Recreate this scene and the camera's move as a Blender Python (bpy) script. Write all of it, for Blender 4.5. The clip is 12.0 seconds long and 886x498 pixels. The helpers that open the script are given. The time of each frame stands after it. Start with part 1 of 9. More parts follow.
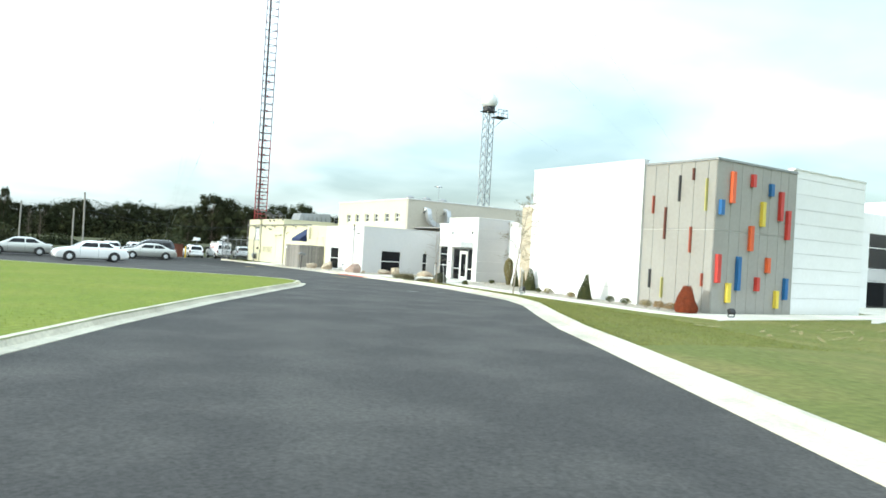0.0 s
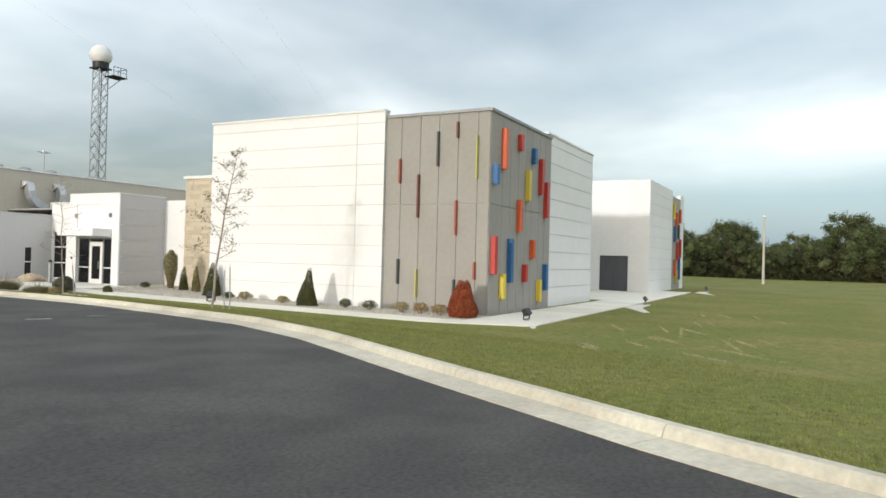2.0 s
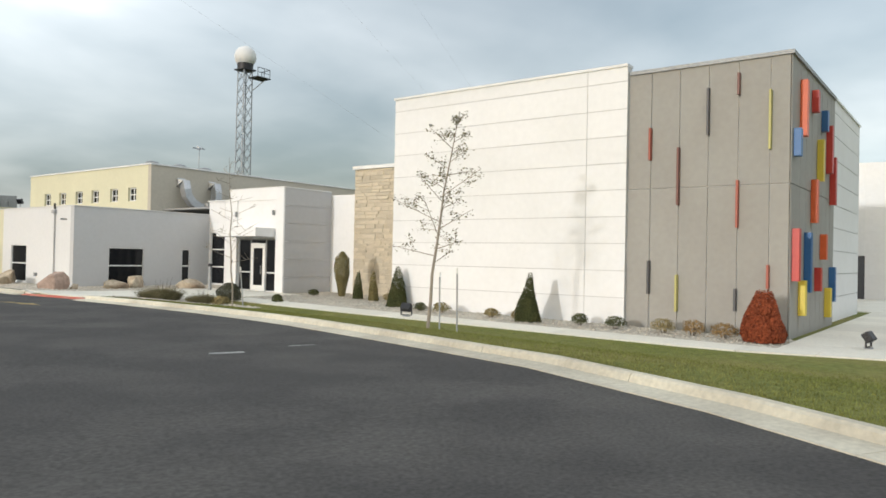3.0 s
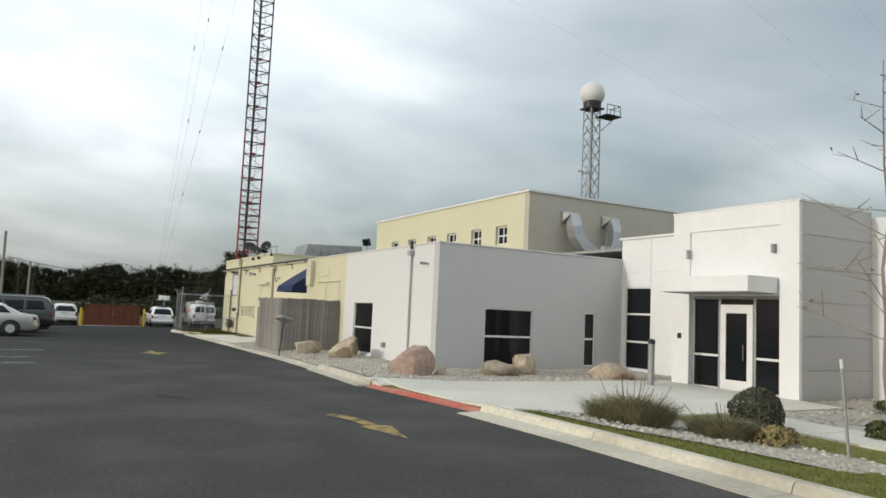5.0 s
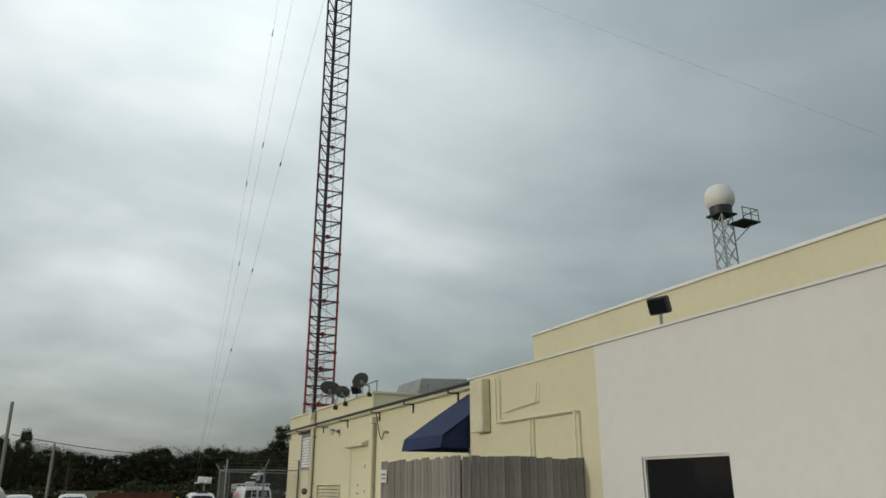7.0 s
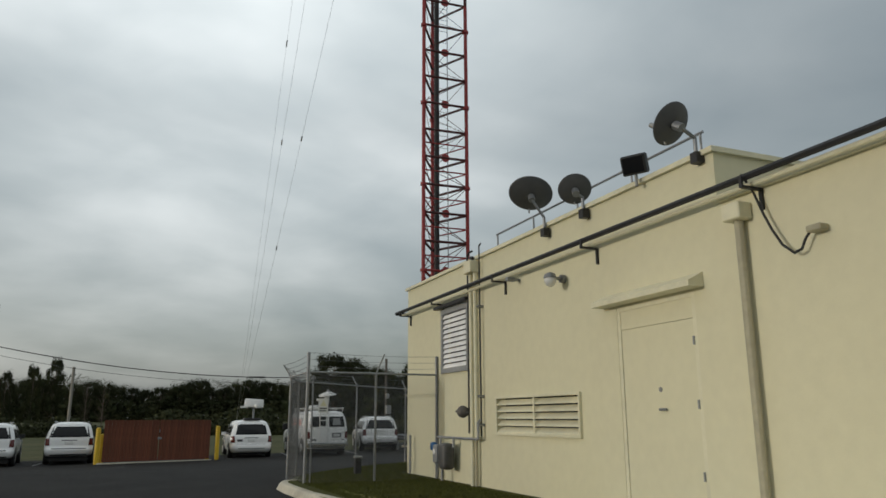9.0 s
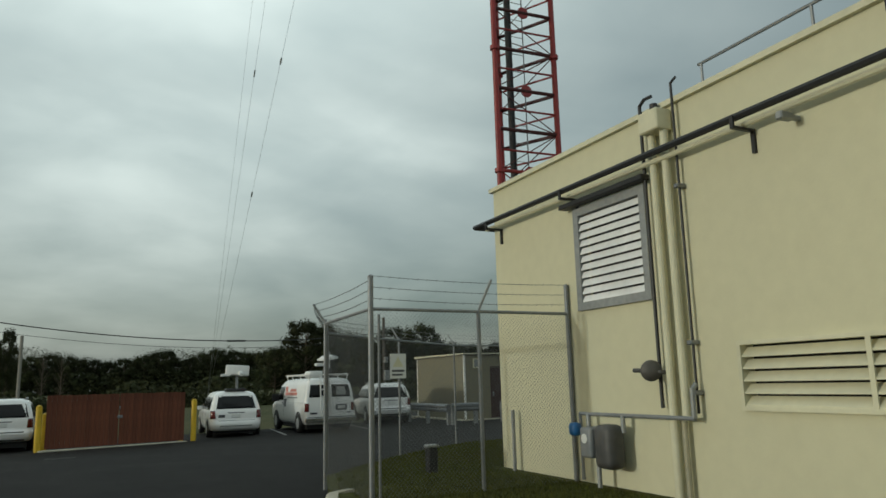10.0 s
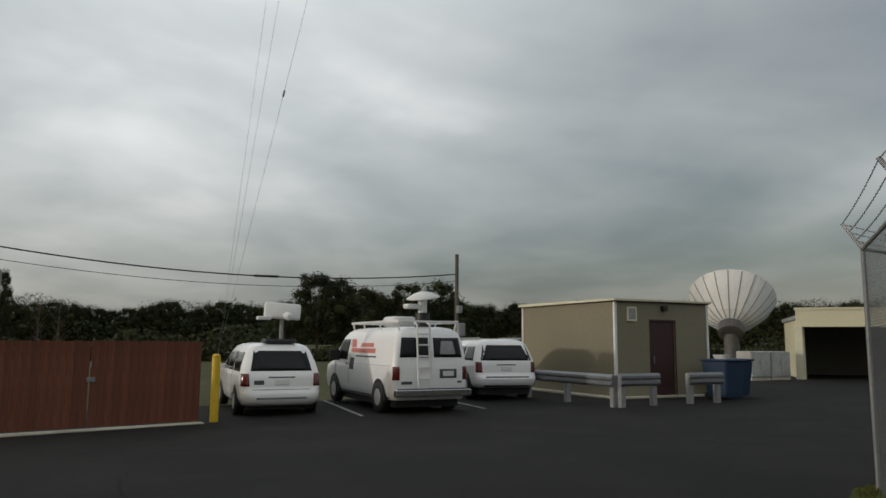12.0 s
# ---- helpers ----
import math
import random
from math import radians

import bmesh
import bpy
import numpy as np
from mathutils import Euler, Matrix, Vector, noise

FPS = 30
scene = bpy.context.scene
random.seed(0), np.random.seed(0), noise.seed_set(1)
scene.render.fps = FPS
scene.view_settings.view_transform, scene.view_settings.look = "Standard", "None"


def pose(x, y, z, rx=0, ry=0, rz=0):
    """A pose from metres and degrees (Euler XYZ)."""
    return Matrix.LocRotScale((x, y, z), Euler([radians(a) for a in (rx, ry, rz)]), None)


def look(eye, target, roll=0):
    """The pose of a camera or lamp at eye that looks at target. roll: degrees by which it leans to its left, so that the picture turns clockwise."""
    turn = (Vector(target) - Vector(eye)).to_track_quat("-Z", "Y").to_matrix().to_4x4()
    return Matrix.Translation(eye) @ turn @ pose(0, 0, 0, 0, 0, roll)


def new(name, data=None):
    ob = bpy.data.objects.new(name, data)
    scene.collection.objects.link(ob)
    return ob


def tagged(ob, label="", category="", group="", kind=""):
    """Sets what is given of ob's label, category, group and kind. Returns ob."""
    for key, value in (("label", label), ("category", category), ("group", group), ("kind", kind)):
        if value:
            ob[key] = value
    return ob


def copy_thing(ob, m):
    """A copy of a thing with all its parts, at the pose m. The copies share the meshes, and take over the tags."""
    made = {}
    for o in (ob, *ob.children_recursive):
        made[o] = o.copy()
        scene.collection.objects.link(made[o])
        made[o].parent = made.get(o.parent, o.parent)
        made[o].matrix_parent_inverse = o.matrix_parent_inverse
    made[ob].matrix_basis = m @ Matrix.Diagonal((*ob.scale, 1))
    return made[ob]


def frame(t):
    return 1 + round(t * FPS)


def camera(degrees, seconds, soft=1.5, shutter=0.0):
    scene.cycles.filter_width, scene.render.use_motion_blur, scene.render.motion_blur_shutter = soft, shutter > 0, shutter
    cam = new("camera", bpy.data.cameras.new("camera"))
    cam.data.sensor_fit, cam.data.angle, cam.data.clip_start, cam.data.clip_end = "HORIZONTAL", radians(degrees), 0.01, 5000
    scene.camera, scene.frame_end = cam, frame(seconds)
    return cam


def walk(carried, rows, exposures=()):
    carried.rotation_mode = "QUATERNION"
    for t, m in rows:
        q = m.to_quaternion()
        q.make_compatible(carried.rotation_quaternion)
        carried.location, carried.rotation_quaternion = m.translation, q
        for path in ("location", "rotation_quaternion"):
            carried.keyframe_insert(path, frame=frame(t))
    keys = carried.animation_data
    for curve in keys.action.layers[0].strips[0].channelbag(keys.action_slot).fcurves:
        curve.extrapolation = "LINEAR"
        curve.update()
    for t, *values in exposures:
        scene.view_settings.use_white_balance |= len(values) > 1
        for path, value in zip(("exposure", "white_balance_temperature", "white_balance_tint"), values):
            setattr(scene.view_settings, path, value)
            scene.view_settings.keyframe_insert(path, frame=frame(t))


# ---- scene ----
cam = camera(62.8, 12.0, soft=1.6, shutter=0.0)
PATH = [
    (0, (-0.669, -1.552, 2.037), (0.413, 0.13, 2.051), 3.4),
    (0.5, (0.389, 1.179, 2.026), (1.768, 2.628, 1.979), 1.7),
    (1, (1.717, 4.139, 2.02), (3.348, 5.297, 2.021), 4.0),
    (1.5, (3.328, 7.148, 1.984), (5.056, 8.154, 2.007), 2.8),
    (2, (5.126, 10.309, 1.933), (6.902, 11.23, 1.961), 1.5),
    (2.5, (6.944, 13.542, 1.88), (8.665, 14.559, 1.923), 1.2),
    (3, (8.753, 16.954, 1.84), (10.354, 18.152, 1.866), 1.2),
    (3.2, (9.425, 18.356, 1.823), (10.974, 19.619, 1.915), 0.9),
    (4.8, (14.126, 29.526, 1.79), (15.21, 31.204, 1.892), 1.6),
    (5, (14.61, 31.036, 1.786), (15.579, 32.776, 1.964), 2.6),
    (5.5, (15.604, 34.927, 1.78), (16.497, 36.675, 2.161), 2.4),
    (6, (16.446, 38.87, 1.776), (17.233, 40.669, 2.155), 1.4),
    (6.5, (16.97, 42.779, 1.69), (17.825, 44.495, 2.261), 1.5),
    (6.7, (17.156, 44.363, 1.695), (17.979, 46.073, 2.327), 0.3),
    (8.3, (18.759, 57.633, 1.406), (19.534, 59.394, 1.951), 0.3),
    (8.5, (18.899, 59.252, 1.393), (19.627, 61.028, 1.953), 0.6),
    (9, (19.244, 63.132, 1.369), (19.999, 64.928, 1.821), -0.2),
    (9.5, (19.475, 66.811, 1.397), (20.253, 68.621, 1.739), -0.2),
    (10, (19.632, 70.239, 1.415), (20.481, 72.014, 1.775), -1.5),
    (10.5, (19.84, 73.51, 1.358), (20.762, 75.26, 1.651), -2.6),
    (11, (20.093, 76.579, 1.366), (20.894, 78.385, 1.674), -1.8),
    (11.5, (20.422, 79.334, 1.36), (21.287, 81.104, 1.709), 1.2),
    (12, (20.622, 81.918, 1.316), (21.463, 83.714, 1.571), 0.4),
]
walk(cam, [(t, look(eye, target, roll)) for t, eye, target, roll in PATH],
     exposures=[(0.0, 1.25, 5850, -1), (0.5, 0.98, 5750, -5), (1.0, 0.75, 6000, 2), (1.5, 0.6, 6250, 8), (2.0, 0.5, 6380, 10), (3.0, 0.34, 6400, 10), (5.0, 0.08, 6350, 9), (5.5, -0.14, 6400, 9), (6.0, -0.32, 6400, 9), (6.5, -0.5, 6450, 5), (8.5, -0.6, 6450, 5), (9.0, -0.62, 6450, 7), (9.5, -0.66, 6400, 0), (10.0, -0.63, 6400, -4), (10.5, -0.62, 6400, 0), (11.0, -0.55, 6550, 9), (12.0, -0.57, 6650, 10)])

# ---- world and sun: overcast sky, brightest in the west, a veiled sun ----
SUN_DIR = Vector((-1.0, 0.06, 0.147)).normalized()
world = bpy.data.worlds.new("overcast_sky")
scene.world = world
world.use_nodes = True
wn, wl = world.node_tree.nodes, world.node_tree.links
wn.clear()


def wnode(kind, **props):
    n = wn.new(kind)
    for key, value in props.items():
        if key == "op":
            n.operation = value
        elif key == "ins":
            for k, v in value.items():
                n.inputs[k].default_value = v
    return n


w_out = wnode("ShaderNodeOutputWorld")
w_bg = wnode("ShaderNodeBackground", ins={"Strength": 1.0})
w_sky = wnode("ShaderNodeTexSky")
w_sky.sky_type = "NISHITA"
w_sky.sun_disc = False
w_sky.sun_elevation = math.asin(SUN_DIR.z)
w_sky.sun_rotation = math.atan2(SUN_DIR.x, SUN_DIR.y)
w_sky.dust_density = 3.0
w_co = wnode("ShaderNodeTexCoord")
w_sep = wnode("ShaderNodeSeparateXYZ")
wl.new(w_co.outputs["Generated"], w_sep.inputs[0])
# the cloud deck is a flat layer: direction / height
w_h = wnode("ShaderNodeMath", op="MAXIMUM", ins={1: 0.0})
wl.new(w_sep.outputs["Z"], w_h.inputs[0])
w_h2 = wnode("ShaderNodeMath", op="ADD", ins={1: 0.20})
wl.new(w_h.outputs[0], w_h2.inputs[0])
w_dx = wnode("ShaderNodeMath", op="DIVIDE")
w_dy = wnode("ShaderNodeMath", op="DIVIDE")
wl.new(w_sep.outputs["X"], w_dx.inputs[0])
wl.new(w_h2.outputs[0], w_dx.inputs[1])
wl.new(w_sep.outputs["Y"], w_dy.inputs[0])
wl.new(w_h2.outputs[0], w_dy.inputs[1])
w_deck = wnode("ShaderNodeCombineXYZ")
wl.new(w_dx.outputs[0], w_deck.inputs[0])
wl.new(w_dy.outputs[0], w_deck.inputs[1])
w_n1 = wnode("ShaderNodeTexNoise", ins={"Scale": 0.55, "Detail": 4.0, "Roughness": 0.45, "Distortion": 0.6})
w_n2 = wnode("ShaderNodeTexNoise", ins={"Scale": 2.2, "Detail": 5.0, "Roughness": 0.5, "Distortion": 0.2})
wl.new(w_deck.outputs[0], w_n1.inputs["Vector"])
wl.new(w_deck.outputs[0], w_n2.inputs["Vector"])
w_sum = wnode("ShaderNodeMath", op="MULTIPLY_ADD", ins={1: 0.22})
wl.new(w_n2.outputs["Fac"], w_sum.inputs[0])
wl.new(w_n1.outputs["Fac"], w_sum.inputs[2])
w_ramp = wnode("ShaderNodeValToRGB")
w_ramp.color_ramp.elements[0].position, w_ramp.color_ramp.elements[0].color = 0.44, (0.27, 0.315, 0.34, 1)
w_ramp.color_ramp.elements[1].position, w_ramp.color_ramp.elements[1].color = 0.80, (0.92, 0.93, 0.93, 1)
w_mid = w_ramp.color_ramp.elements.new(0.61)
w_mid.color = (0.52, 0.55, 0.56, 1)
wl.new(w_sum.outputs[0], w_ramp.inputs[0])
# glow of the veiled sun, wide
w_dot = wnode("ShaderNodeVectorMath", op="DOT_PRODUCT")
w_dot.inputs[1].default_value = Vector((0.08, 0.86, 0.50)).normalized()
wl.new(w_co.outputs["Generated"], w_dot.inputs[0])
w_lit = wnode("ShaderNodeMapRange", ins={"From Min": -0.2, "From Max": 1.0, "To Min": 0.0, "To Max": 1.0})
wl.new(w_dot.outputs["Value"], w_lit.inputs["Value"])
w_pow = wnode("ShaderNodeMath", op="POWER", ins={1: 6.0})
wl.new(w_lit.outputs[0], w_pow.inputs[0])
w_glow = wnode("ShaderNodeMapRange", ins={"From Min": 0.0, "From Max": 1.0, "To Min": 0.43, "To Max": 1.68})
wl.new(w_pow.outputs[0], w_glow.inputs["Value"])
w_mul = wnode("ShaderNodeVectorMath", op="SCALE")
wl.new(w_ramp.outputs["Color"], w_mul.inputs[0])
# a second, lower break in the clouds in the east
w_dot2 = wnode("ShaderNodeVectorMath", op="DOT_PRODUCT")
w_dot2.inputs[1].default_value = Vector((0.92, 0.05, 0.40)).normalized()
wl.new(w_co.outputs["Generated"], w_dot2.inputs[0])
w_lit2 = wnode("ShaderNodeMath", op="MAXIMUM", ins={1: 0.0})
wl.new(w_dot2.outputs["Value"], w_lit2.inputs[0])
w_pow2 = wnode("ShaderNodeMath", op="POWER", ins={1: 12.0})
wl.new(w_lit2.outputs[0], w_pow2.inputs[0])
w_both = wnode("ShaderNodeMath", op="MULTIPLY_ADD", ins={1: 0.42})
wl.new(w_pow2.outputs[0], w_both.inputs[0])
wl.new(w_glow.outputs[0], w_both.inputs[2])
# an overcast sky is brightest overhead
w_zen = wnode("ShaderNodeMapRange", ins={"From Min": 0.38, "From Max": 1.0, "To Min": 1.0, "To Max": 2.3})
wl.new(w_sep.outputs["Z"], w_zen.inputs["Value"])
w_all = wnode("ShaderNodeMath", op="MULTIPLY")
# thinner, paler cloud over the southern half
w_sou = wnode("ShaderNodeMapRange", ins={"From Min": -0.08, "From Max": -0.6, "To Min": 0.0, "To Max": 0.44})
wl.new(w_sep.outputs["Y"], w_sou.inputs["Value"])
w_sum2 = wnode("ShaderNodeMath", op="ADD")
wl.new(w_both.outputs[0], w_sum2.inputs[0])
wl.new(w_sou.outputs[0], w_sum2.inputs[1])
wl.new(w_sum2.outputs[0], w_all.inputs[0])
wl.new(w_zen.outputs[0], w_all.inputs[1])
# heavier cloud low over the northern horizon
w_nlow = wnode("ShaderNodeMapRange", ins={"From Min": 0.05, "From Max": 0.30, "To Min": 0.34, "To Max": 0.0})
wl.new(w_sep.outputs["Z"], w_nlow.inputs["Value"])
w_nor = wnode("ShaderNodeMapRange", ins={"From Min": 0.55, "From Max": 0.85, "To Min": 0.0, "To Max": 1.0})
wl.new(w_sep.outputs["Y"], w_nor.inputs["Value"])
w_nm = wnode("ShaderNodeMath", op="MULTIPLY")
wl.new(w_nlow.outputs[0], w_nm.inputs[0])
wl.new(w_nor.outputs[0], w_nm.inputs[1])
w_keep = wnode("ShaderNodeMath", op="SUBTRACT", ins={0: 1.0})
wl.new(w_nm.outputs[0], w_keep.inputs[1])
w_deep = wnode("ShaderNodeMath", op="MULTIPLY")
wl.new(w_all.outputs[0], w_deep.inputs[0])
wl.new(w_keep.outputs[0], w_deep.inputs[1])
wl.new(w_deep.outputs[0], w_mul.inputs["Scale"])
w_blue = wnode("ShaderNodeVectorMath", op="SCALE", ins={"Scale": 0.06})
wl.new(w_sky.outputs["Color"], w_blue.inputs[0])
w_add = wnode("ShaderNodeVectorMath", op="ADD")
# a bank of distant blue-grey cloud low in the south-east
w_low = wnode("ShaderNodeMapRange", ins={"From Min": 0.09, "From Max": 0.16, "To Min": 1.0, "To Max": 0.0})
wl.new(w_sep.outputs["Z"], w_low.inputs["Value"])
w_se = wnode("ShaderNodeMapRange", ins={"From Min": 0.10, "From Max": 0.42, "To Min": 0.9, "To Max": 0.0})
wl.new(w_sep.outputs["Y"], w_se.inputs["Value"])
w_ea = wnode("ShaderNodeMapRange", ins={"From Min": 0.2, "From Max": 0.7, "To Min": 0.0, "To Max": 1.0})
wl.new(w_sep.outputs["X"], w_ea.inputs["Value"])
w_b1 = wnode("ShaderNodeMath", op="MULTIPLY")
w_b2 = wnode("ShaderNodeMath", op="MULTIPLY")
wl.new(w_low.outputs[0], w_b1.inputs[0])
wl.new(w_se.outputs[0], w_b1.inputs[1])
wl.new(w_b1.outputs[0], w_b2.inputs[0])
wl.new(w_ea.outputs[0], w_b2.inputs[1])
w_bank = wn.new("ShaderNodeMix")
w_bank.data_type = "RGBA"
w_bank.inputs["B"].default_value = (0.20, 0.29, 0.36, 1)
wl.new(w_b2.outputs[0], w_bank.inputs["Factor"])
wl.new(w_mul.outputs[0], w_bank.inputs["A"])
wl.new(w_bank.outputs["Result"], w_add.inputs[0])
wl.new(w_blue.outputs[0], w_add.inputs[1])
wl.new(w_add.outputs[0], w_bg.inputs["Color"])
wl.new(w_bg.outputs[0], w_out.inputs[0])

sun = new("sun", bpy.data.lights.new("sun", "SUN"))
sun.data.energy = 1.22
sun.data.angle = radians(2.2)
sun.data.color = (1.0, 0.995, 0.985)
sun.matrix_world = look((-80, 40, 60), Vector((-80, 40, 60)) - SUN_DIR)


# ---- materials ----
def mat(name, color, rough=0.75, metal=0.0, var=0.12, big=0.35, fine=9.0, bump=0.15, bump_scale=40.0, tint=None, tint_amount=0.5, per_object=0.0, per_island=0.0, stretch=(1, 1, 1), spec=0.5, coat=0.0):
    """A surface with large stains, fine grain and relief. tint: a second colour that the large stains turn to."""
    m = bpy.data.materials.new(name)
    m.use_nodes = True
    n, l = m.node_tree.nodes, m.node_tree.links
    b = n["Principled BSDF"]
    b.inputs["Roughness"].default_value, b.inputs["Metallic"].default_value = rough, metal
    b.inputs["Specular IOR Level"].default_value = spec
    b.inputs["Coat Weight"].default_value = coat
    co = n.new("ShaderNodeTexCoord")
    mp = n.new("ShaderNodeMapping")
    mp.inputs["Scale"].default_value = stretch
    l.new(co.outputs["Object"], mp.inputs[0])
    n1, n2, n3 = (n.new("ShaderNodeTexNoise") for _ in range(3))
    for q, sc, det in ((n1, big, 5.0), (n2, fine, 6.0), (n3, bump_scale, 4.0)):
        q.inputs["Scale"].default_value, q.inputs["Detail"].default_value = sc, det
        l.new(mp.outputs[0], q.inputs["Vector"])
    tint = tint or tuple(c * 0.72 for c in color)
    r1 = n.new("ShaderNodeMapRange")
    r1.inputs["From Min"].default_value, r1.inputs["From Max"].default_value = 0.42, 0.68
    r1.inputs["To Max"].default_value = tint_amount
    l.new(n1.outputs["Fac"], r1.inputs["Value"])
    mx = n.new("ShaderNodeMix")
    mx.data_type = "RGBA"
    mx.inputs["A"].default_value, mx.inputs["B"].default_value = (*color, 1), (*tint, 1)
    l.new(r1.outputs[0], mx.inputs["Factor"])
    r2 = n.new("ShaderNodeMapRange")
    r2.inputs["From Min"].default_value, r2.inputs["From Max"].default_value = 0.25, 0.75
    r2.inputs["To Min"].default_value, r2.inputs["To Max"].default_value = 1 - var, 1 + var
    l.new(n2.outputs["Fac"], r2.inputs["Value"])
    last = r2.outputs[0]
    for amount, kind, out in ((per_object, "ShaderNodeObjectInfo", "Random"), (per_island, "ShaderNodeNewGeometry", "Random Per Island")):
        if amount:
            oi, r3, mu = n.new(kind), n.new("ShaderNodeMapRange"), n.new("ShaderNodeMath")
            r3.inputs["To Min"].default_value, r3.inputs["To Max"].default_value = 1 - amount, 1 + amount
            l.new(oi.outputs[out], r3.inputs["Value"])
            mu.operation = "MULTIPLY"
            l.new(last, mu.inputs[0])
            l.new(r3.outputs[0], mu.inputs[1])
            last = mu.outputs[0]
    sc = n.new("ShaderNodeVectorMath")
    sc.operation = "SCALE"
    l.new(mx.outputs["Result"], sc.inputs[0])
    l.new(last, sc.inputs["Scale"])
    l.new(sc.outputs[0], b.inputs["Base Color"])
    if bump:
        bp = n.new("ShaderNodeBump")
        bp.inputs["Strength"].default_value, bp.inputs["Distance"].default_value = bump, 0.02
        l.new(n3.outputs["Fac"], bp.inputs["Height"])
        l.new(bp.outputs[0], b.inputs["Normal"])
    return m


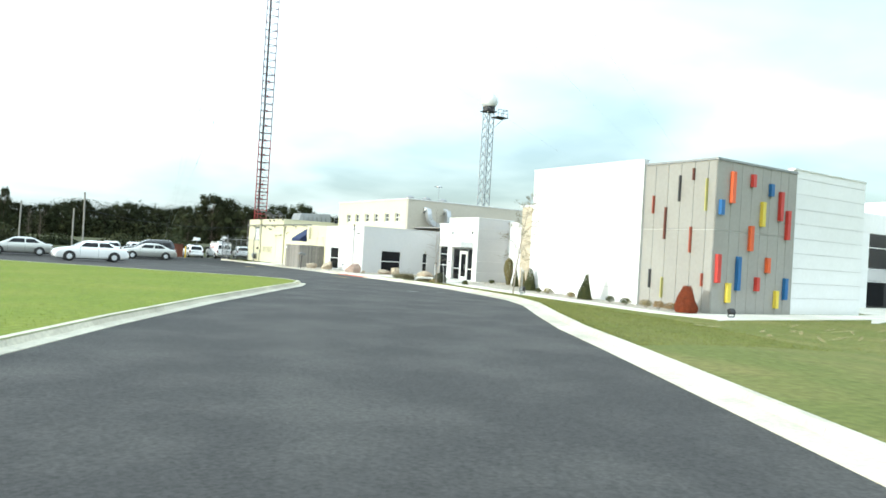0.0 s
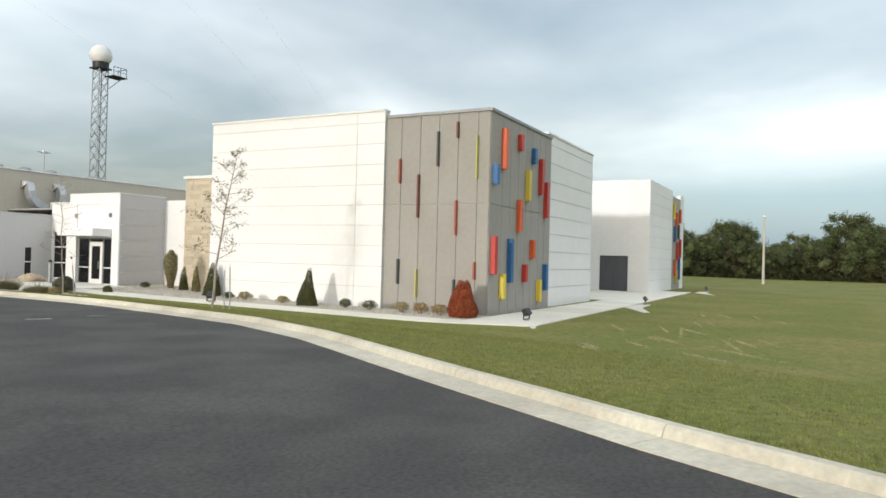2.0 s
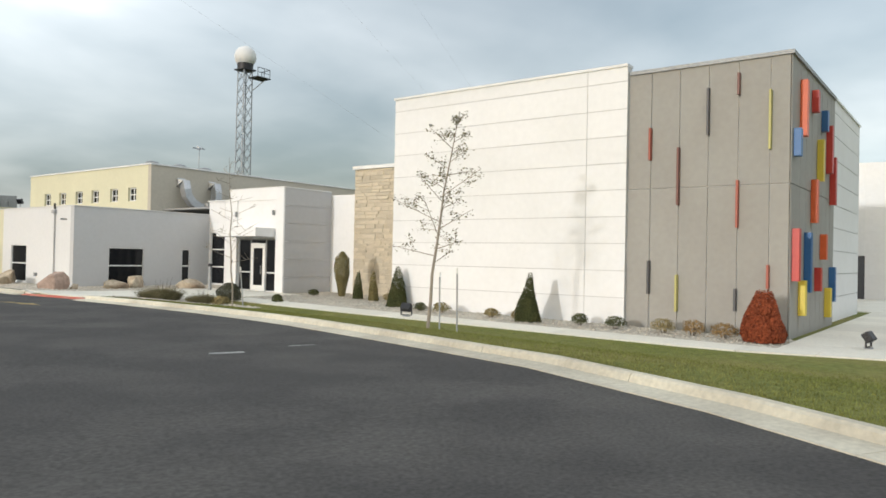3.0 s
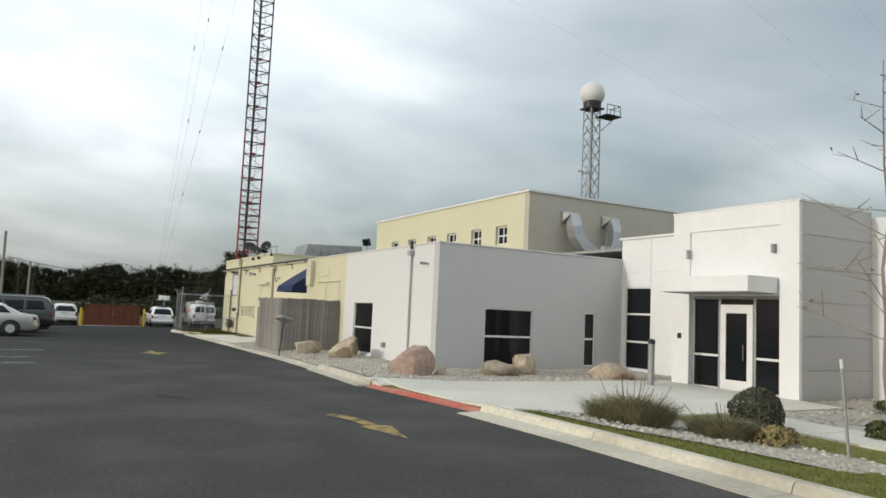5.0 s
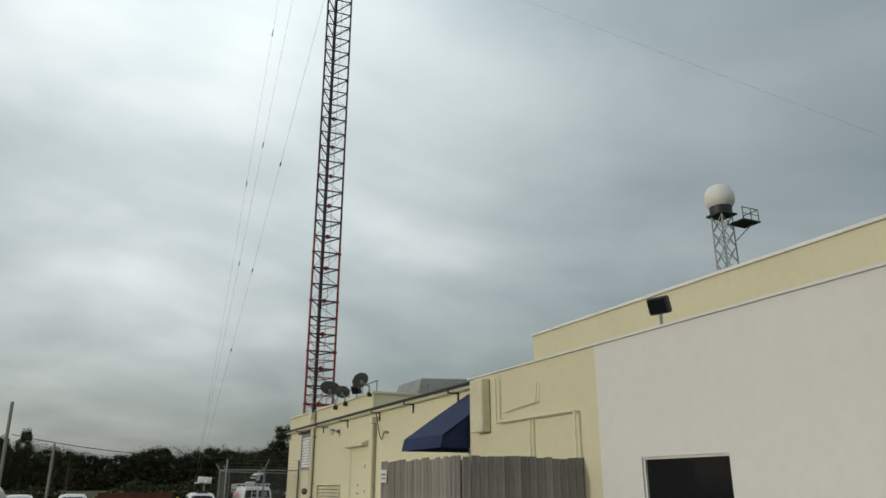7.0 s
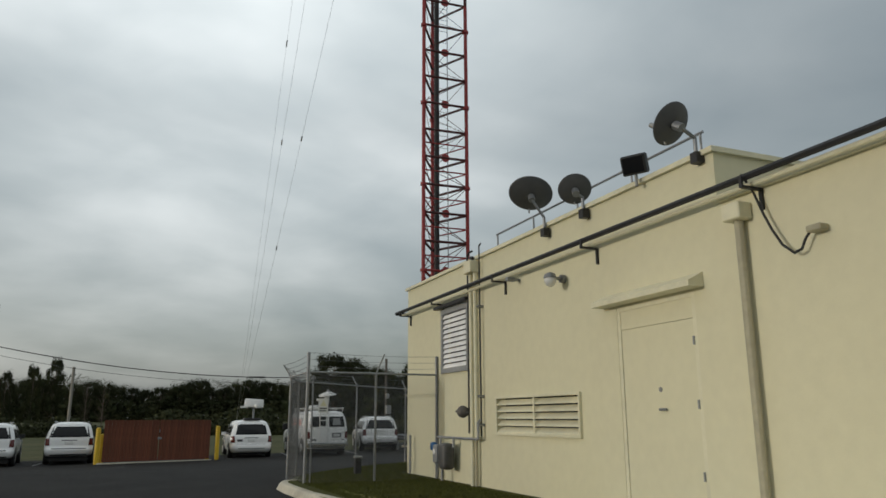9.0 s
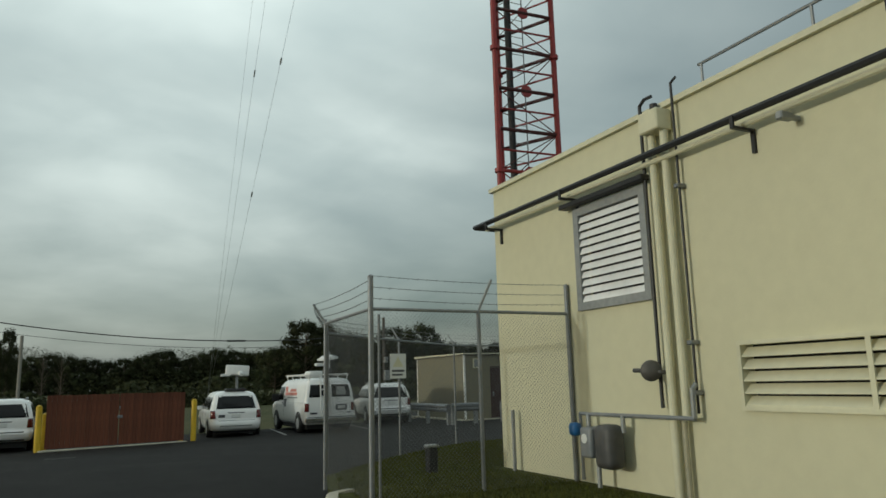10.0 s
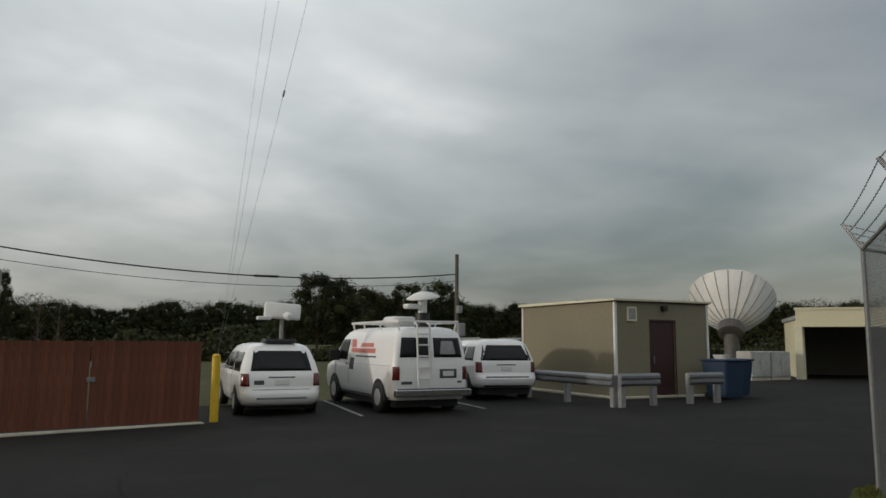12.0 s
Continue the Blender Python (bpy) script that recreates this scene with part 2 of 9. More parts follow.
M = dict(
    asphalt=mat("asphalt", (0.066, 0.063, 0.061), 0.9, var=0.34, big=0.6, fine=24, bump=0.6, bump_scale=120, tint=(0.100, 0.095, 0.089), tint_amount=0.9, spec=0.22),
    grass_soil=mat("grass_soil", (0.152, 0.168, 0.044), 0.95, var=0.3, big=0.25, fine=6, bump=0.9, bump_scale=35, tint=(0.225, 0.20, 0.068), tint_amount=0.95, spec=0.2),
    island_soil=mat("island_lawn_grass", (0.18, 0.225, 0.032), 0.95, var=0.25, big=0.25, fine=6, bump=0.7, bump_scale=35, tint=(0.235, 0.25, 0.045), tint_amount=0.8, spec=0.2),
    island_blade=mat("island_grass_blade", (0.21, 0.265, 0.040), 0.8, var=0.2, big=0.2, fine=3, bump=0.0, tint=(0.26, 0.28, 0.06), tint_amount=0.7, per_island=0.25, spec=0.25),
    grass_blade=mat("grass_blade", (0.175, 0.192, 0.048), 0.8, var=0.25, big=0.2, fine=3, bump=0.0, tint=(0.21, 0.20, 0.07), tint_amount=0.7, per_island=0.35, spec=0.25),
    meadow=mat("rough_meadow", (0.060, 0.065, 0.024), 0.95, var=0.3, big=0.15, fine=4, bump=0.9, bump_scale=20, tint=(0.095, 0.088, 0.036), tint_amount=0.9, spec=0.2),
    yard_soil=mat("yard_grass_soil", (0.060, 0.066, 0.010), 0.95, var=0.3, big=0.4, fine=6, bump=0.9, bump_scale=35, tint=(0.068, 0.066, 0.016), tint_amount=0.9, spec=0.2),
    yard_blade=mat("yard_grass_blade", (0.064, 0.072, 0.010), 0.8, var=0.25, big=0.3, fine=3, bump=0.0, tint=(0.070, 0.070, 0.017), tint_amount=0.7, per_island=0.35, spec=0.25),
    straw=mat("dry_straw", (0.36, 0.33, 0.18), 0.9, var=0.2, big=1.0, fine=6, bump=0.0, per_island=0.3, spec=0.2),
    concrete=mat("concrete", (0.72, 0.69, 0.60), 0.9, var=0.12, big=0.5, fine=18, bump=0.3, bump_scale=90, tint=(0.62, 0.585, 0.50), per_object=0.06),
    kerb=mat("kerb_concrete", (0.60, 0.56, 0.45), 0.9, var=0.14, big=0.8, fine=14, bump=0.35, bump_scale=80, tint=(0.42, 0.38, 0.30), tint_amount=0.8, per_object=0.08),
    red_paint=mat("red_kerb_paint", (0.50, 0.10, 0.06), 0.8, var=0.2, big=1.5, fine=14, bump=0.2, tint=(0.48, 0.30, 0.22), tint_amount=0.6),
    yellow_road=mat("yellow_road_paint", (0.42, 0.30, 0.09), 0.85, var=0.4, big=5.0, fine=16, bump=0.2, tint=(0.04, 0.038, 0.036), tint_amount=1.0),
    white_road=mat("white_road_paint", (0.34, 0.34, 0.33), 0.9, var=0.35, big=3.5, fine=16, bump=0.2, tint=(0.06, 0.06, 0.06), tint_amount=1.0),
    white_line=mat("fresh_white_road_paint", (0.36, 0.36, 0.35), 0.9, var=0.3, big=3.0, fine=16, bump=0.2, tint=(0.10, 0.10, 0.10), tint_amount=0.9),
    white_panel=mat("white_precast", (0.79, 0.79, 0.785), 0.8, var=0.025, big=0.5, fine=5, bump=0.06, tint=(0.71, 0.71, 0.69), tint_amount=0.35, per_object=0.02),
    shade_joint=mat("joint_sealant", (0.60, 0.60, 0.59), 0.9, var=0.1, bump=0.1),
    grey_panel=mat("warm_grey_panel", (0.325, 0.315, 0.288), 0.7, var=0.05, big=0.5, fine=6, bump=0.05, tint=(0.30, 0.285, 0.26), tint_amount=0.5, per_object=0.03),
    grey_precast=mat("pale_grey_panel_tone", (0.50, 0.50, 0.505), 0.8, var=0.03, big=0.5, fine=5, bump=0.05, tint=(0.45, 0.45, 0.45), tint_amount=0.4, per_object=0.03),
    grey_render=mat("pale_grey_south_wall", (0.53, 0.53, 0.53), 0.85, var=0.025, big=0.5, fine=7, bump=0.02, bump_scale=14, tint=(0.505, 0.505, 0.50), tint_amount=0.5),
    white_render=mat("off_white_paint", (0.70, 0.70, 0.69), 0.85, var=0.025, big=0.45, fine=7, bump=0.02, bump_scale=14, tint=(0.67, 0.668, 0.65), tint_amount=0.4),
    taupe=mat("taupe_wall_shade_and_pole", (0.50, 0.46, 0.38), 0.85, var=0.05, big=0.5, fine=7, bump=0.2, bump_scale=30, tint=(0.44, 0.40, 0.33), tint_amount=0.5),
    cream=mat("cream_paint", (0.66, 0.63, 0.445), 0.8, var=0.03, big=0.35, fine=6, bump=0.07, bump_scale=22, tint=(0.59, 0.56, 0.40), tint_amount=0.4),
    cream_trim=mat("cream_trim_paint", (0.70, 0.67, 0.49), 0.6, var=0.06, big=0.8, fine=8, bump=0.05),
    stone=mat("tan_ledgestone", (0.58, 0.51, 0.39), 0.9, var=0.2, big=1.5, fine=10, bump=0.6, bump_scale=25, tint=(0.50, 0.435, 0.325), per_object=0.12),
    mortar=mat("mortar", (0.50, 0.45, 0.36), 0.95, var=0.1, bump=0.3),
    roof=mat("flat_roof_membrane", (0.33, 0.33, 0.32), 0.9, var=0.1, big=0.3, fine=8, bump=0.2),
    coping=mat("metal_coping", (0.66, 0.66, 0.64), 0.45, 0.3, var=0.06, bump=0.02),
    white_metal=mat("white_painted_metal", (0.78, 0.78, 0.76), 0.45, var=0.04, big=0.8, bump=0.02),
    dark_glass=mat("dark_window_glass", (0.012, 0.013, 0.015), 0.08, var=0.1, bump=0.0, spec=0.22),
    black=mat("black_rubber", (0.018, 0.018, 0.018), 0.7, var=0.2, bump=0.1),
    black_metal=mat("black_metal", (0.025, 0.025, 0.027), 0.5, 0.2, var=0.2, bump=0.1),
    galv=mat("galvanised_steel", (0.25, 0.26, 0.27), 0.5, 0.6, var=0.12, big=1.2, fine=12, bump=0.06),
    door_grey=mat("dark_grey_door_paint", (0.085, 0.088, 0.098), 0.5, var=0.12, big=1.0, bump=0.03, stretch=(3, 3, 0.4)),
    louvre_alu=mat("bright_aluminium_slat", (0.88, 0.88, 0.88), 0.5, 0.0, var=0.06, big=1.5, fine=10, bump=0.03),
    cabinet_white=mat("weathered_white_enamel", (0.46, 0.46, 0.44), 0.6, var=0.12, big=1.4, fine=7, bump=0.05, tint=(0.30, 0.29, 0.26), tint_amount=0.8),
    duct_metal=mat("dull_galvanised_duct", (0.50, 0.51, 0.52), 0.42, 0.75, var=0.10, big=1.2, fine=10, bump=0.04),
    pipe_pale=mat("pale_grey_pipe_paint", (0.42, 0.42, 0.42), 0.6, var=0.08, big=1.5, bump=0.04),
    # far lattice's grey made paler and bluer, distance haze put into the colour
    tower_grey=mat("galvanised_lattice_haze", (0.36, 0.38, 0.40), 0.6, 0.3, var=0.12, big=1.2, fine=12, bump=0.06),
    galv_dull=mat("weathered_galvanised_steel", (0.33, 0.34, 0.34), 0.6, 0.5, var=0.15, big=1.2, fine=12, bump=0.06),
    silver=mat("bright_aluminium", (0.72, 0.73, 0.74), 0.38, 0.7, var=0.07, bump=0.04),
    dish_grey=mat("dark_grey_dish_paint", (0.075, 0.078, 0.085), 0.5, var=0.1, bump=0.02),
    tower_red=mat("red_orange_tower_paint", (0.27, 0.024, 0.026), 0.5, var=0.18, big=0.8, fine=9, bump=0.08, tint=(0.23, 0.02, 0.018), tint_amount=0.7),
    tower_dim=mat("dark_maroon_tower", (0.065, 0.012, 0.012), 0.6, var=0.2, big=0.8, fine=9, bump=0.08),
    wire=mat("weathered_fence_wire", (0.16, 0.165, 0.17), 0.6, 0.4, var=0.15, bump=0.0),
    tower_dark=mat("dark_cable_bundle", (0.03, 0.028, 0.028), 0.6, var=0.2, bump=0.1),
    wood_grey=mat("weathered_grey_boards", (0.26, 0.245, 0.22), 0.9, var=0.25, big=1.2, fine=8, bump=0.5, bump_scale=30, tint=(0.17, 0.155, 0.135), tint_amount=0.8, per_object=0.22, stretch=(6, 6, 0.6)),
    wood_red=mat("red_brown_stained_boards", (0.165, 0.052, 0.025), 0.8, var=0.28, big=0.6, fine=8, bump=0.5, bump_scale=30, tint=(0.085, 0.028, 0.018), tint_amount=1.0, per_object=0.14, stretch=(6, 6, 0.6)),
    yellow=mat("yellow_bollard_paint", (0.72, 0.47, 0.03), 0.5, var=0.1, big=2, bump=0.05),
    navy=mat("navy_awning_canvas", (0.012, 0.026, 0.090), 0.85, var=0.15, big=1.0, fine=12, bump=0.3, bump_scale=120),
    gravel=mat("river_gravel", (0.50, 0.465, 0.39), 0.95, var=0.35, big=0.8, fine=14, bump=1.0, bump_scale=26, tint=(0.36, 0.32, 0.26), tint_amount=0.7),
    pebble=mat("pebbles", (0.52, 0.475, 0.40), 0.9, var=0.2, big=2, fine=20, bump=0.3, per_island=0.22),
    rock_tan=mat("tan_boulder", (0.50, 0.42, 0.31), 0.9, var=0.3, big=1.3, fine=7, bump=0.9, bump_scale=14, tint=(0.24, 0.17, 0.115), tint_amount=1.0),
    rock_pink=mat("pink_granite_boulder", (0.40, 0.29, 0.23), 0.9, var=0.28, big=1.8, fine=8, bump=0.7, bump_scale=16, tint=(0.29, 0.20, 0.16), tint_amount=0.7),
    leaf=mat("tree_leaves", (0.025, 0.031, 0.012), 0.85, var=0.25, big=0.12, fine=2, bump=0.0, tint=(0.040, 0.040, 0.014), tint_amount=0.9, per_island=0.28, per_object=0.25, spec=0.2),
    # lit copy of the leaves for the east wood, sunlight put into the colour
    leaf_east=mat("tree_leaves_painted_sunlight", (0.075, 0.098, 0.036), 0.8, var=0.3, big=0.25, fine=2, bump=0.0, tint=(0.105, 0.11, 0.05), tint_amount=0.8, per_island=0.4, per_object=0.25, spec=0.2),
    leaf_young=mat("young_tree_leaves", (0.19, 0.175, 0.105), 0.7, var=0.3, big=0.8, fine=3, bump=0.0, per_island=0.35, spec=0.2),
    conifer=mat("conifer_foliage", (0.066, 0.074, 0.028), 0.85, var=0.25, big=1.5, fine=6, bump=0.0, tint=(0.098, 0.095, 0.034), per_island=0.28, spec=0.2),
    olive_leaf=mat("olive_foliage", (0.22, 0.185, 0.08), 0.85, var=0.3, big=1.5, fine=6, bump=0.0, tint=(0.10, 0.105, 0.042), per_island=0.4, spec=0.2),
    brown_leaf=mat("warm_brown_foliage", (0.27, 0.175, 0.075), 0.85, var=0.3, big=1.5, fine=6, bump=0.0, tint=(0.16, 0.125, 0.06), per_island=0.4, spec=0.2),
    red_leaf=mat("rust_red_foliage", (0.25, 0.062, 0.026), 0.85, var=0.25, big=1.5, fine=6, bump=0.0, tint=(0.21, 0.055, 0.022), per_island=0.22, spec=0.2),
    tan_leaf=mat("straw_brown_foliage", (0.27, 0.215, 0.10), 0.85, var=0.3, big=1.5, fine=6, bump=0.0, tint=(0.15, 0.15, 0.06), per_island=0.4, spec=0.2),
    bark=mat("bark", (0.11, 0.085, 0.062), 0.95, var=0.3, big=1.5, fine=9, bump=0.7, bump_scale=25, stretch=(1, 1, 0.3)),
    pole_dark=mat("dark_creosoted_pole", (0.12, 0.105, 0.09), 0.9, var=0.2, big=1.0, fine=10, bump=0.4, stretch=(4, 4, 0.4)),
    pole_wood=mat("weathered_pole_wood", (0.29, 0.27, 0.24), 0.9, var=0.2, big=1.0, fine=10, bump=0.4, stretch=(4, 4, 0.4)),
    car_white=mat("white_car_paint", (0.88, 0.88, 0.875), 0.22, var=0.02, big=1.0, bump=0.0, coat=0.6, tint=(0.76, 0.755, 0.73), tint_amount=0.25),
    car_silver=mat("silver_car_paint", (0.50, 0.50, 0.47), 0.28, 0.45, var=0.03, bump=0.0, coat=0.6),
    car_dark=mat("dark_car_paint", (0.035, 0.038, 0.042), 0.25, 0.2, var=0.05, bump=0.0, coat=0.6),
    chrome=mat("chrome", (0.75, 0.75, 0.76), 0.15, 1.0, var=0.03, bump=0.0),
    lamp_red=mat("red_tail_lens", (0.11, 0.008, 0.008), 0.15, var=0.1, bump=0.0, coat=0.5),
    lamp_clear=mat("clear_lens", (0.70, 0.70, 0.68), 0.12, var=0.05, bump=0.0, coat=0.5),
    decal_red=mat("red_decal", (0.58, 0.19, 0.16), 0.4, var=0.05, bump=0.0),
    decal_dark=mat("dark_decal", (0.06, 0.06, 0.07), 0.4, var=0.05, bump=0.0),
    wall_pipe=mat("dull_buff_pipe_paint", (0.40, 0.37, 0.26), 0.6, var=0.12, big=1.5, fine=9, bump=0.08),
    meter_dark=mat("dark_meter_enamel", (0.075, 0.075, 0.075), 0.55, 0.1, var=0.2, big=2.5, bump=0.05, tint=(0.13, 0.115, 0.10), tint_amount=0.6),
    meter_grey=mat("grey_meter_enamel", (0.24, 0.25, 0.26), 0.5, 0.1, var=0.1, big=1.5, bump=0.04),
    olive=mat("olive_tan_siding", (0.22, 0.20, 0.135), 0.7, var=0.06, big=0.5, fine=8, bump=0.1, tint=(0.185, 0.17, 0.115), tint_amount=0.5),
    brown_door=mat("dark_red_brown_door", (0.042, 0.014, 0.012), 0.55, var=0.1, bump=0.05),
    bin_blue=mat("blue_bin_plastic", (0.007, 0.030, 0.070), 0.55, var=0.1, bump=0.1),
    dish_white=mat("white_dish_paint", (0.74, 0.74, 0.72), 0.55, var=0.05, big=0.5, bump=0.03, per_object=0.03),
    fin_r=mat("red_panel", (0.50, 0.045, 0.035), 0.45, var=0.05, bump=0.02),
    fin_o=mat("orange_red_panel", (0.66, 0.115, 0.030), 0.45, var=0.05, bump=0.02),
    fin_u=mat("blue_panel", (0.025, 0.13, 0.34), 0.45, var=0.05, bump=0.02),
    fin_y=mat("yellow_panel", (0.72, 0.57, 0.07), 0.45, var=0.05, bump=0.02),
    fin_p=mat("pale_olive_yellow_panel", (0.46, 0.42, 0.14), 0.5, var=0.05, bump=0.02),
    fin_t=mat("dull_terracotta_panel", (0.36, 0.085, 0.05), 0.5, var=0.05, bump=0.02),
    fin_d=mat("charcoal_panel", (0.07, 0.07, 0.075), 0.45, var=0.05, bump=0.02),
    fin_b=mat("dark_brown_panel", (0.16, 0.055, 0.04), 0.45, var=0.05, bump=0.02),
    dark_inside=mat("interior_shade_tone", (0.14, 0.13, 0.115), 0.9, var=0.1, bump=0.05),
    shrub_green=mat("grey_green_blades", (0.20, 0.185, 0.105), 0.85, var=0.3, big=1.5, fine=6, bump=0.0, tint=(0.32, 0.28, 0.18), per_island=0.45, spec=0.2),
    young_bark=mat("pale_young_bark", (0.30, 0.26, 0.21), 0.95, var=0.25, big=1.5, fine=9, bump=0.4, stretch=(1, 1, 0.3)),
    shrub_dark=mat("dark_grey_green_foliage", (0.075, 0.078, 0.052), 0.85, var=0.3, big=1.5, fine=6, bump=0.0, tint=(0.14, 0.13, 0.085), per_island=0.4, spec=0.2),
    tar=mat("tar_crack_seal", (0.012, 0.012, 0.012), 0.95, var=0.2, bump=0.2, spec=0.1),
    sign_white=mat("white_sign_face", (0.72, 0.72, 0.70), 0.5, var=0.03, bump=0.0),
)


def darken_northwards(m, y0, y1, share):
    """Scales the asphalt down to share from y0 to y1, a brightness falloff put into the colour."""
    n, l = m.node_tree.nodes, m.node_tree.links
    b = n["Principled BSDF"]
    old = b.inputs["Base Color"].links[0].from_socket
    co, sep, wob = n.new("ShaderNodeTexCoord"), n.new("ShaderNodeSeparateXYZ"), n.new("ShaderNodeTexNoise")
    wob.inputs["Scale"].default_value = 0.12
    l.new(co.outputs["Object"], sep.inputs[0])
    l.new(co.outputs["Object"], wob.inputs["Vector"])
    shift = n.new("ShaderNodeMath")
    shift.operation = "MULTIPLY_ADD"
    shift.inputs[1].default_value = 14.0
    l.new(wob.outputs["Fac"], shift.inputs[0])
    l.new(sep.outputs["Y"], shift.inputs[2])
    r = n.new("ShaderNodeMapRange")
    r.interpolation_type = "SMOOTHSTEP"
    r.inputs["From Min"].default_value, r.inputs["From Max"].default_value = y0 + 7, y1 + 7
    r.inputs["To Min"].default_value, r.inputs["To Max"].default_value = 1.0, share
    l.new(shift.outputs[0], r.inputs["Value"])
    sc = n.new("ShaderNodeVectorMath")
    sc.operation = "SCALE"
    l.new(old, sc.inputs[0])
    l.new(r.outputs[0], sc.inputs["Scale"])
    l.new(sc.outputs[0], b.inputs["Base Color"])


darken_northwards(M["asphalt"], 42.0, 74.0, 0.24)


# ---- mesh helpers ----
def link(name, bm, material, parent=None, label="", smooth=False):
    me = bpy.data.meshes.new(name)
    bm.normal_update()
    bm.to_mesh(me)
    bm.free()
    me.materials.append(M[material] if isinstance(material, str) else material)
    if smooth:
        me.shade_smooth()
    ob = new(name, me)
    ob.parent = parent
    if label:
        tagged(ob, label)
    return ob


def part(name, bm, material, parent, label="", smooth=False):
    return link(name, bm, material, parent, label, smooth)


def thing(name, label, category, at=(0, 0, 0), turn=0.0, group="", kind=""):
    ob = new(name)
    ob.empty_display_size = 0.3
    ob.matrix_world = pose(at[0], at[1], at[2], 0, 0, turn)
    return tagged(ob, label, category, group, kind)


def piece(name, mesh, parent, at=(0, 0, 0), turn=0.0, scale=(1, 1, 1)):
    """Another object on a mesh that is there already."""
    ob = new(name, mesh)
    ob.parent = parent
    ob.location, ob.rotation_euler, ob.scale = at, (0, 0, radians(turn)), scale
    return ob


def box(bm, x0, y0, z0, x1, y1, z1):
    v = [bm.verts.new((x, y, z)) for z in (z0, z1) for x, y in ((x0, y0), (x1, y0), (x1, y1), (x0, y1))]
    for f in ((3, 2, 1, 0), (4, 5, 6, 7), (0, 1, 5, 4), (1, 2, 6, 5), (2, 3, 7, 6), (3, 0, 4, 7)):
        bm.faces.new([v[i] for i in f])
    return v


def boxes(*rows):
    bm = bmesh.new()
    for r in rows:
        box(bm, *r)
    return bm


def soft_box(x0, y0, z0, x1, y1, z1, r=0.02, seg=1):
    bm = boxes((x0, y0, z0, x1, y1, z1))
    bmesh.ops.bevel(bm, geom=bm.edges[:], offset=r, segments=seg, affect="EDGES", profile=0.5)
    return bm


def tube(bm, a, b, r, seg=8, r2=None, cap=True):
    a, b = Vector(a), Vector(b)
    r2 = r if r2 is None else r2
    d = (b - a).normalized()
    u = d.orthogonal().normalized()
    w = d.cross(u)
    rings = []
    for p, rad in ((a, r), (b, r2)):
        rings.append([bm.verts.new(p + (u * math.cos(2 * math.pi * i / seg) + w * math.sin(2 * math.pi * i / seg)) * rad) for i in range(seg)])
    for i in range(seg):
        j = (i + 1) % seg
        bm.faces.new((rings[0][i], rings[0][j], rings[1][j], rings[1][i]))
    if cap:
        bm.faces.new(rings[0][::-1])
        bm.faces.new(rings[1])
    return bm


def tubes(rows, seg=8):
    bm = bmesh.new()
    for row in rows:
        tube(bm, row[0], row[1], row[2], seg)
    return bm


def bent(points, r, seg=8):
    """A pipe along several points."""
    bm = bmesh.new()
    for a, b in zip(points, points[1:]):
        tube(bm, a, b, r, seg)
    for p in points[1:-1]:
        bmesh.ops.create_icosphere(bm, subdivisions=1, radius=r * 1.05, matrix=Matrix.Translation(p))
    return bm


def lathe(profile, seg=24, axis=(0, 0, 1), at=(0, 0, 0)):
    """Turns (radius, height) rows about an axis."""
    bm = bmesh.new()
    q = Vector((0, 0, 1)).rotation_difference(Vector(axis)).to_matrix()
    rings = []
    for r, h in profile:
        rings.append([bm.verts.new(Vector(at) + q @ Vector((r * math.cos(2 * math.pi * i / seg), r * math.sin(2 * math.pi * i / seg), h))) for i in range(seg)])
    for p, n in zip(rings, rings[1:]):
        for i in range(seg):
            j = (i + 1) % seg
            bm.faces.new((p[i], p[j], n[j], n[i]))
    bm.faces.new(rings[0][::-1])
    bm.faces.new(rings[-1])
    return bm


def wall_mesh(side, at, u0, u1, z0, z1, holes=(), thick=0.3):
    """A wall with openings through it. side 'x': stands in a plane of constant x, seen from the west, u runs along y; side 'y': constant y, seen from the south, u runs along x.
    holes: (u0, u1, z0, z1). The outer face is at `at`, the thickness goes inwards (east or north)."""
    bm = bmesh.new()
    us = sorted({u0, u1, *(h[0] for h in holes), *(h[1] for h in holes)})
    zs = sorted({z0, z1, *(h[2] for h in holes), *(h[3] for h in holes)})

    def p(u, w, z):
        return (at + w, u, z) if side == "x" else (u, at + w, z)

    def empty(i, j):
        if not (0 <= i < len(us) - 1 and 0 <= j < len(zs) - 1):
            return True
        u, z = (us[i] + us[i + 1]) / 2, (zs[j] + zs[j + 1]) / 2
        return any(h[0] < u < h[1] and h[2] < z < h[3] for h in holes)

    verts = {}

    def v(i, w, j):
        key = (i, w, j)
        if key not in verts:
            verts[key] = bm.verts.new(p(us[i], thick if w else 0.0, zs[j]))
        return verts[key]

    for i in range(len(us) - 1):
        for j in range(len(zs) - 1):
            if empty(i, j):
                continue
            bm.faces.new((v(i, 0, j), v(i, 0, j + 1), v(i + 1, 0, j + 1), v(i + 1, 0, j)))
            bm.faces.new((v(i, 1, j), v(i + 1, 1, j), v(i + 1, 1, j + 1), v(i, 1, j + 1)))
            for di, dj, a, b in ((-1, 0, (i, j), (i, j + 1)), (1, 0, (i + 1, j), (i + 1, j + 1)), (0, -1, (i, j), (i + 1, j)), (0, 1, (i, j + 1), (i + 1, j + 1))):
                if empty(i + di, j + dj):
                    bm.faces.new((v(a[0], 0, a[1]), v(b[0], 0, b[1]), v(b[0], 1, b[1]), v(a[0], 1, a[1])))
    bmesh.ops.recalc_face_normals(bm, faces=bm.faces[:])
    return bm


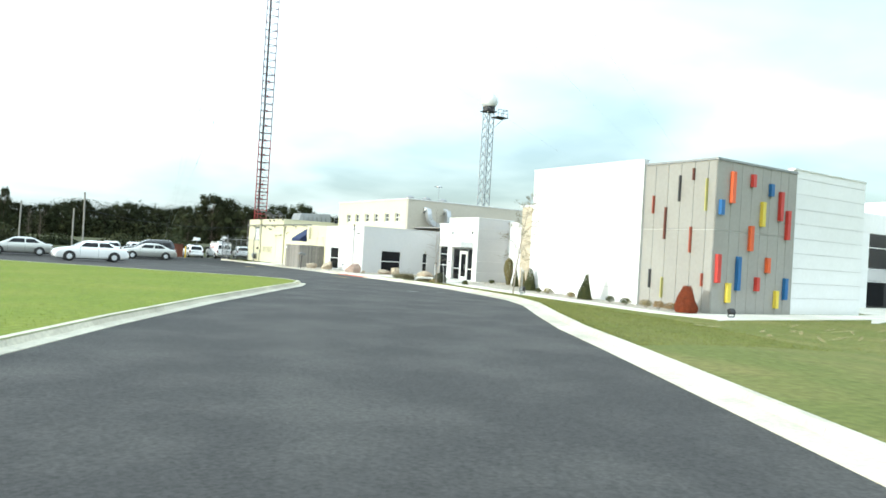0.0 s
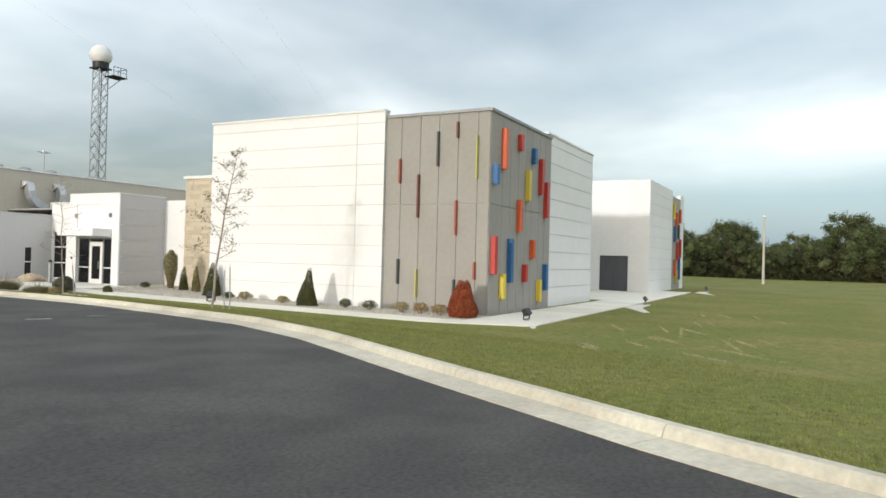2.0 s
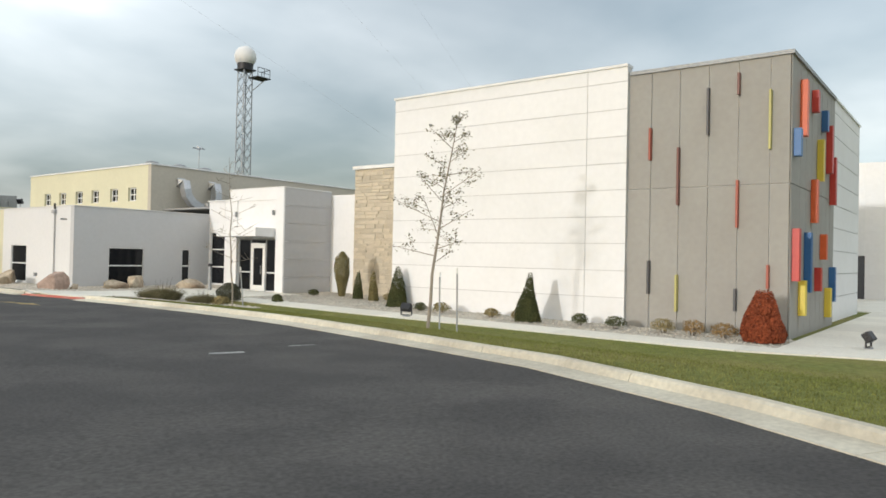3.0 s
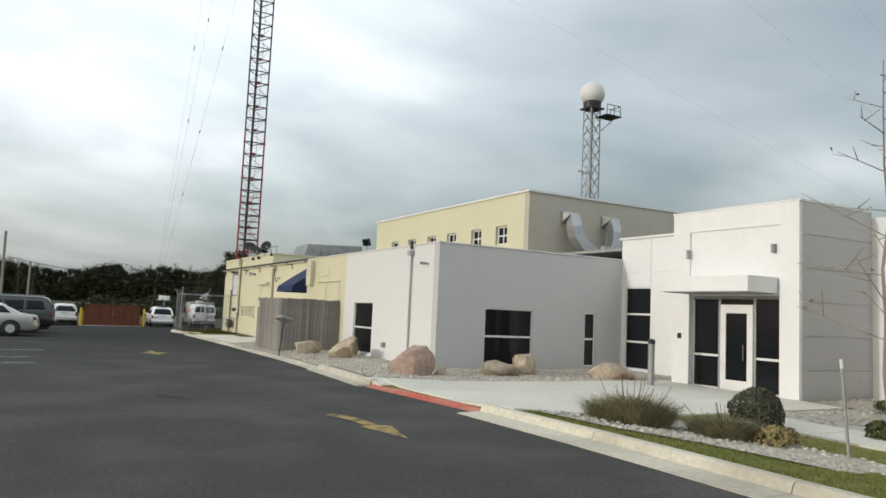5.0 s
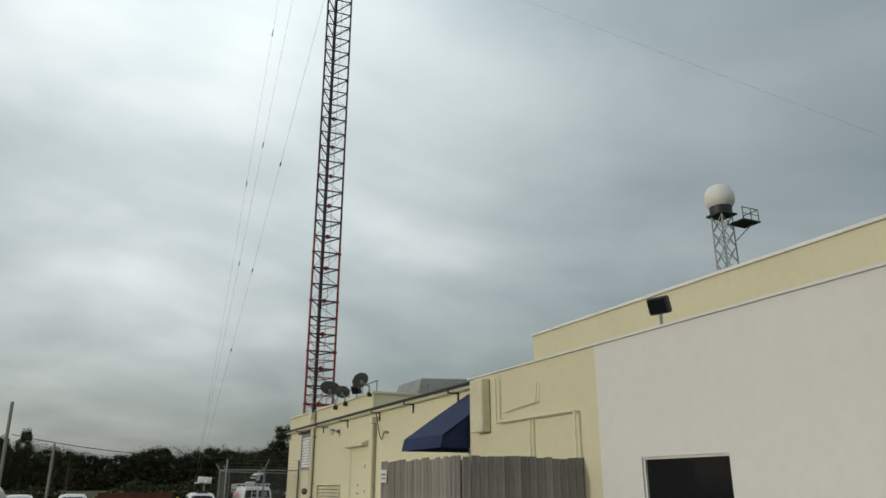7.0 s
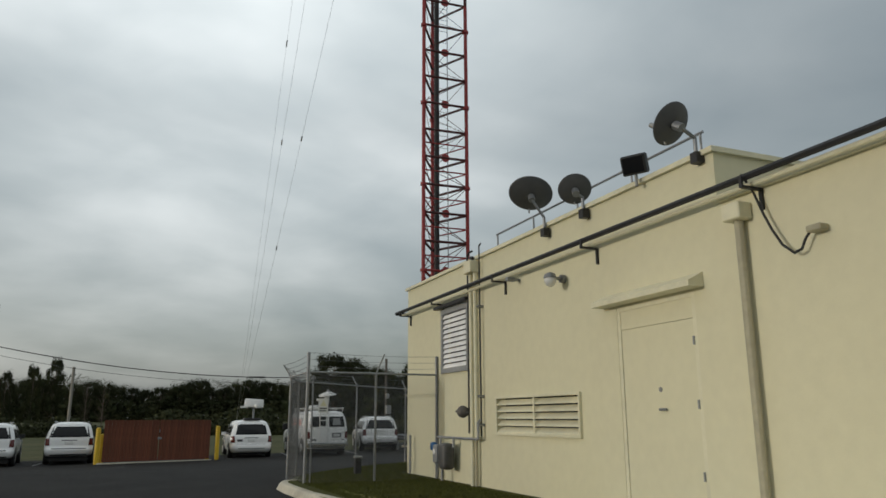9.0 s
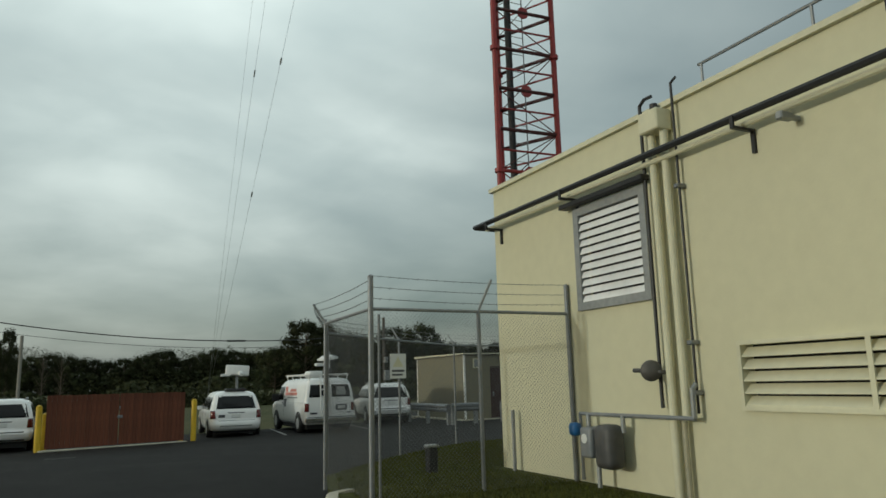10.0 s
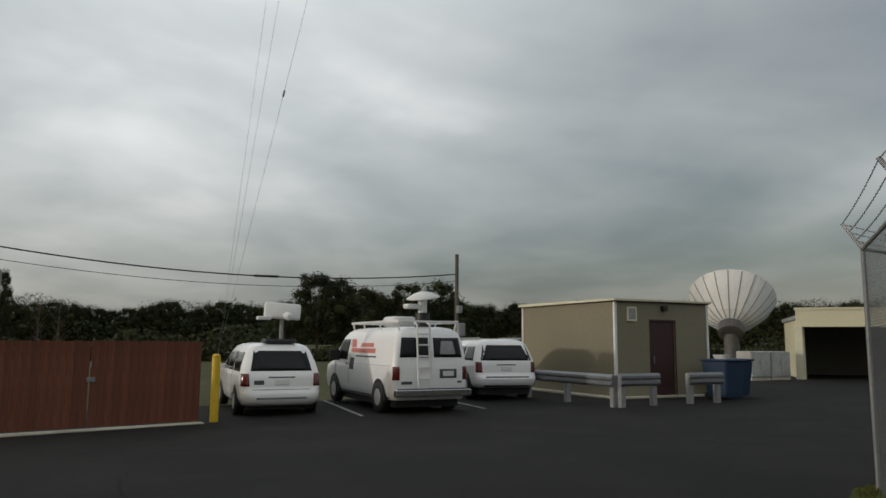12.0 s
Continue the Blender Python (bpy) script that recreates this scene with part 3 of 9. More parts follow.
def oriented(side, at, u0, u1, w0, w1, z0, z1):
    """Corners of a box that stands on such a wall; w: depth inwards from the face."""
    return (at + w0, u0, z0, at + w1, u1, z1) if side == "x" else (u0, at + w0, z0, u1, at + w1, z1)


def window(parent, name, side, at, u0, u1, z0, z1, bars=(), ubars=(), frame_mat="white_metal", label="", fw=0.032, depth=0.035, glass="dark_glass"):
    """A window set back in its opening: frame, bars and panes."""
    w = thing(name, label, "", kind="")
    w.parent = parent
    rows = [oriented(side, at, u0, u0 + fw, depth, depth + 0.07, z0, z1), oriented(side, at, u1 - fw, u1, depth, depth + 0.07, z0, z1),
            oriented(side, at, u0 + fw, u1 - fw, depth, depth + 0.07, z0, z0 + fw), oriented(side, at, u0 + fw, u1 - fw, depth, depth + 0.07, z1 - fw, z1)]
    part("window_frame", boxes(*rows), frame_mat, w)
    for z in bars:
        part("glazing_bar", boxes(oriented(side, at, u0 + fw, u1 - fw, depth + 0.003, depth + 0.06, z - 0.03, z + 0.03)), frame_mat, w)
    for u in ubars:
        part("mullion", boxes(oriented(side, at, u - 0.03, u + 0.03, depth + 0.002, depth + 0.061, z0 + fw, z1 - fw)), frame_mat, w)
    zs = [z0 + fw, *bars, z1 - fw]
    for a, b in zip(zs, zs[1:]):
        part("pane", boxes(oriented(side, at, u0 + fw * 0.9, u1 - fw * 0.9, depth + 0.03, depth + 0.04, a, b)), glass, w)
    return w


# ---- ground: heights along the drive, kerbs, lawns ----
def road_z(y):
    return float(np.interp(y, (-60, 0, 13, 30, 48, 60, 72, 82, 100, 140), (0.45, 0.40, 0.38, 0.25, 0.16, 0.05, 0.0, -0.12, -0.28, -0.35)))


def lot_z(x, y):
    """The parking lot falls gently to its north-west corner."""
    f = min(max((y - 86.0) / 11.0, 0.0), 1.0)
    return road_z(y) - float(np.interp(x, (8, 20, 24.5, 28, 34), (0.34, 0.23, 0.20, 0.13, 0.0))) * f * f * (3 - 2 * f)


def base_z(y):
    """The ground at the foot of the buildings."""
    return float(np.interp(y, (-60, 10, 21, 34, 42, 49, 57, 70, 81, 92), (-0.05, -0.10, -0.12, 0.02, 0.15, 0.22, 0.22, 0.06, 0.03, -0.12)))


KERB_Y = (-60, 8.3, 11.4, 15.0, 18.8, 22.0, 25.4, 30.0, 34.0, 38.0, 42.0, 45.0, 48.4, 52.5, 60.0, 64.0, 77.0, 79.2)
KERB_X = (-29.0, 10.0, 11.7, 14.0, 16.6, 18.2, 19.2, 20.4, 20.9, 21.15, 21.2, 21.0, 21.3, 21.65, 22.0, 22.1, 22.2, 22.2)


def kerb_x(y):
    return float(np.interp(y, KERB_Y, KERB_X))


def lawn_z(x, y):
    k = kerb_x(min(y, 79.2)) + 0.15
    far = 24.6 if y < 36 else 24.0 if y < 50 else 23.2
    s = min(max((x - k) / max(far - k, 0.6), 0.0), 1.0)
    s = s * s * (3 - 2 * s)
    lip = float(np.interp(y, (40.6, 41.6, 45.0, 45.8, 49.6, 50.4, 73.0, 74.0), (0.13, 0.045, 0.045, 0.13, 0.13, 0.045, 0.045, 0.13)))
    return (road_z(y) + lip) * (1 - s) + base_z(y) * s


def sheet(name, xs_of, ys, z_of, material, drop=0.0):
    bm = bmesh.new()
    rows = []
    for y in ys:
        rows.append([bm.verts.new((x, y, z_of(x, y) - drop)) for x in xs_of(y)])
    for a, b in zip(rows, rows[1:]):
        for i in range(len(a) - 1):
            bm.faces.new((a[i], a[i + 1], b[i + 1], b[i]))
    return link(name, bm, material, None, "", True)


ys_far = [-2500, -900, -300, -120, *range(-60, 150, 5), 170, 200, 260, 400, 900, 2500]
xs_far = [-2500, -900, -300, -120, -60, -30, 0, 20, 30, 50, 80, 120, 200, 400, 900, 2500]
tagged(sheet("ground", lambda y: xs_far, ys_far, lambda x, y: float(np.interp(y, (85, 100, 112), (-0.60, -0.78, -0.60))), "meadow"), "rough green grassland around the site", "ground", kind="structure")


def fill(name, outline, z_of, material, label, category, step=2.5):
    """A flat sheet inside an outline, cut fine enough to follow the ground."""
    bm = bmesh.new()
    bm.faces.new([bm.verts.new((x, y, 0)) for x, y in outline])
    xs, ys = [p[0] for p in outline], [p[1] for p in outline]
    for axis, lo, hi in ((0, min(xs), max(xs)), (1, min(ys), max(ys))):
        c = lo + step
        while c < hi:
            co, no = ((c, 0, 0), (1, 0, 0)) if axis == 0 else ((0, c, 0), (0, 1, 0))
            bmesh.ops.bisect_plane(bm, geom=bm.verts[:] + bm.edges[:] + bm.faces[:], plane_co=co, plane_no=no)
            c += step
    for v in bm.verts:
        v.co.z = z_of(v.co.x, v.co.y)
    bmesh.ops.recalc_face_normals(bm, faces=bm.faces[:])
    if bm.faces[:] and sum(f.normal.z for f in bm.faces) < 0:
        bmesh.ops.reverse_faces(bm, faces=bm.faces[:])
    return tagged(link(name, bm, material, None, "", True), label, category, kind="structure")


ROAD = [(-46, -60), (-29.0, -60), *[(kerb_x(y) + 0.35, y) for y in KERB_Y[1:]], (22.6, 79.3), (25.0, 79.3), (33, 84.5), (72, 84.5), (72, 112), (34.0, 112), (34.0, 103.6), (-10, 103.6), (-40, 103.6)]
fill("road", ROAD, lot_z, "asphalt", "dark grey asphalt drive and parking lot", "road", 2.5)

# lawn beside the drive, from the kerb to the buildings and far to the east
LAWN_S = (0.10, *np.arange(0.6, 16.1, 0.6), 20, 30, 50, 90, 180)
tagged(sheet("lawn", lambda y: [kerb_x(y) + s for s in LAWN_S], [-60, -40, -20, *np.arange(-5, 79.0, 0.8), 79.2], lawn_z, "grass_soil"), "short green lawn between kerb and buildings", "lawn", kind="structure")
# the grass in the fenced yard
YARD = [(22.45, 74.2), (27, 74.2), (27, 78.7), (60, 78.7), (60, 88.2), (30.3, 87.75), (27.6, 87.15), (25.3, 85.2), (23.3, 82.9), (22.6, 80.4), (22.4, 79.0)]


def yard_top(x, y):
    """The yard's turf runs out to the level of the lot along its open edge."""
    d = 9.0
    for (ax, ay), (bx, by) in zip(YARD[4:10], YARD[5:11]):
        u, v = bx - ax, by - ay
        f = min(max(((x - ax) * u + (y - ay) * v) / (u * u + v * v), 0.0), 1.0)
        d = min(d, math.hypot(x - ax - f * u, y - ay - f * v))
    f = min(d / 0.9, 1.0) if y > 79.6 else 1.0
    return lawn_z(x, y) * f + (lot_z(x, y) - 0.01) * (1 - f) + 0.004


fill("yard_grass", YARD, yard_top, "yard_soil", "short grass inside the fenced tower yard", "lawn", 0.6)

ISLAND = [(-29, -46), (-9.3, -5.2), (-0.25, 10.1), (1.5, 13.2), (4.7, 18.6), (8.4, 24.4), (11.3, 28.8), (12.3, 30.9), (12.3, 32.6), (11.4, 34.4), (7.4, 38.0), (1.0, 44.0), (-10, 52), (-40, 66), (-44, -46)]
fill("island_lawn", ISLAND, lambda x, y: road_z(y) + 0.135, "island_soil", "mown bright green lawn island with a concrete kerb", "lawn", 3.0)


def kerb_run(points, length=3.0, group="kerb stones", mat_name="kerb", label="pale concrete kerb with a flush gutter", width=0.16, apron=0.32, height=0.14):
    """Kerb lengths along a line of (x, y) points; the road lies on the right-hand side of the way along the points when apron > 0."""
    pts = [Vector((p[0], p[1], 0)) for p in points]
    dense = []
    for a, b in zip(pts, pts[1:]):
        n = max(1, round((b - a).length / 0.75))
        dense += [a.lerp(b, i / n) for i in range(n)]
    dense.append(pts[-1])
    per = max(1, round(length / 0.75))
    holder = thing("kerb", label, "kerb", kind="structure")
    for s in range(0, len(dense) - 1, per):
        run = dense[s:s + per + 1]
        if len(run) < 2:
            continue
        bm = bmesh.new()
        rings = []
        for i, p in enumerate(run):
            g = s + i
            d = (dense[min(g + 1, len(dense) - 1)] - dense[max(g - 1, 0)]).normalized()
            side = Vector((-d.y, d.x, 0))
            q = p
            if i == 0:
                q = p + d * 0.006
            elif i == len(run) - 1:
                q = p - d * 0.006
            z = road_z(p.y)
            ring = []
            for w, h in ((width, -0.12), (width, height), (0.035, height), (0.0, height - 0.03), (-0.03, 0.03), (-apron, 0.012), (-apron, -0.12)):
                c = q + side * w
                ring.append(bm.verts.new((c.x, c.y, z + h)))
            rings.append(ring)
        for a, b in zip(rings, rings[1:]):
            for k in range(len(a) - 1):
                bm.faces.new((a[k], a[k + 1], b[k + 1], b[k]))
        bm.faces.new(rings[0])
        bm.faces.new(rings[-1][::-1])
        bmesh.ops.recalc_face_normals(bm, faces=bm.faces[:])
        part("kerb_stone", bm, mat_name, holder)
    return holder


# the lawn lies on the right of the drive
EAST = [(kerb_x(y), y) for y in (*np.arange(-20, 41.1, 1.5), 41.3)]
kerb_run([p for p in EAST[::-1]], apron=0.46)
kerb_run([(kerb_x(y), y) for y in np.arange(49.9, 45.4, -1.1)], label="pale concrete kerb beside the gravel bed")
kerb_run([(22.75, 73.9), (22.2, 73.4), *[(kerb_x(y), y) for y in np.arange(72.4, 49.8, -1.5)], (kerb_x(49.95), 49.95)], height=0.055, apron=0.22, label="low flush concrete edging beside the gravel bed")
kerb_run([(22.75, 80.0), (22.42, 79.75), (22.24, 79.2), (22.2, 78.2), (22.2, 76.5), (22.4, 74.6), (22.9, 73.6)], apron=0.05, label="pale concrete kerb round the corner of the yard grass")
# dropped kerb at the entrance walk, painted red along its edge
kerb_run([(21.0, 45.4), (21.1, 43.4), (21.2, 41.3)], mat_name="red_paint", label="dropped kerb painted faded red", height=0.05, apron=0.12)
kerb_run(ISLAND[1:13], width=0.16, apron=0.28, label="pale concrete kerb round the lawn island")


# ---- buildings ----
def panel_bands(parent, side, at, u0, u1, z0, z1, joints, material, gap=0.012, proud=0.022, splits=()):
    """Panels between the joints of a wall, each one standing a little proud of the joint."""
    zs = [z0, *joints, z1]
    us = [u0, *splits, u1]
    for a, b in zip(zs, zs[1:]):
        for c, d in zip(us, us[1:]):
            ga, gb = (0 if a == z0 else gap), (0 if b == z1 else gap)
            gc, gd = (0 if c == u0 else gap), (0 if d == u1 else gap)
            x0, y0, zz0, x1, y1, zz1 = oriented(side, at, c + gc, d - gd, -proud, -0.001, a + ga, b - gb)
            part("panel", boxes((x0, y0, zz0, x1, y1, zz1)), material, parent)


def plain_walls(parent, x0, x1, y0, y1, z0, z1, material, sides="EN", t=0.3):
    if "E" in sides:
        part("wall", boxes((x1 - t, y0, z0, x1, y1, z1)), material, parent)
    if "N" in sides:
        part("wall", boxes((x0 + (0 if "W" in sides else 0.301), y1 - t, z0, x1 - t, y1, z1)), material, parent)
    if "W" in sides:
        part("wall", boxes((x0, y0, z0, x0 + t, y1 - t, z1)), material, parent)
    if "S" in sides:
        part("wall", boxes((x0 + t, y0, z0, x1 - t, y0 + t, z1)), material, parent)


# studio building: white precast walls, a grey panelled corner with coloured fins
studio = thing("studio_building", "white precast-panel building with a grey corner and coloured fins", "building")
JOINTS = [0.77, 1.58, 2.40, 3.21, 4.02, 4.82, 5.63, 6.45, 7.28]
w = part("wall", wall_mesh("x", 29.40, 25.60, 34.75, -0.4, 7.72), "shade_joint", studio, "white precast wall with level joints")
panel_bands(w, "x", 29.40, 25.60, 34.75, -0.4, 7.72, JOINTS, "white_panel", splits=(26.9,))
w = part("wall", wall_mesh("x", 29.58, 21.13, 25.60, -0.4, 7.45), "shade_joint", studio, "warm grey panelled wall")
panel_bands(w, "x", 29.56, 21.13, 25.60, -0.4, 7.45, [4.02], "grey_panel", splits=(21.61, 22.43, 23.24, 24.06, 24.9))
w = part("wall", wall_mesh("y", 21.13, 29.88, 36.25, -0.4, 7.45), "shade_joint", studio, "grey panelled wall with coloured fins")
panel_bands(w, "y", 21.11, 29.55, 36.25, -0.4, 7.45, [4.02], "grey_panel", splits=(30.7, 31.5, 32.35, 33.2, 33.9, 34.8, 35.5))
w = part("wall", wall_mesh("y", 21.30, 36.25, 43.60, -0.4, 7.72), "shade_joint", studio, "white precast wall with level joints")
panel_bands(w, "y", 21.28, 36.55, 43.60, -0.4, 7.72, JOINTS, "white_panel")
plain_walls(studio, 29.70, 43.60, 21.60, 34.75, -0.4, 7.70, "white_panel", "EN")
part("roof", boxes((29.7, 21.45, 7.2, 43.3, 34.45, 7.3)), "roof", studio)
part("coping", boxes((29.33, 25.585, 7.722, 29.75, 34.78, 7.80)), "white_metal", studio)
part("coping", boxes((36.24, 21.21, 7.722, 43.62, 21.62, 7.80)), "white_metal", studio)
part("coping", boxes((29.47, 21.03, 7.452, 29.92, 25.58, 7.56)), "galv_dull", studio, "grey metal coping")
part("coping", boxes((29.93, 21.03, 7.452, 36.235, 21.46, 7.56)), "galv_dull", studio, "grey metal coping")
for y, a, b, c in ((24.9, 4.86, 5.8, "t"), (24.06, 3.51, 5.17, "b"), (23.24, 5.46, 6.78, "d"), (22.42, 6.5, 7.1, "b"), (21.6, 4.95, 6.54, "p"), (22.42, 2.85, 4.15, "t"), (24.89, 0.93, 1.9, "d"), (24.06, 0.46, 1.51, "p"), (21.61, 1.21, 1.85, "t"), (22.44, 0.57, 1.18, "d")):
    part("fin", boxes((29.37, y - 0.028, a, 29.53, y + 0.028, b)), "fin_" + c, studio)
for x, a, b, c in ((30.68, 5.41, 6.97, "o"), (32.31, 6.36, 7.0, "r"), (33.88, 6.03, 6.67, "u"), (34.78, 4.82, 6.34, "r"), (29.88, 4.77, 5.51, "u"), (33.24, 4.42, 5.68, "y"), (35.48, 3.86, 5.41, "r"), (32.35, 3.11, 4.38, "o"), (29.85, 1.43, 2.83, "r"), (31.45, 1.09, 2.79, "u"), (33.89, 2.05, 2.83, "o"), (33.05, 1.09, 1.8, "r"), (35.54, 0.69, 1.82, "u"), (30.72, 0.47, 1.44, "y"), (34.77, 0.22, 1.15, "y")):
    part("fin", boxes((x - 0.13, 20.90, a, x + 0.13, 21.08, b)), "fin_" + c, studio)

# east wing with a service door and its own grey, coloured end
wing = thing("east_wing", "white precast wing with a grey service door and coloured fins", "building")
wing.location = (-1.7, -0.95, 0.0)
w = part("wall", wall_mesh("x", 60.3, 22.2, 27.3, -0.4, 8.1, holes=((23.7, 25.8, -0.4, 2.52),)), "white_panel", wing)
panel_bands(w, "x", 60.3, 22.2, 23.7, -0.4, 8.1, [1.4, 2.7, 4.0, 5.4, 6.8], "white_panel")
panel_bands(w, "x", 60.3, 25.8, 27.3, -0.4, 8.1, [1.4, 2.7, 4.0, 5.4, 6.8], "white_panel")
panel_bands(w, "x", 60.3, 23.72, 25.78, 2.54, 8.1, [4.0, 5.4, 6.8], "white_panel")
w = part("wall", wall_mesh("y", 22.2, 60.6, 69.3, -0.4, 8.1), "shade_joint", wing)
panel_bands(w, "y", 22.2, 60.33, 69.3, -0.4, 8.1, JOINTS, "white_panel")
part("wall", wall_mesh("y", 22.2, 69.3, 73.2, -0.4, 7.7), "grey_panel", wing, "grey panelled end wall")
part("wall", wall_mesh("y", 22.2, 73.2, 75.0, -0.4, 8.1), "white_panel", wing)
plain_walls(wing, 60.3, 75.0, 22.5, 40.0, -0.4, 8.1, "white_panel", "EN")
part("wall", boxes((60.32, 27.62, -0.4, 60.58, 39.69, 8.1), (60.32, 27.301, -0.4, 60.58, 27.62, 8.1)), "white_panel", wing)
part("roof", boxes((60.6, 22.5, 7.5, 74.7, 39.7, 7.6)), "roof", wing)
for y in (23.72, 24.76):
    part("door", boxes((60.40, y, -0.2, 60.46, y + 1.02, 2.50)), "door_grey", wing, "dark grey metal door leaf")
part("door_frame", boxes((60.36, 23.70, -0.2, 60.52, 23.72, 2.52), (60.36, 25.78, -0.2, 60.52, 25.80, 2.52), (60.36, 23.72, 2.50, 60.52, 25.78, 2.52)), "black_metal", wing)
for i, (x, a, b, c) in enumerate(((69.7, 5.8, 7.2, "y"), (70.2, 3.9, 5.2, "u"), (70.9, 5.2, 6.4, "o"), (71.4, 2.4, 3.9, "r"), (71.9, 4.2, 5.4, "d"), (72.4, 0.7, 2.6, "u"), (70.4, 1.0, 2.4, "o"), (71.1, 0.4, 1.5, "y"), (72.9, 2.6, 4.2, "r"), (72.6, 5.6, 6.8, "o"))):
    part("fin", boxes((x - 0.13, 22.0, a, x + 0.13, 22.17, b)), "fin_" + c, wing)
link_wing = thing("glazed_link", "low white link between wings with a tall dark window", "building")
link_wing.location = (-1.7, 0.0, 0.0)
w = part("wall", wall_mesh("y", 25.95, 45.32, 60.29, -0.4, 6.8, holes=((55.3, 58.95, -0.2, 5.4),)), "white_panel", link_wing)
panel_bands(w, "y", 25.95, 45.32, 55.2, -0.4, 6.8, [1.4, 2.7, 4.0, 5.4], "white_panel")
window(link_wing, "window", "y", 25.95, 55.3, 58.95, -0.2, 5.4, bars=(1.87, 2.8, 4.35), label="tall dark glazing with pale bars")
part("spandrel", boxes((55.335, 25.96, 1.92, 58.915, 25.984, 2.76)), "grey_precast", link_wing, "pale band across the glazing")
part("wall", boxes((45.32, 34.45, -0.4, 60.29, 34.75, 6.8)), "white_panel", link_wing)
part("roof", boxes((45.32, 26.26, 6.6, 60.29, 34.44, 6.78)), "roof", link_wing)

# stone-faced wall and the low white wall beside it
stone_block = thing("stone_block", "tan ledgestone wall with a white cap", "building")
STONE_WALL = part("wall", boxes((32.9, 34.76, -0.3, 33.2, 40.1, 5.80)), "mortar", stone_block, "tan ledgestone facing")
part("coping", boxes((32.75, 34.76, 5.802, 33.3, 40.16, 5.95)), "white_metal", stone_block)
part("wall", boxes((33.0, 40.1, -0.3, 33.3, 41.75, 4.70)), "white_panel", stone_block, "low white wall")
part("wall", boxes((33.3, 34.76, -0.3, 46.0, 35.0, 5.6)), "white_panel", stone_block)
part("wall", boxes((33.3, 39.85, -0.3, 46.0, 40.1, 5.6)), "white_panel", stone_block)
part("roof", boxes((33.2, 35.0, 5.3, 46.0, 39.85, 5.4)), "roof", stone_block)
part("roof", boxes((33.3, 40.1, 4.4, 46.0, 41.75, 4.5)), "roof", stone_block)

# entrance: white portal with a sign recess, canopy and glazed doors
entrance = thing("entrance_building", "white entrance portal with canopy and dark glazed doors", "building")
PX = 30.19
w = part("wall", wall_mesh("x", PX, 41.75, 45.60, 0.0, 4.83, holes=((42.27, 45.02, 0.0, 2.58),), thick=0.25), "white_panel", entrance, "smooth white portal wall")
# a raised surround leaves the sign field recessed
for row in ((PX - 0.06, 45.02, 0.0, PX - 0.001, 45.60, 4.83), (PX - 0.06, 41.75, 0.0, PX - 0.001, 42.27, 4.83), (PX - 0.06, 42.27, 4.31, PX - 0.001, 45.02, 4.83)):
    part("surround", boxes(row), "white_panel", entrance)
part("coping", boxes((PX - 0.07, 41.71, 4.832, PX + 0.33, 45.63, 4.88)), "white_metal", entrance)
part("coping", boxes((PX + 0.331, 41.71, 4.832, 33.0, 42.05, 4.88)), "white_metal", entrance)
for y in (45.02, 42.42):
    part("wall_lamp", boxes((PX - 0.16, y - 0.035, 3.58, PX - 0.062, y + 0.035, 3.82)) if y > 45 else boxes((PX - 0.14, y - 0.035, 3.62, PX - 0.002, y + 0.035, 3.84)), "galv_dull", entrance, "small grey wall lamp")
# side panels in a darker grey than the white portal front
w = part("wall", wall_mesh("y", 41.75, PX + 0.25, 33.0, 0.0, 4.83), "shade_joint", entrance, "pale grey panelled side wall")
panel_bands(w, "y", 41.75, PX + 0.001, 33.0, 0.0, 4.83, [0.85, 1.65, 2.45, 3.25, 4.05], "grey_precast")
part("wall", boxes((PX + 0.25, 45.35, 0.0, 31.6, 45.60, 4.83)), "white_panel", entrance)
c = part("canopy", boxes((29.05, 42.32, 2.64, PX - 0.062, 45.06, 3.02)), "white_panel", entrance, "boxy white canopy")
part("soffit", boxes((29.13, 42.40, 2.62, PX - 0.07, 44.98, 2.639)), "galv_dull", entrance)
dr = thing("door", "glazed entrance door with white frame and dark sidelights", "")
dr.parent = entrance
D0 = PX + 0.08
part("door_frame", boxes((D0, 42.27, 0.16, D0 + 0.09, 42.34, 2.57), (D0, 44.94, 0.16, D0 + 0.09, 45.02, 2.57), (D0, 42.34, 2.50, D0 + 0.09, 44.94, 2.57), (D0, 43.02, 0.16, D0 + 0.09, 43.09, 2.50), (D0, 44.09, 0.16, D0 + 0.09, 44.16, 2.50)), "galv_dull", dr, "grey aluminium frame")
part("leaf_frame", boxes((D0 - 0.02, 43.10, 0.18, D0 + 0.03, 43.27, 2.36), (D0 - 0.02, 43.91, 0.18, D0 + 0.03, 44.08, 2.36), (D0 - 0.02, 43.27, 0.18, D0 + 0.03, 43.91, 0.44), (D0 - 0.02, 43.27, 2.14, D0 + 0.03, 43.91, 2.36)), "white_metal", dr, "white door leaf frame")
part("pane", boxes((D0 + 0.002, 43.27, 0.44, D0 + 0.015, 43.91, 2.14)), "dark_glass", dr)
part("door_handle", boxes((D0 - 0.07, 43.33, 0.95, D0 - 0.045, 43.36, 1.35), (D0 - 0.045, 43.33, 0.98, D0 - 0.021, 43.36, 1.01), (D0 - 0.045, 43.33, 1.29, D0 - 0.021, 43.36, 1.32)), "chrome", dr)
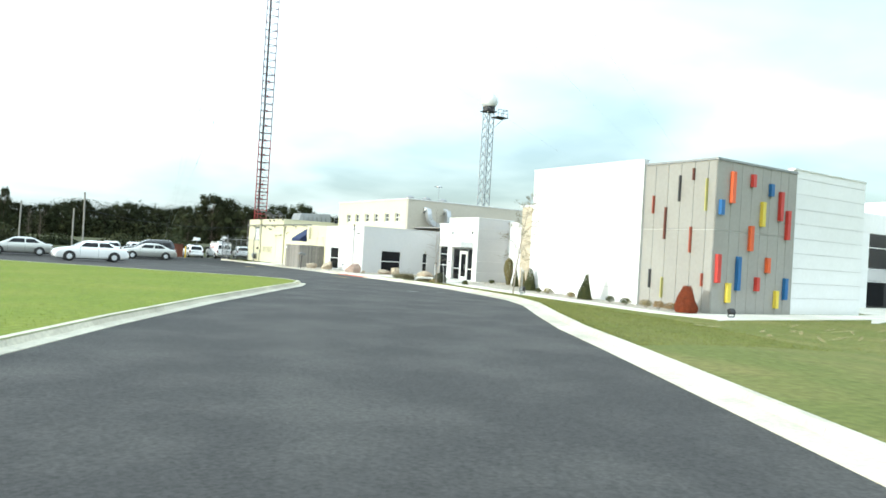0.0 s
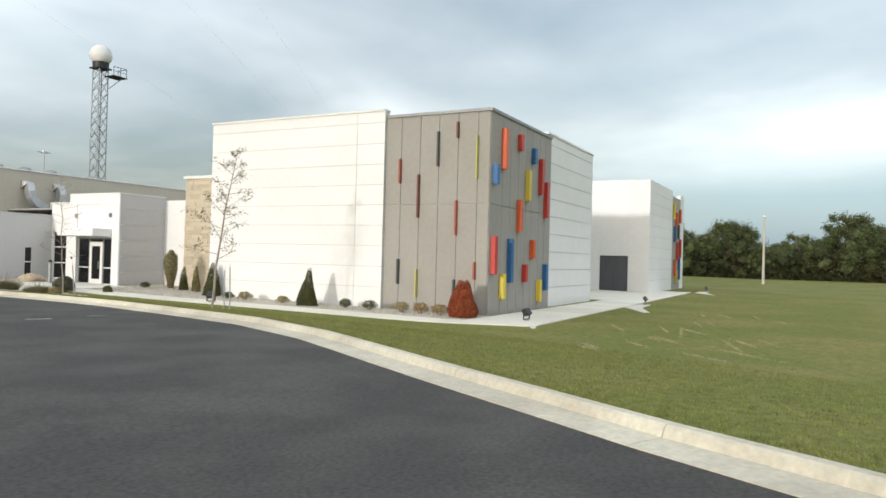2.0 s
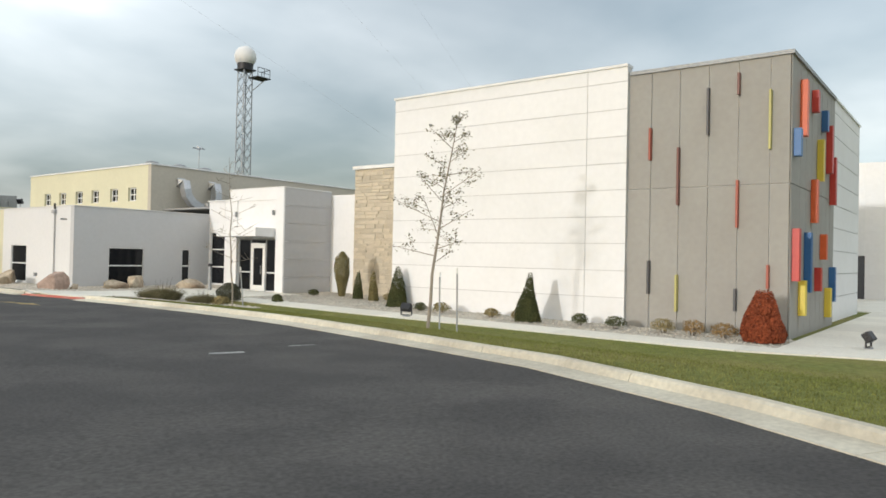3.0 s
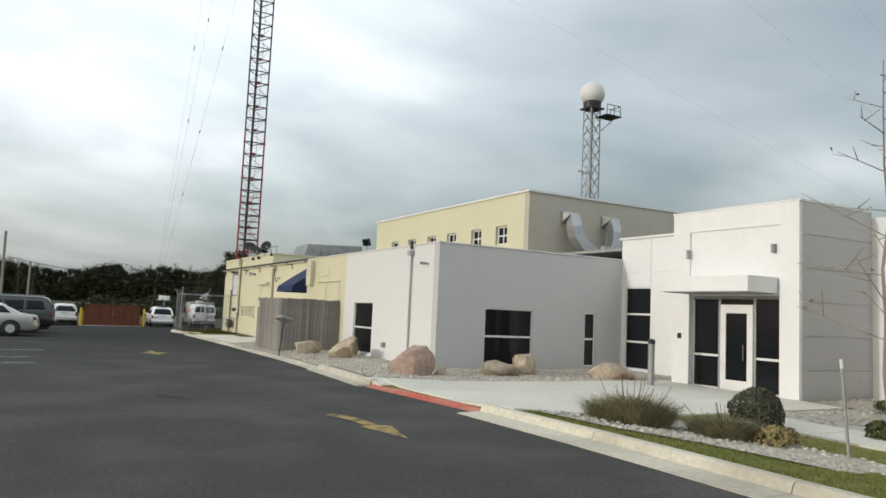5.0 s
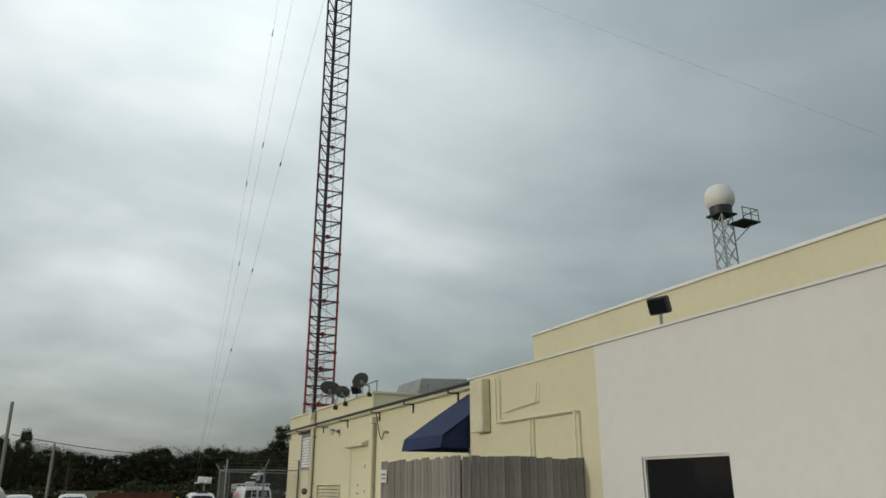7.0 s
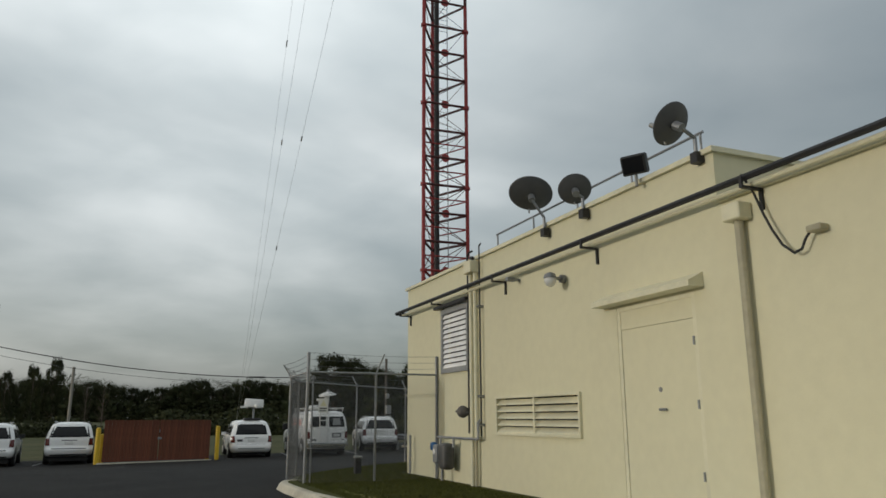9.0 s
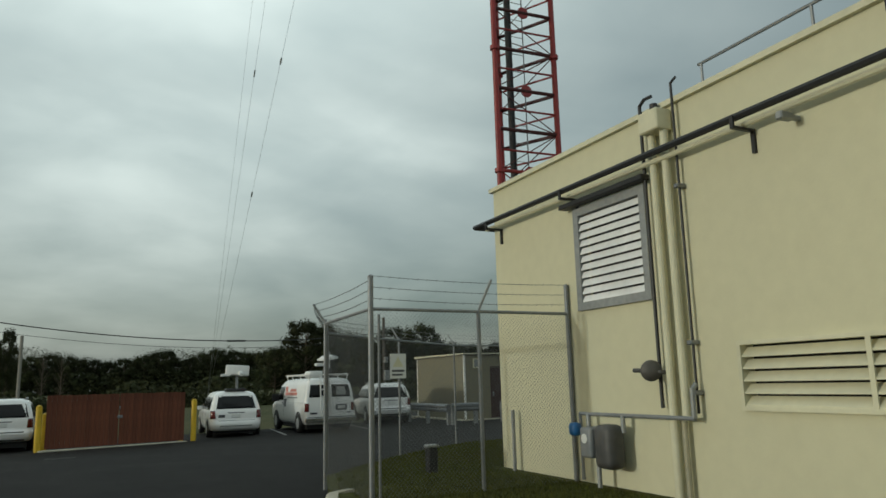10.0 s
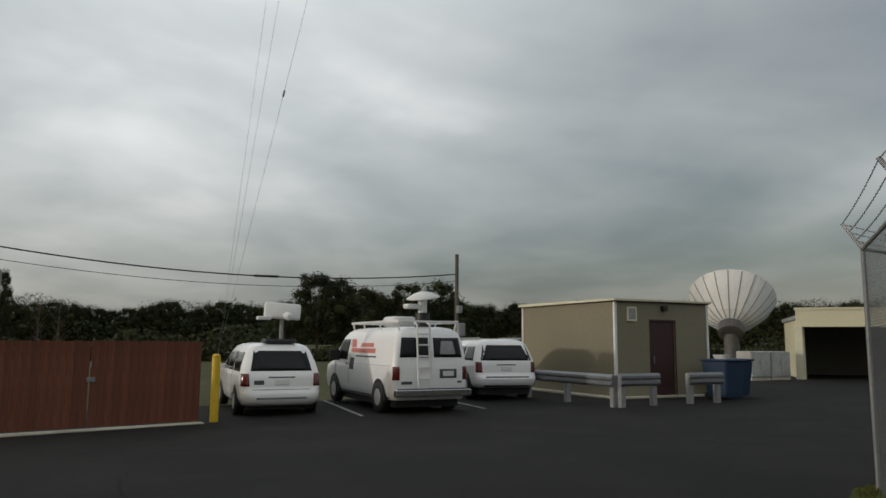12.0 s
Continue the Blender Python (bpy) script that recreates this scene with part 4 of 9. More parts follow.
for a, b in ((42.34, 43.02), (44.16, 44.94)):
    part("pane", boxes((D0 + 0.03, a, 1.06, D0 + 0.04, b, 2.50)), "dark_glass", dr)
    part("pane", boxes((D0 + 0.03, a, 0.22, D0 + 0.04, b, 1.0)), "dark_glass", dr)
    for z in (0.16, 1.0):
        part("glazing_bar", boxes((D0 + 0.005, a, z, D0 + 0.07, b, z + 0.06)), "white_metal", dr)
part("pane", boxes((D0 + 0.03, 43.09, 2.38, D0 + 0.04, 44.09, 2.50)), "dark_glass", dr)
w = part("wall", wall_mesh("x", 31.60, 45.60, 49.20, 0.0, 4.50, holes=((47.90, 49.03, 0.30, 2.92),)), "white_panel", entrance, "white wall with a three-pane window")
panel_bands(w, "x", 31.60, 45.60, 47.87, 0.0, 4.50, [0.85, 1.7, 2.55, 3.4], "white_panel", proud=0.02)
panel_bands(w, "x", 31.60, 47.89, 49.20, 2.94, 4.50, [3.4, 3.95], "white_panel", proud=0.02)
part("coping", boxes((31.50, 45.61, 4.502, 31.95, 49.25, 4.57)), "white_metal", entrance)
window(entrance, "window", "x", 31.60, 47.90, 49.03, 0.30, 2.92, bars=(1.17, 2.06), label="tall three-pane window with dark glass")
part("reader", boxes((PX - 0.09, 45.28, 1.42, PX - 0.061, 45.39, 1.56)), "black_metal", entrance, "small black card reader")
part("roof", boxes((PX + 0.25, 42.05, 4.3, 46.0, 45.35, 4.4), (31.9, 45.6, 4.2, 46.0, 53.9, 4.3)), "roof", entrance)
plain_walls(entrance, 40, 46, 41.75, 53.9, 0.0, 4.83, "white_panel", "E")

# low office block, pale grey to the south, off-white and then cream to the west
office = thing("office_block", "low pale grey and off-white office block with dark windows", "building")
part("wall", wall_mesh("y", 49.20, 24.62, 31.6, 0.0, 3.83, holes=((26.25, 27.99, 0.33, 2.02), (30.05, 30.49, 0.33, 2.02))), "grey_render", office, "pale grey south wall")
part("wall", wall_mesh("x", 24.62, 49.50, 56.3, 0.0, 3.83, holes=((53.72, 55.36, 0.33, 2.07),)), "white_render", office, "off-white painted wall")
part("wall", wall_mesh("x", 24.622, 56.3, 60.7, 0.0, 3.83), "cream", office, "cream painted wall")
part("wall", boxes((24.92, 60.4, 0.0, 25.7, 60.7, 3.83)), "cream", office)
part("coping", boxes((24.585, 49.165, 3.832, 31.6, 49.55, 3.865), (24.585, 49.551, 3.832, 24.98, 60.75, 3.865)), "white_render", office)
window(office, "window", "y", 49.20, 26.25, 27.99, 0.33, 2.02, bars=(1.19,), label="wide two-pane window with dark glass")
window(office, "window", "y", 49.20, 30.05, 30.49, 0.33, 2.02, bars=(1.19,), label="narrow two-pane window with dark glass")
window(office, "window", "x", 24.62, 53.72, 55.36, 0.33, 2.07, bars=(1.20,), label="two-pane window with dark glass")
part("roof", boxes((24.9, 49.5, 3.5, 40.0, 60.7, 3.6)), "roof", office)

# two-storey block behind
upper = thing("upper_block", "two-storey cream block with a row of small windows", "building")
C2 = [55.79, 57.75, 59.9, 61.82, 63.92, 65.91]
part("wall", wall_mesh("x", 31.1, 54.2, 68.36, 3.4, 6.70, holes=[(y - 0.42, y + 0.42, 4.72, 5.5) for y in C2]), "cream", upper, "cream painted wall with small windows")
# the south wall's shade is put into its taupe colour
part("wall", boxes((31.1, 53.9, 3.4, 48.0, 54.2, 6.70)), "taupe", upper, "off-white wall with its shade in the taupe colour")
plain_walls(upper, 31.1, 48.0, 53.9, 68.36, 3.4, 6.70, "cream", "EN")
part("coping", boxes((31.03, 53.83, 6.702, 48.07, 54.25, 6.78), (31.03, 54.251, 6.702, 31.45, 68.4, 6.78)), "white_metal", upper)
for y in C2:
    window(upper, "window", "x", 31.1, y - 0.42, y + 0.42, 4.72, 5.5, bars=(5.1,), ubars=(y,), label="small four-pane window", fw=0.07, depth=0.12)
part("roof", boxes((31.4, 54.2, 6.3, 47.7, 68.0, 6.4)), "roof", upper)

# transmitter block: cream, lower to the south, with a raised north end
trans = thing("transmitter_block", "cream painted transmitter building with louvres and roof dishes", "building")
TX = 25.70
part("wall", wall_mesh("x", TX, 60.7, 69.75, -0.2, 3.92), "cream", trans, "cream painted wall")
part("wall", wall_mesh("x", TX, 69.75, 80.85, -0.2, 4.60, holes=((70.28, 71.92, -0.2, 2.93), (72.95, 75.80, 1.06, 1.74), (77.06, 78.5, 2.34, 3.76))), "cream", trans, "cream painted wall with door and louvres")
part("wall", boxes((TX + 0.3, 80.55, -0.2, 36.0, 80.85, 4.60)), "cream", trans)
part("wall", boxes((TX + 0.3, 69.75, 3.5, 36.0, 70.0, 4.60)), "cream", trans)
part("wall", boxes((35.7, 60.7, -0.2, 36.0, 80.55, 3.9)), "cream", trans)
part("coping", boxes((TX - 0.06, 60.72, 3.922, TX + 0.36, 69.74, 3.98)), "cream_trim", trans)
part("coping", boxes((TX - 0.06, 69.70, 4.602, TX + 0.36, 80.91, 4.67), (TX + 0.361, 80.49, 4.602, 36.05, 80.91, 4.67), (TX + 0.361, 69.70, 4.602, 36.05, 70.06, 4.67)), "cream_trim", trans)
part("roof", boxes((TX + 0.3, 60.7, 3.4, 35.7, 69.75, 3.5), (TX + 0.3, 70.0, 4.1, 35.7, 80.55, 4.2)), "roof", trans)


# ---- walks, beds and plants ----
def slab(name, outline, top, material, label, category, thick=0.12, kind="structure"):
    bm = bmesh.new()
    lo = [bm.verts.new((x, y, top(x, y) - thick)) for x, y in outline]
    hi = [bm.verts.new((x, y, top(x, y))) for x, y in outline]
    bm.faces.new(hi)
    for i in range(len(hi)):
        j = (i + 1) % len(hi)
        bm.faces.new((lo[i], lo[j], hi[j], hi[i]))
    bmesh.ops.recalc_face_normals(bm, faces=bm.faces[:])
    return bm


walk_path = thing("pavement", "pale concrete walk in square slabs", "pavement", kind="structure")


def lay(corners):
    part("slab", slab("slab", corners, lambda x, y: lawn_z(x, y) + 0.035, "concrete", "", ""), "concrete", walk_path)


# along the west front, then round the south front to the east wing
for i in range(15):
    y = 18.35 + i * 1.55
    if y > 39:
        break
    a, b = (float(np.interp(q, (18.35, 22.0), (26.6, 25.62))) for q in (y, y + 1.53))
    lay([(a, y), (26.98, y), (26.98, y + 1.53), (b, y + 1.53)])
for i in range(22):
    x = 27.0 + i * 1.62
    a, b = 18.22 + (x - 27.0) * 0.018, 18.22 + (x - 25.4) * 0.018
    n = 20.85 if x < 43.6 else 22.0
    lay([(x, a), (x + 1.6, b), (x + 1.6, n), (x, n)])
for i in range(8):
    for j in range(3):
        x, y = 43.7 + i * 2.05, 22.02 + j * 1.7
        lay([(x, y), (x + 2.03, y), (x + 2.03, y + 1.68), (x, y + 1.68)])
# entrance plaza down to the dropped kerb
for i in range(5):
    for j in range(3):
        x0, x1 = 21.35 + i * 1.76, 21.35 + i * 1.76 + 1.74
        y0, y1 = 40.6 + j * 1.75, 40.6 + j * 1.75 + 1.73
        part("slab", slab("slab", [(x0, y0), (x1, y0), (x1, y1), (x0, y1)], lambda x, y: lawn_z(x, y) + 0.03, "concrete", "", ""), "concrete", walk_path)
part("slab", slab("slab", [(21.08, 45.05), (21.345, 45.05), (21.345, 45.87), (21.08, 45.87)], lambda x, y: lawn_z(x, y) + 0.03, "concrete", "", ""), "concrete", walk_path)
# apron at the transmitter door
for i in range(2):
    for j in range(5):
        x0, y0 = 22.35 + i * 1.68, 63.6 + j * 1.75
        part("slab", slab("slab", [(x0, y0), (x0 + 1.66, y0), (x0 + 1.66, y0 + 1.73), (x0, y0 + 1.73)], lambda x, y: lawn_z(x, y) + 0.03, "concrete", "", ""), "concrete", walk_path)


def bed(outline, label, name="gravel_bed"):
    return fill(name, outline, lambda x, y: lawn_z(x, y) + 0.018, "gravel", label, "gravel bed", 1.0)


BED_OFFICE = [(21.25, 45.88), (31.55, 45.66), (31.55, 49.15), (24.58, 49.15), (24.58, 60.6), (25.6, 60.7), (25.6, 63.4), (22.2, 63.4), (22.0, 60.0), (21.85, 53.0), (21.5, 48.4)]
BED_FRONT = [(27.05, 20.9), (29.4, 20.9), (29.4, 34.7), (32.8, 34.9), (32.8, 41.6), (30.3, 41.6), (30.3, 40.5), (27.05, 40.5)]
BED_TREE = [(23.1, 36.2), (24.5, 36.2), (24.5, 40.5), (21.6, 40.5), (21.7, 38.6)]
bed(BED_OFFICE, "pale river gravel bed beside the office block")
bed(BED_FRONT, "pale gravel planting bed under the white wall")
bed(BED_TREE, "small gravel bed beside the entrance walk")


def inside(p, outline):
    n, c = len(outline), False
    for i in range(n):
        (x0, y0), (x1, y1) = outline[i], outline[i - 1]
        if (y0 > p[1]) != (y1 > p[1]) and p[0] < (x1 - x0) * (p[1] - y0) / (y1 - y0) + x0:
            c = not c
    return c


def pebbles(outline, count, seed):
    rng = random.Random(seed)
    xs, ys = [p[0] for p in outline], [p[1] for p in outline]
    verts, faces = [], []
    while len(faces) < count * 8:
        x, y = rng.uniform(min(xs), max(xs)), rng.uniform(min(ys), max(ys))
        if not inside((x, y), outline):
            continue
        r = rng.uniform(0.018, 0.055)
        z = lawn_z(x, y) + 0.02 + r * 0.15
        b, a = len(verts), rng.uniform(0, 3.14)
        c, s = math.cos(a), math.sin(a)
        for dx, dy, dz in ((1.2, 0, 0), (0, 0.8, 0), (-1.1, 0, 0), (0, -0.9, 0), (0.1, 0.1, 0.6), (0, 0, -0.5)):
            verts.append((x + (dx * c - dy * s) * r, y + (dx * s + dy * c) * r, z + dz * r))
        for f in ((0, 1, 4), (1, 2, 4), (2, 3, 4), (3, 0, 4), (1, 0, 5), (2, 1, 5), (3, 2, 5), (0, 3, 5)):
            faces.append(tuple(b + k for k in f))
    me = bpy.data.meshes.new("pebbles")
    me.from_pydata(verts, [], faces)
    me.materials.append(M["pebble"])
    tagged(new("pebbles", me), "loose rounded river pebbles", "pebbles", kind="stuff")


pebbles(BED_OFFICE, 5200, 3)
pebbles(BED_FRONT, 2500, 4)
pebbles(BED_TREE, 900, 5)


def blades(name, count, pick, seed, h0, h1, material="grass_blade", label="short grass blades"):
    """Grass: thin bent triangles."""
    rng = random.Random(seed)
    verts, faces = [], []
    while len(faces) < count:
        got = pick(rng)
        if got is None:
            continue
        x, y, z = got
        h, a, w = rng.uniform(h0, h1), rng.uniform(0, 6.28), rng.uniform(0.005, 0.011)
        lean = rng.uniform(0.0, 0.6) * h
        b = len(verts)
        verts += [(x - w * math.sin(a), y + w * math.cos(a), z), (x + w * math.sin(a), y - w * math.cos(a), z), (x + lean * math.cos(a), y + lean * math.sin(a), z + h)]
        faces.append((b, b + 1, b + 2))
    me = bpy.data.meshes.new(name)
    me.from_pydata(verts, [], faces)
    me.materials.append(M[material])
    return tagged(new(name, me), label, "grass", kind="stuff")


def lawn_pick(rng):
    y = rng.uniform(8, 41)
    x = kerb_x(y) + 0.2 + (rng.random() ** 1.5) * 7.0
    if x > 25.6 and y > 18 or inside((x, y), BED_TREE) or (y > 40.4):
        return None
    return x, y, lawn_z(x, y) - 0.01


def south_pick(rng):
    x, y = rng.uniform(13, 60), rng.uniform(8, 19)
    if x < kerb_x(y) + 0.3 or (x > 25.6 and y > 18.15 + (x - 27.0) * 0.018):
        return None
    return x, y, lawn_z(x, y) - 0.01


def island_pick(rng):
    x, y = rng.uniform(-12, 12.4), rng.uniform(8, 46)
    return (x, y, road_z(y) + 0.13) if inside((x, y), ISLAND) and inside((x - 0.3, y), ISLAND) and inside((x + 0.25, y), ISLAND) else None


def yard_pick(rng):
    x, y = rng.uniform(22.5, 31), rng.uniform(74.2, 87.5)
    if (x > 25.5 and y < 80.9) or not inside((x, y), YARD) or not inside((x - 0.2, y), YARD) or (y < 75 and x < 22.9):
        return None
    return x, y, yard_top(x, y) - 0.009


blades("grass", 110000, lawn_pick, 11, 0.015, 0.045)
blades("grass", 60000, south_pick, 12, 0.015, 0.05)
blades("grass", 80000, island_pick, 13, 0.015, 0.035, "island_blade")


# pale dry streaks in the lawn
DRY = [(20 + 17 * r.random(), 11.2 + 5.0 * r.random(), r.uniform(0.4, 1.8), r.uniform(0.04, 0.10), r.uniform(0.1, 0.6)) for r in [random.Random(71)] for _ in range(20)]


def dry_pick(rng):
    cx, cy, ra, rb, turn = rng.choice(DRY)
    u, v = rng.gauss(0, 0.5) * ra, rng.gauss(0, 0.5) * rb
    x, y = cx + u * math.cos(turn) - v * math.sin(turn), cy + u * math.sin(turn) + v * math.cos(turn)
    return (x, y, lawn_z(x, y) - 0.004) if x > kerb_x(y) + 0.5 and y < 16.6 else None


blades("dry_grass", 5200, dry_pick, 15, 0.03, 0.06, "straw", "pale dry straw streaks in the lawn")
blades("grass", 75000, yard_pick, 14, 0.02, 0.055, "yard_blade")


def boulder(x, y, w, d, h, material, label, seed, turn=0.0):
    rng = random.Random(seed)
    bm = bmesh.new()
    bmesh.ops.create_icosphere(bm, subdivisions=4, radius=1.0)
    off = Vector((rng.uniform(-9, 9), rng.uniform(-9, 9), rng.uniform(-9, 9)))
    # knock flat facets into the ball, then roughen
    planes = [(Vector((rng.gauss(0, 1), rng.gauss(0, 1), rng.gauss(0.3, 0.7))).normalized(), rng.uniform(0.50, 0.80)) for _ in range(9)]
    for v in bm.verts:
        p = v.co.copy()
        for n, c in planes:
            over = p.dot(n) - c
            if over > 0:
                p -= n * over * 0.94
        p *= 1 + 0.10 * noise.noise(p * 1.6 + off) + 0.035 * noise.noise(p * 5 + off) + 0.012 * noise.noise(p * 14 + off)
        v.co = Vector((p.x * w * 0.56, p.y * d * 0.56, (p.z * 0.62 + 0.42) * h))
    ob = link("boulder", bm, material, None, "", True)
    ob.matrix_world = pose(x, y, lawn_z(x, y) - 0.03, 0, 0, turn)
    return tagged(ob, label, "boulder", "boulders in the gravel bed")


boulder(22.95, 47.35, 1.15, 0.95, 0.85, "rock_pink", "large pink granite boulder in river gravel", 21, 20)
boulder(25.65, 47.45, 1.0, 0.7, 0.48, "rock_tan", "low tan boulder in the gravel bed", 22, -15)
boulder(26.85, 47.95, 1.15, 0.8, 0.70, "rock_tan", "angular pale tan boulder under the window", 23, 35)
boulder(28.75, 46.45, 1.25, 0.7, 0.55, "rock_tan", "low tan boulder beside the steel bollard", 24, -25)
boulder(23.45, 53.2, 1.15, 0.8, 0.62, "rock_tan", "brown and tan boulder in the gravel bed", 25, 40)
boulder(24.05, 54.3, 0.85, 0.7, 0.70, "rock_tan", "upright tan boulder near the office wall", 26, -30)
boulder(22.95, 55.3, 0.95, 0.6, 0.62, "rock_tan", "pale wedge-shaped boulder by the timber fence", 27, 15)
boulder(23.9, 47.55, 0.4, 0.35, 0.32, "rock_tan", "small tan stone beside the pink boulder", 28)


def leafy(count, place, size, seed, up=0.3):
    """Many small leaves as single quads; place(rng) gives a point and an outward direction."""
    rng = random.Random(seed)
    verts, faces = [], []
    for _ in range(count):
        p, out = place(rng)
        n = (out + Vector((rng.gauss(0, 0.6), rng.gauss(0, 0.6), rng.gauss(up, 0.6)))).normalized()
        u = n.orthogonal().normalized()
        u.rotate(Matrix.Rotation(rng.uniform(0, 6.28), 3, n))
        v = n.cross(u)
        s = size * rng.uniform(0.55, 1.3)
        b = len(verts)
        for a, c in ((-0.5, -0.15), (0.15, -0.42), (0.55, 0.1), (-0.1, 0.45)):
            verts.append(p + (u * a + v * c) * s)
        faces.append((b, b + 1, b + 2, b + 3))
    return [tuple(v) for v in verts], faces


def leaf_mesh(name, data, material):
    me = bpy.data.meshes.new(name)
    me.from_pydata(data[0], [], data[1])
    me.materials.append(M[material])
    return me


def shrub(name, x, y, w, h, material, label, seed, shape="mound", leaf=0.09, count=900, group=""):
    """A shrub: stems and a crown of small leaves; cone, column or mound."""
    rng0 = random.Random(seed)
    lobes = [(rng0.uniform(0, 6.28), rng0.uniform(0.0, 1.0), rng0.uniform(-0.22, 0.26)) for _ in range(14)]
    leaders = [(k * 1.26 + rng0.uniform(-0.4, 0.4), rng0.uniform(0.16, 0.27) * w, rng0.uniform(0.42, 0.68), rng0.uniform(0.42, 0.56)) for k in range(5)]

    def place(rng):
        t, a = rng.random(), rng.uniform(0, 6.28)
        cx = cy = 0.0
        if shape == "cone":
            t = 1 - math.sqrt(1 - t * 0.995)
            if rng.random() < 0.55:
                # one of the side leaders round the main stem
                la, lr, lh, lw = leaders[rng.randrange(5)]
                cx, cy = lr * math.cos(la), lr * math.sin(la)
                r, z = (1 - t) ** 0.6 * 0.5 * w * lw, 0.04 + t * h * lh
            else:
                r, z = 0.5 * w * (0.80 * (1 - t) ** 0.75 + 0.04), 0.05 + t * h
        elif shape == "rounded_cone":
            t = 1 - math.sqrt(1 - t * 0.98)
            r, z = 0.5 * w * min(1.0, (1 - t) ** 0.85 + 0.10) * (0.86 + 0.14 * min(1, t * 6)), 0.05 + t * h
        elif shape == "vase":
            r, z = 0.5 * w * (0.45 + 0.75 * math.sin(1.9 * t + 0.25) * t ** 0.4) * (1 if t < 0.88 else (1 - t) / 0.12 * 0.8 + 0.2), 0.05 + t * h
        elif shape == "umbrella":
            t = math.asin(t) / 1.571
            r = 0.5 * w * math.cos(t * 1.5) ** 0.6
            z = h * (0.36 + 0.64 * math.sin(t * 1.5)) if rng.random() < 0.75 else h * rng.uniform(0.22, 0.6)
        elif shape == "column":
            r = 0.5 * w * (0.75 + 0.25 * math.sin(3.1 * t)) * (1 if t < 0.85 else (1 - t) / 0.15 * 0.8 + 0.2)
            z = 0.05 + t * h
        else:
            t = math.asin(t) / 1.571
            r = 0.5 * w * math.cos(t * 1.5) ** 0.7
            z = 0.04 + h * math.sin(t * 1.5)
        bulge = 1 + sum(d * max(0, math.cos(a - la)) * max(0, 1 - abs(t - lt) * 2.5) for la, lt, d in lobes)
        r *= bulge * (1 - 0.45 * rng.random() ** 2.5)
        if shape == "umbrella":
            r *= 0.75 + 0.35 * rng.random()
        return Vector((cx + r * math.cos(a), cy + r * math.sin(a), z * (0.94 + 0.12 * rng.random()))), Vector((math.cos(a), math.sin(a), 0.3))

    t = thing(name, label, "shrub", (x, y, lawn_z(x, y)), 0, group)
    bm = bmesh.new()
    for k in range(5):
        a = k * 1.3
        tube(bm, (0.03 * math.cos(a), 0.03 * math.sin(a), -0.05), (0.2 * w * math.cos(a), 0.2 * w * math.sin(a), h * 0.6), 0.014, 5, 0.005)
    part("stem_cluster", bm, "bark", t)
    ob = new("foliage", leaf_mesh("foliage", leafy(count, place, leaf, seed + 1), material))
    ob.parent = t
    return t


shrub("conifer", 27.95, 28.0, 0.9, 1.5, "conifer", "small dark green cone-shaped conifer by the white wall", 31, "cone", 0.040, 13000)
shrub("conifer", 28.95, 34.1, 0.92, 1.5, "conifer", "dark green cone-shaped conifer at the wall's corner", 32, "cone", 0.040, 13000)
shrub("conifer", 31.0, 38.95, 0.5, 1.8, "olive_leaf", "browning vase-shaped evergreen by the stone wall", 33, "vase", 0.045, 8500)
shrub("conifer", 30.6, 37.6, 0.55, 1.2, "conifer", "narrow young evergreen by the stone wall", 34, "cone", 0.042, 5000)
shrub("conifer", 30.4, 36.6, 0.5, 1.25, "olive_leaf", "narrow straw-coloured evergreen by the stone wall", 35, "cone", 0.042, 5000)
shrub("burning_bush", 28.15, 21.4, 1.1, 1.42, "red_leaf", "rust-red cone-shaped shrub at the grey corner", 36, "rounded_cone", 0.042, 17000)
for i, (y, m, w, h) in enumerate(((31.6, "olive_leaf", 0.55, 0.36), (29.6, "tan_leaf", 0.5, 0.30), (26.5, "conifer", 0.5, 0.36), (25.4, "conifer", 0.55, 0.36), (24.0, "tan_leaf", 0.62, 0.40), (23.2, "brown_leaf", 0.66, 0.42), (22.4, "brown_leaf", 0.66, 0.40), (28.6, "tan_leaf", 0.45, 0.3), (32.5, "conifer", 0.45, 0.3), (35.5, "tan_leaf", 0.6, 0.4), (39.8, "conifer", 0.4, 0.3))):
    shrub("low_shrub", 28.3 if y < 35 else 30.2, y, w, h, m, "low dark green shrub in the gravel bed" if m == "conifer" else "low straw-brown shrub in the gravel bed", 40 + i, "umbrella", 0.035, 1000, "low shrubs along the wall")
shrub("round_bush", 25.6, 39.4, 0.76, 0.6, "shrub_dark", "clipped round grey-green bush at the entrance walk", 55, "mound", 0.04, 5200)


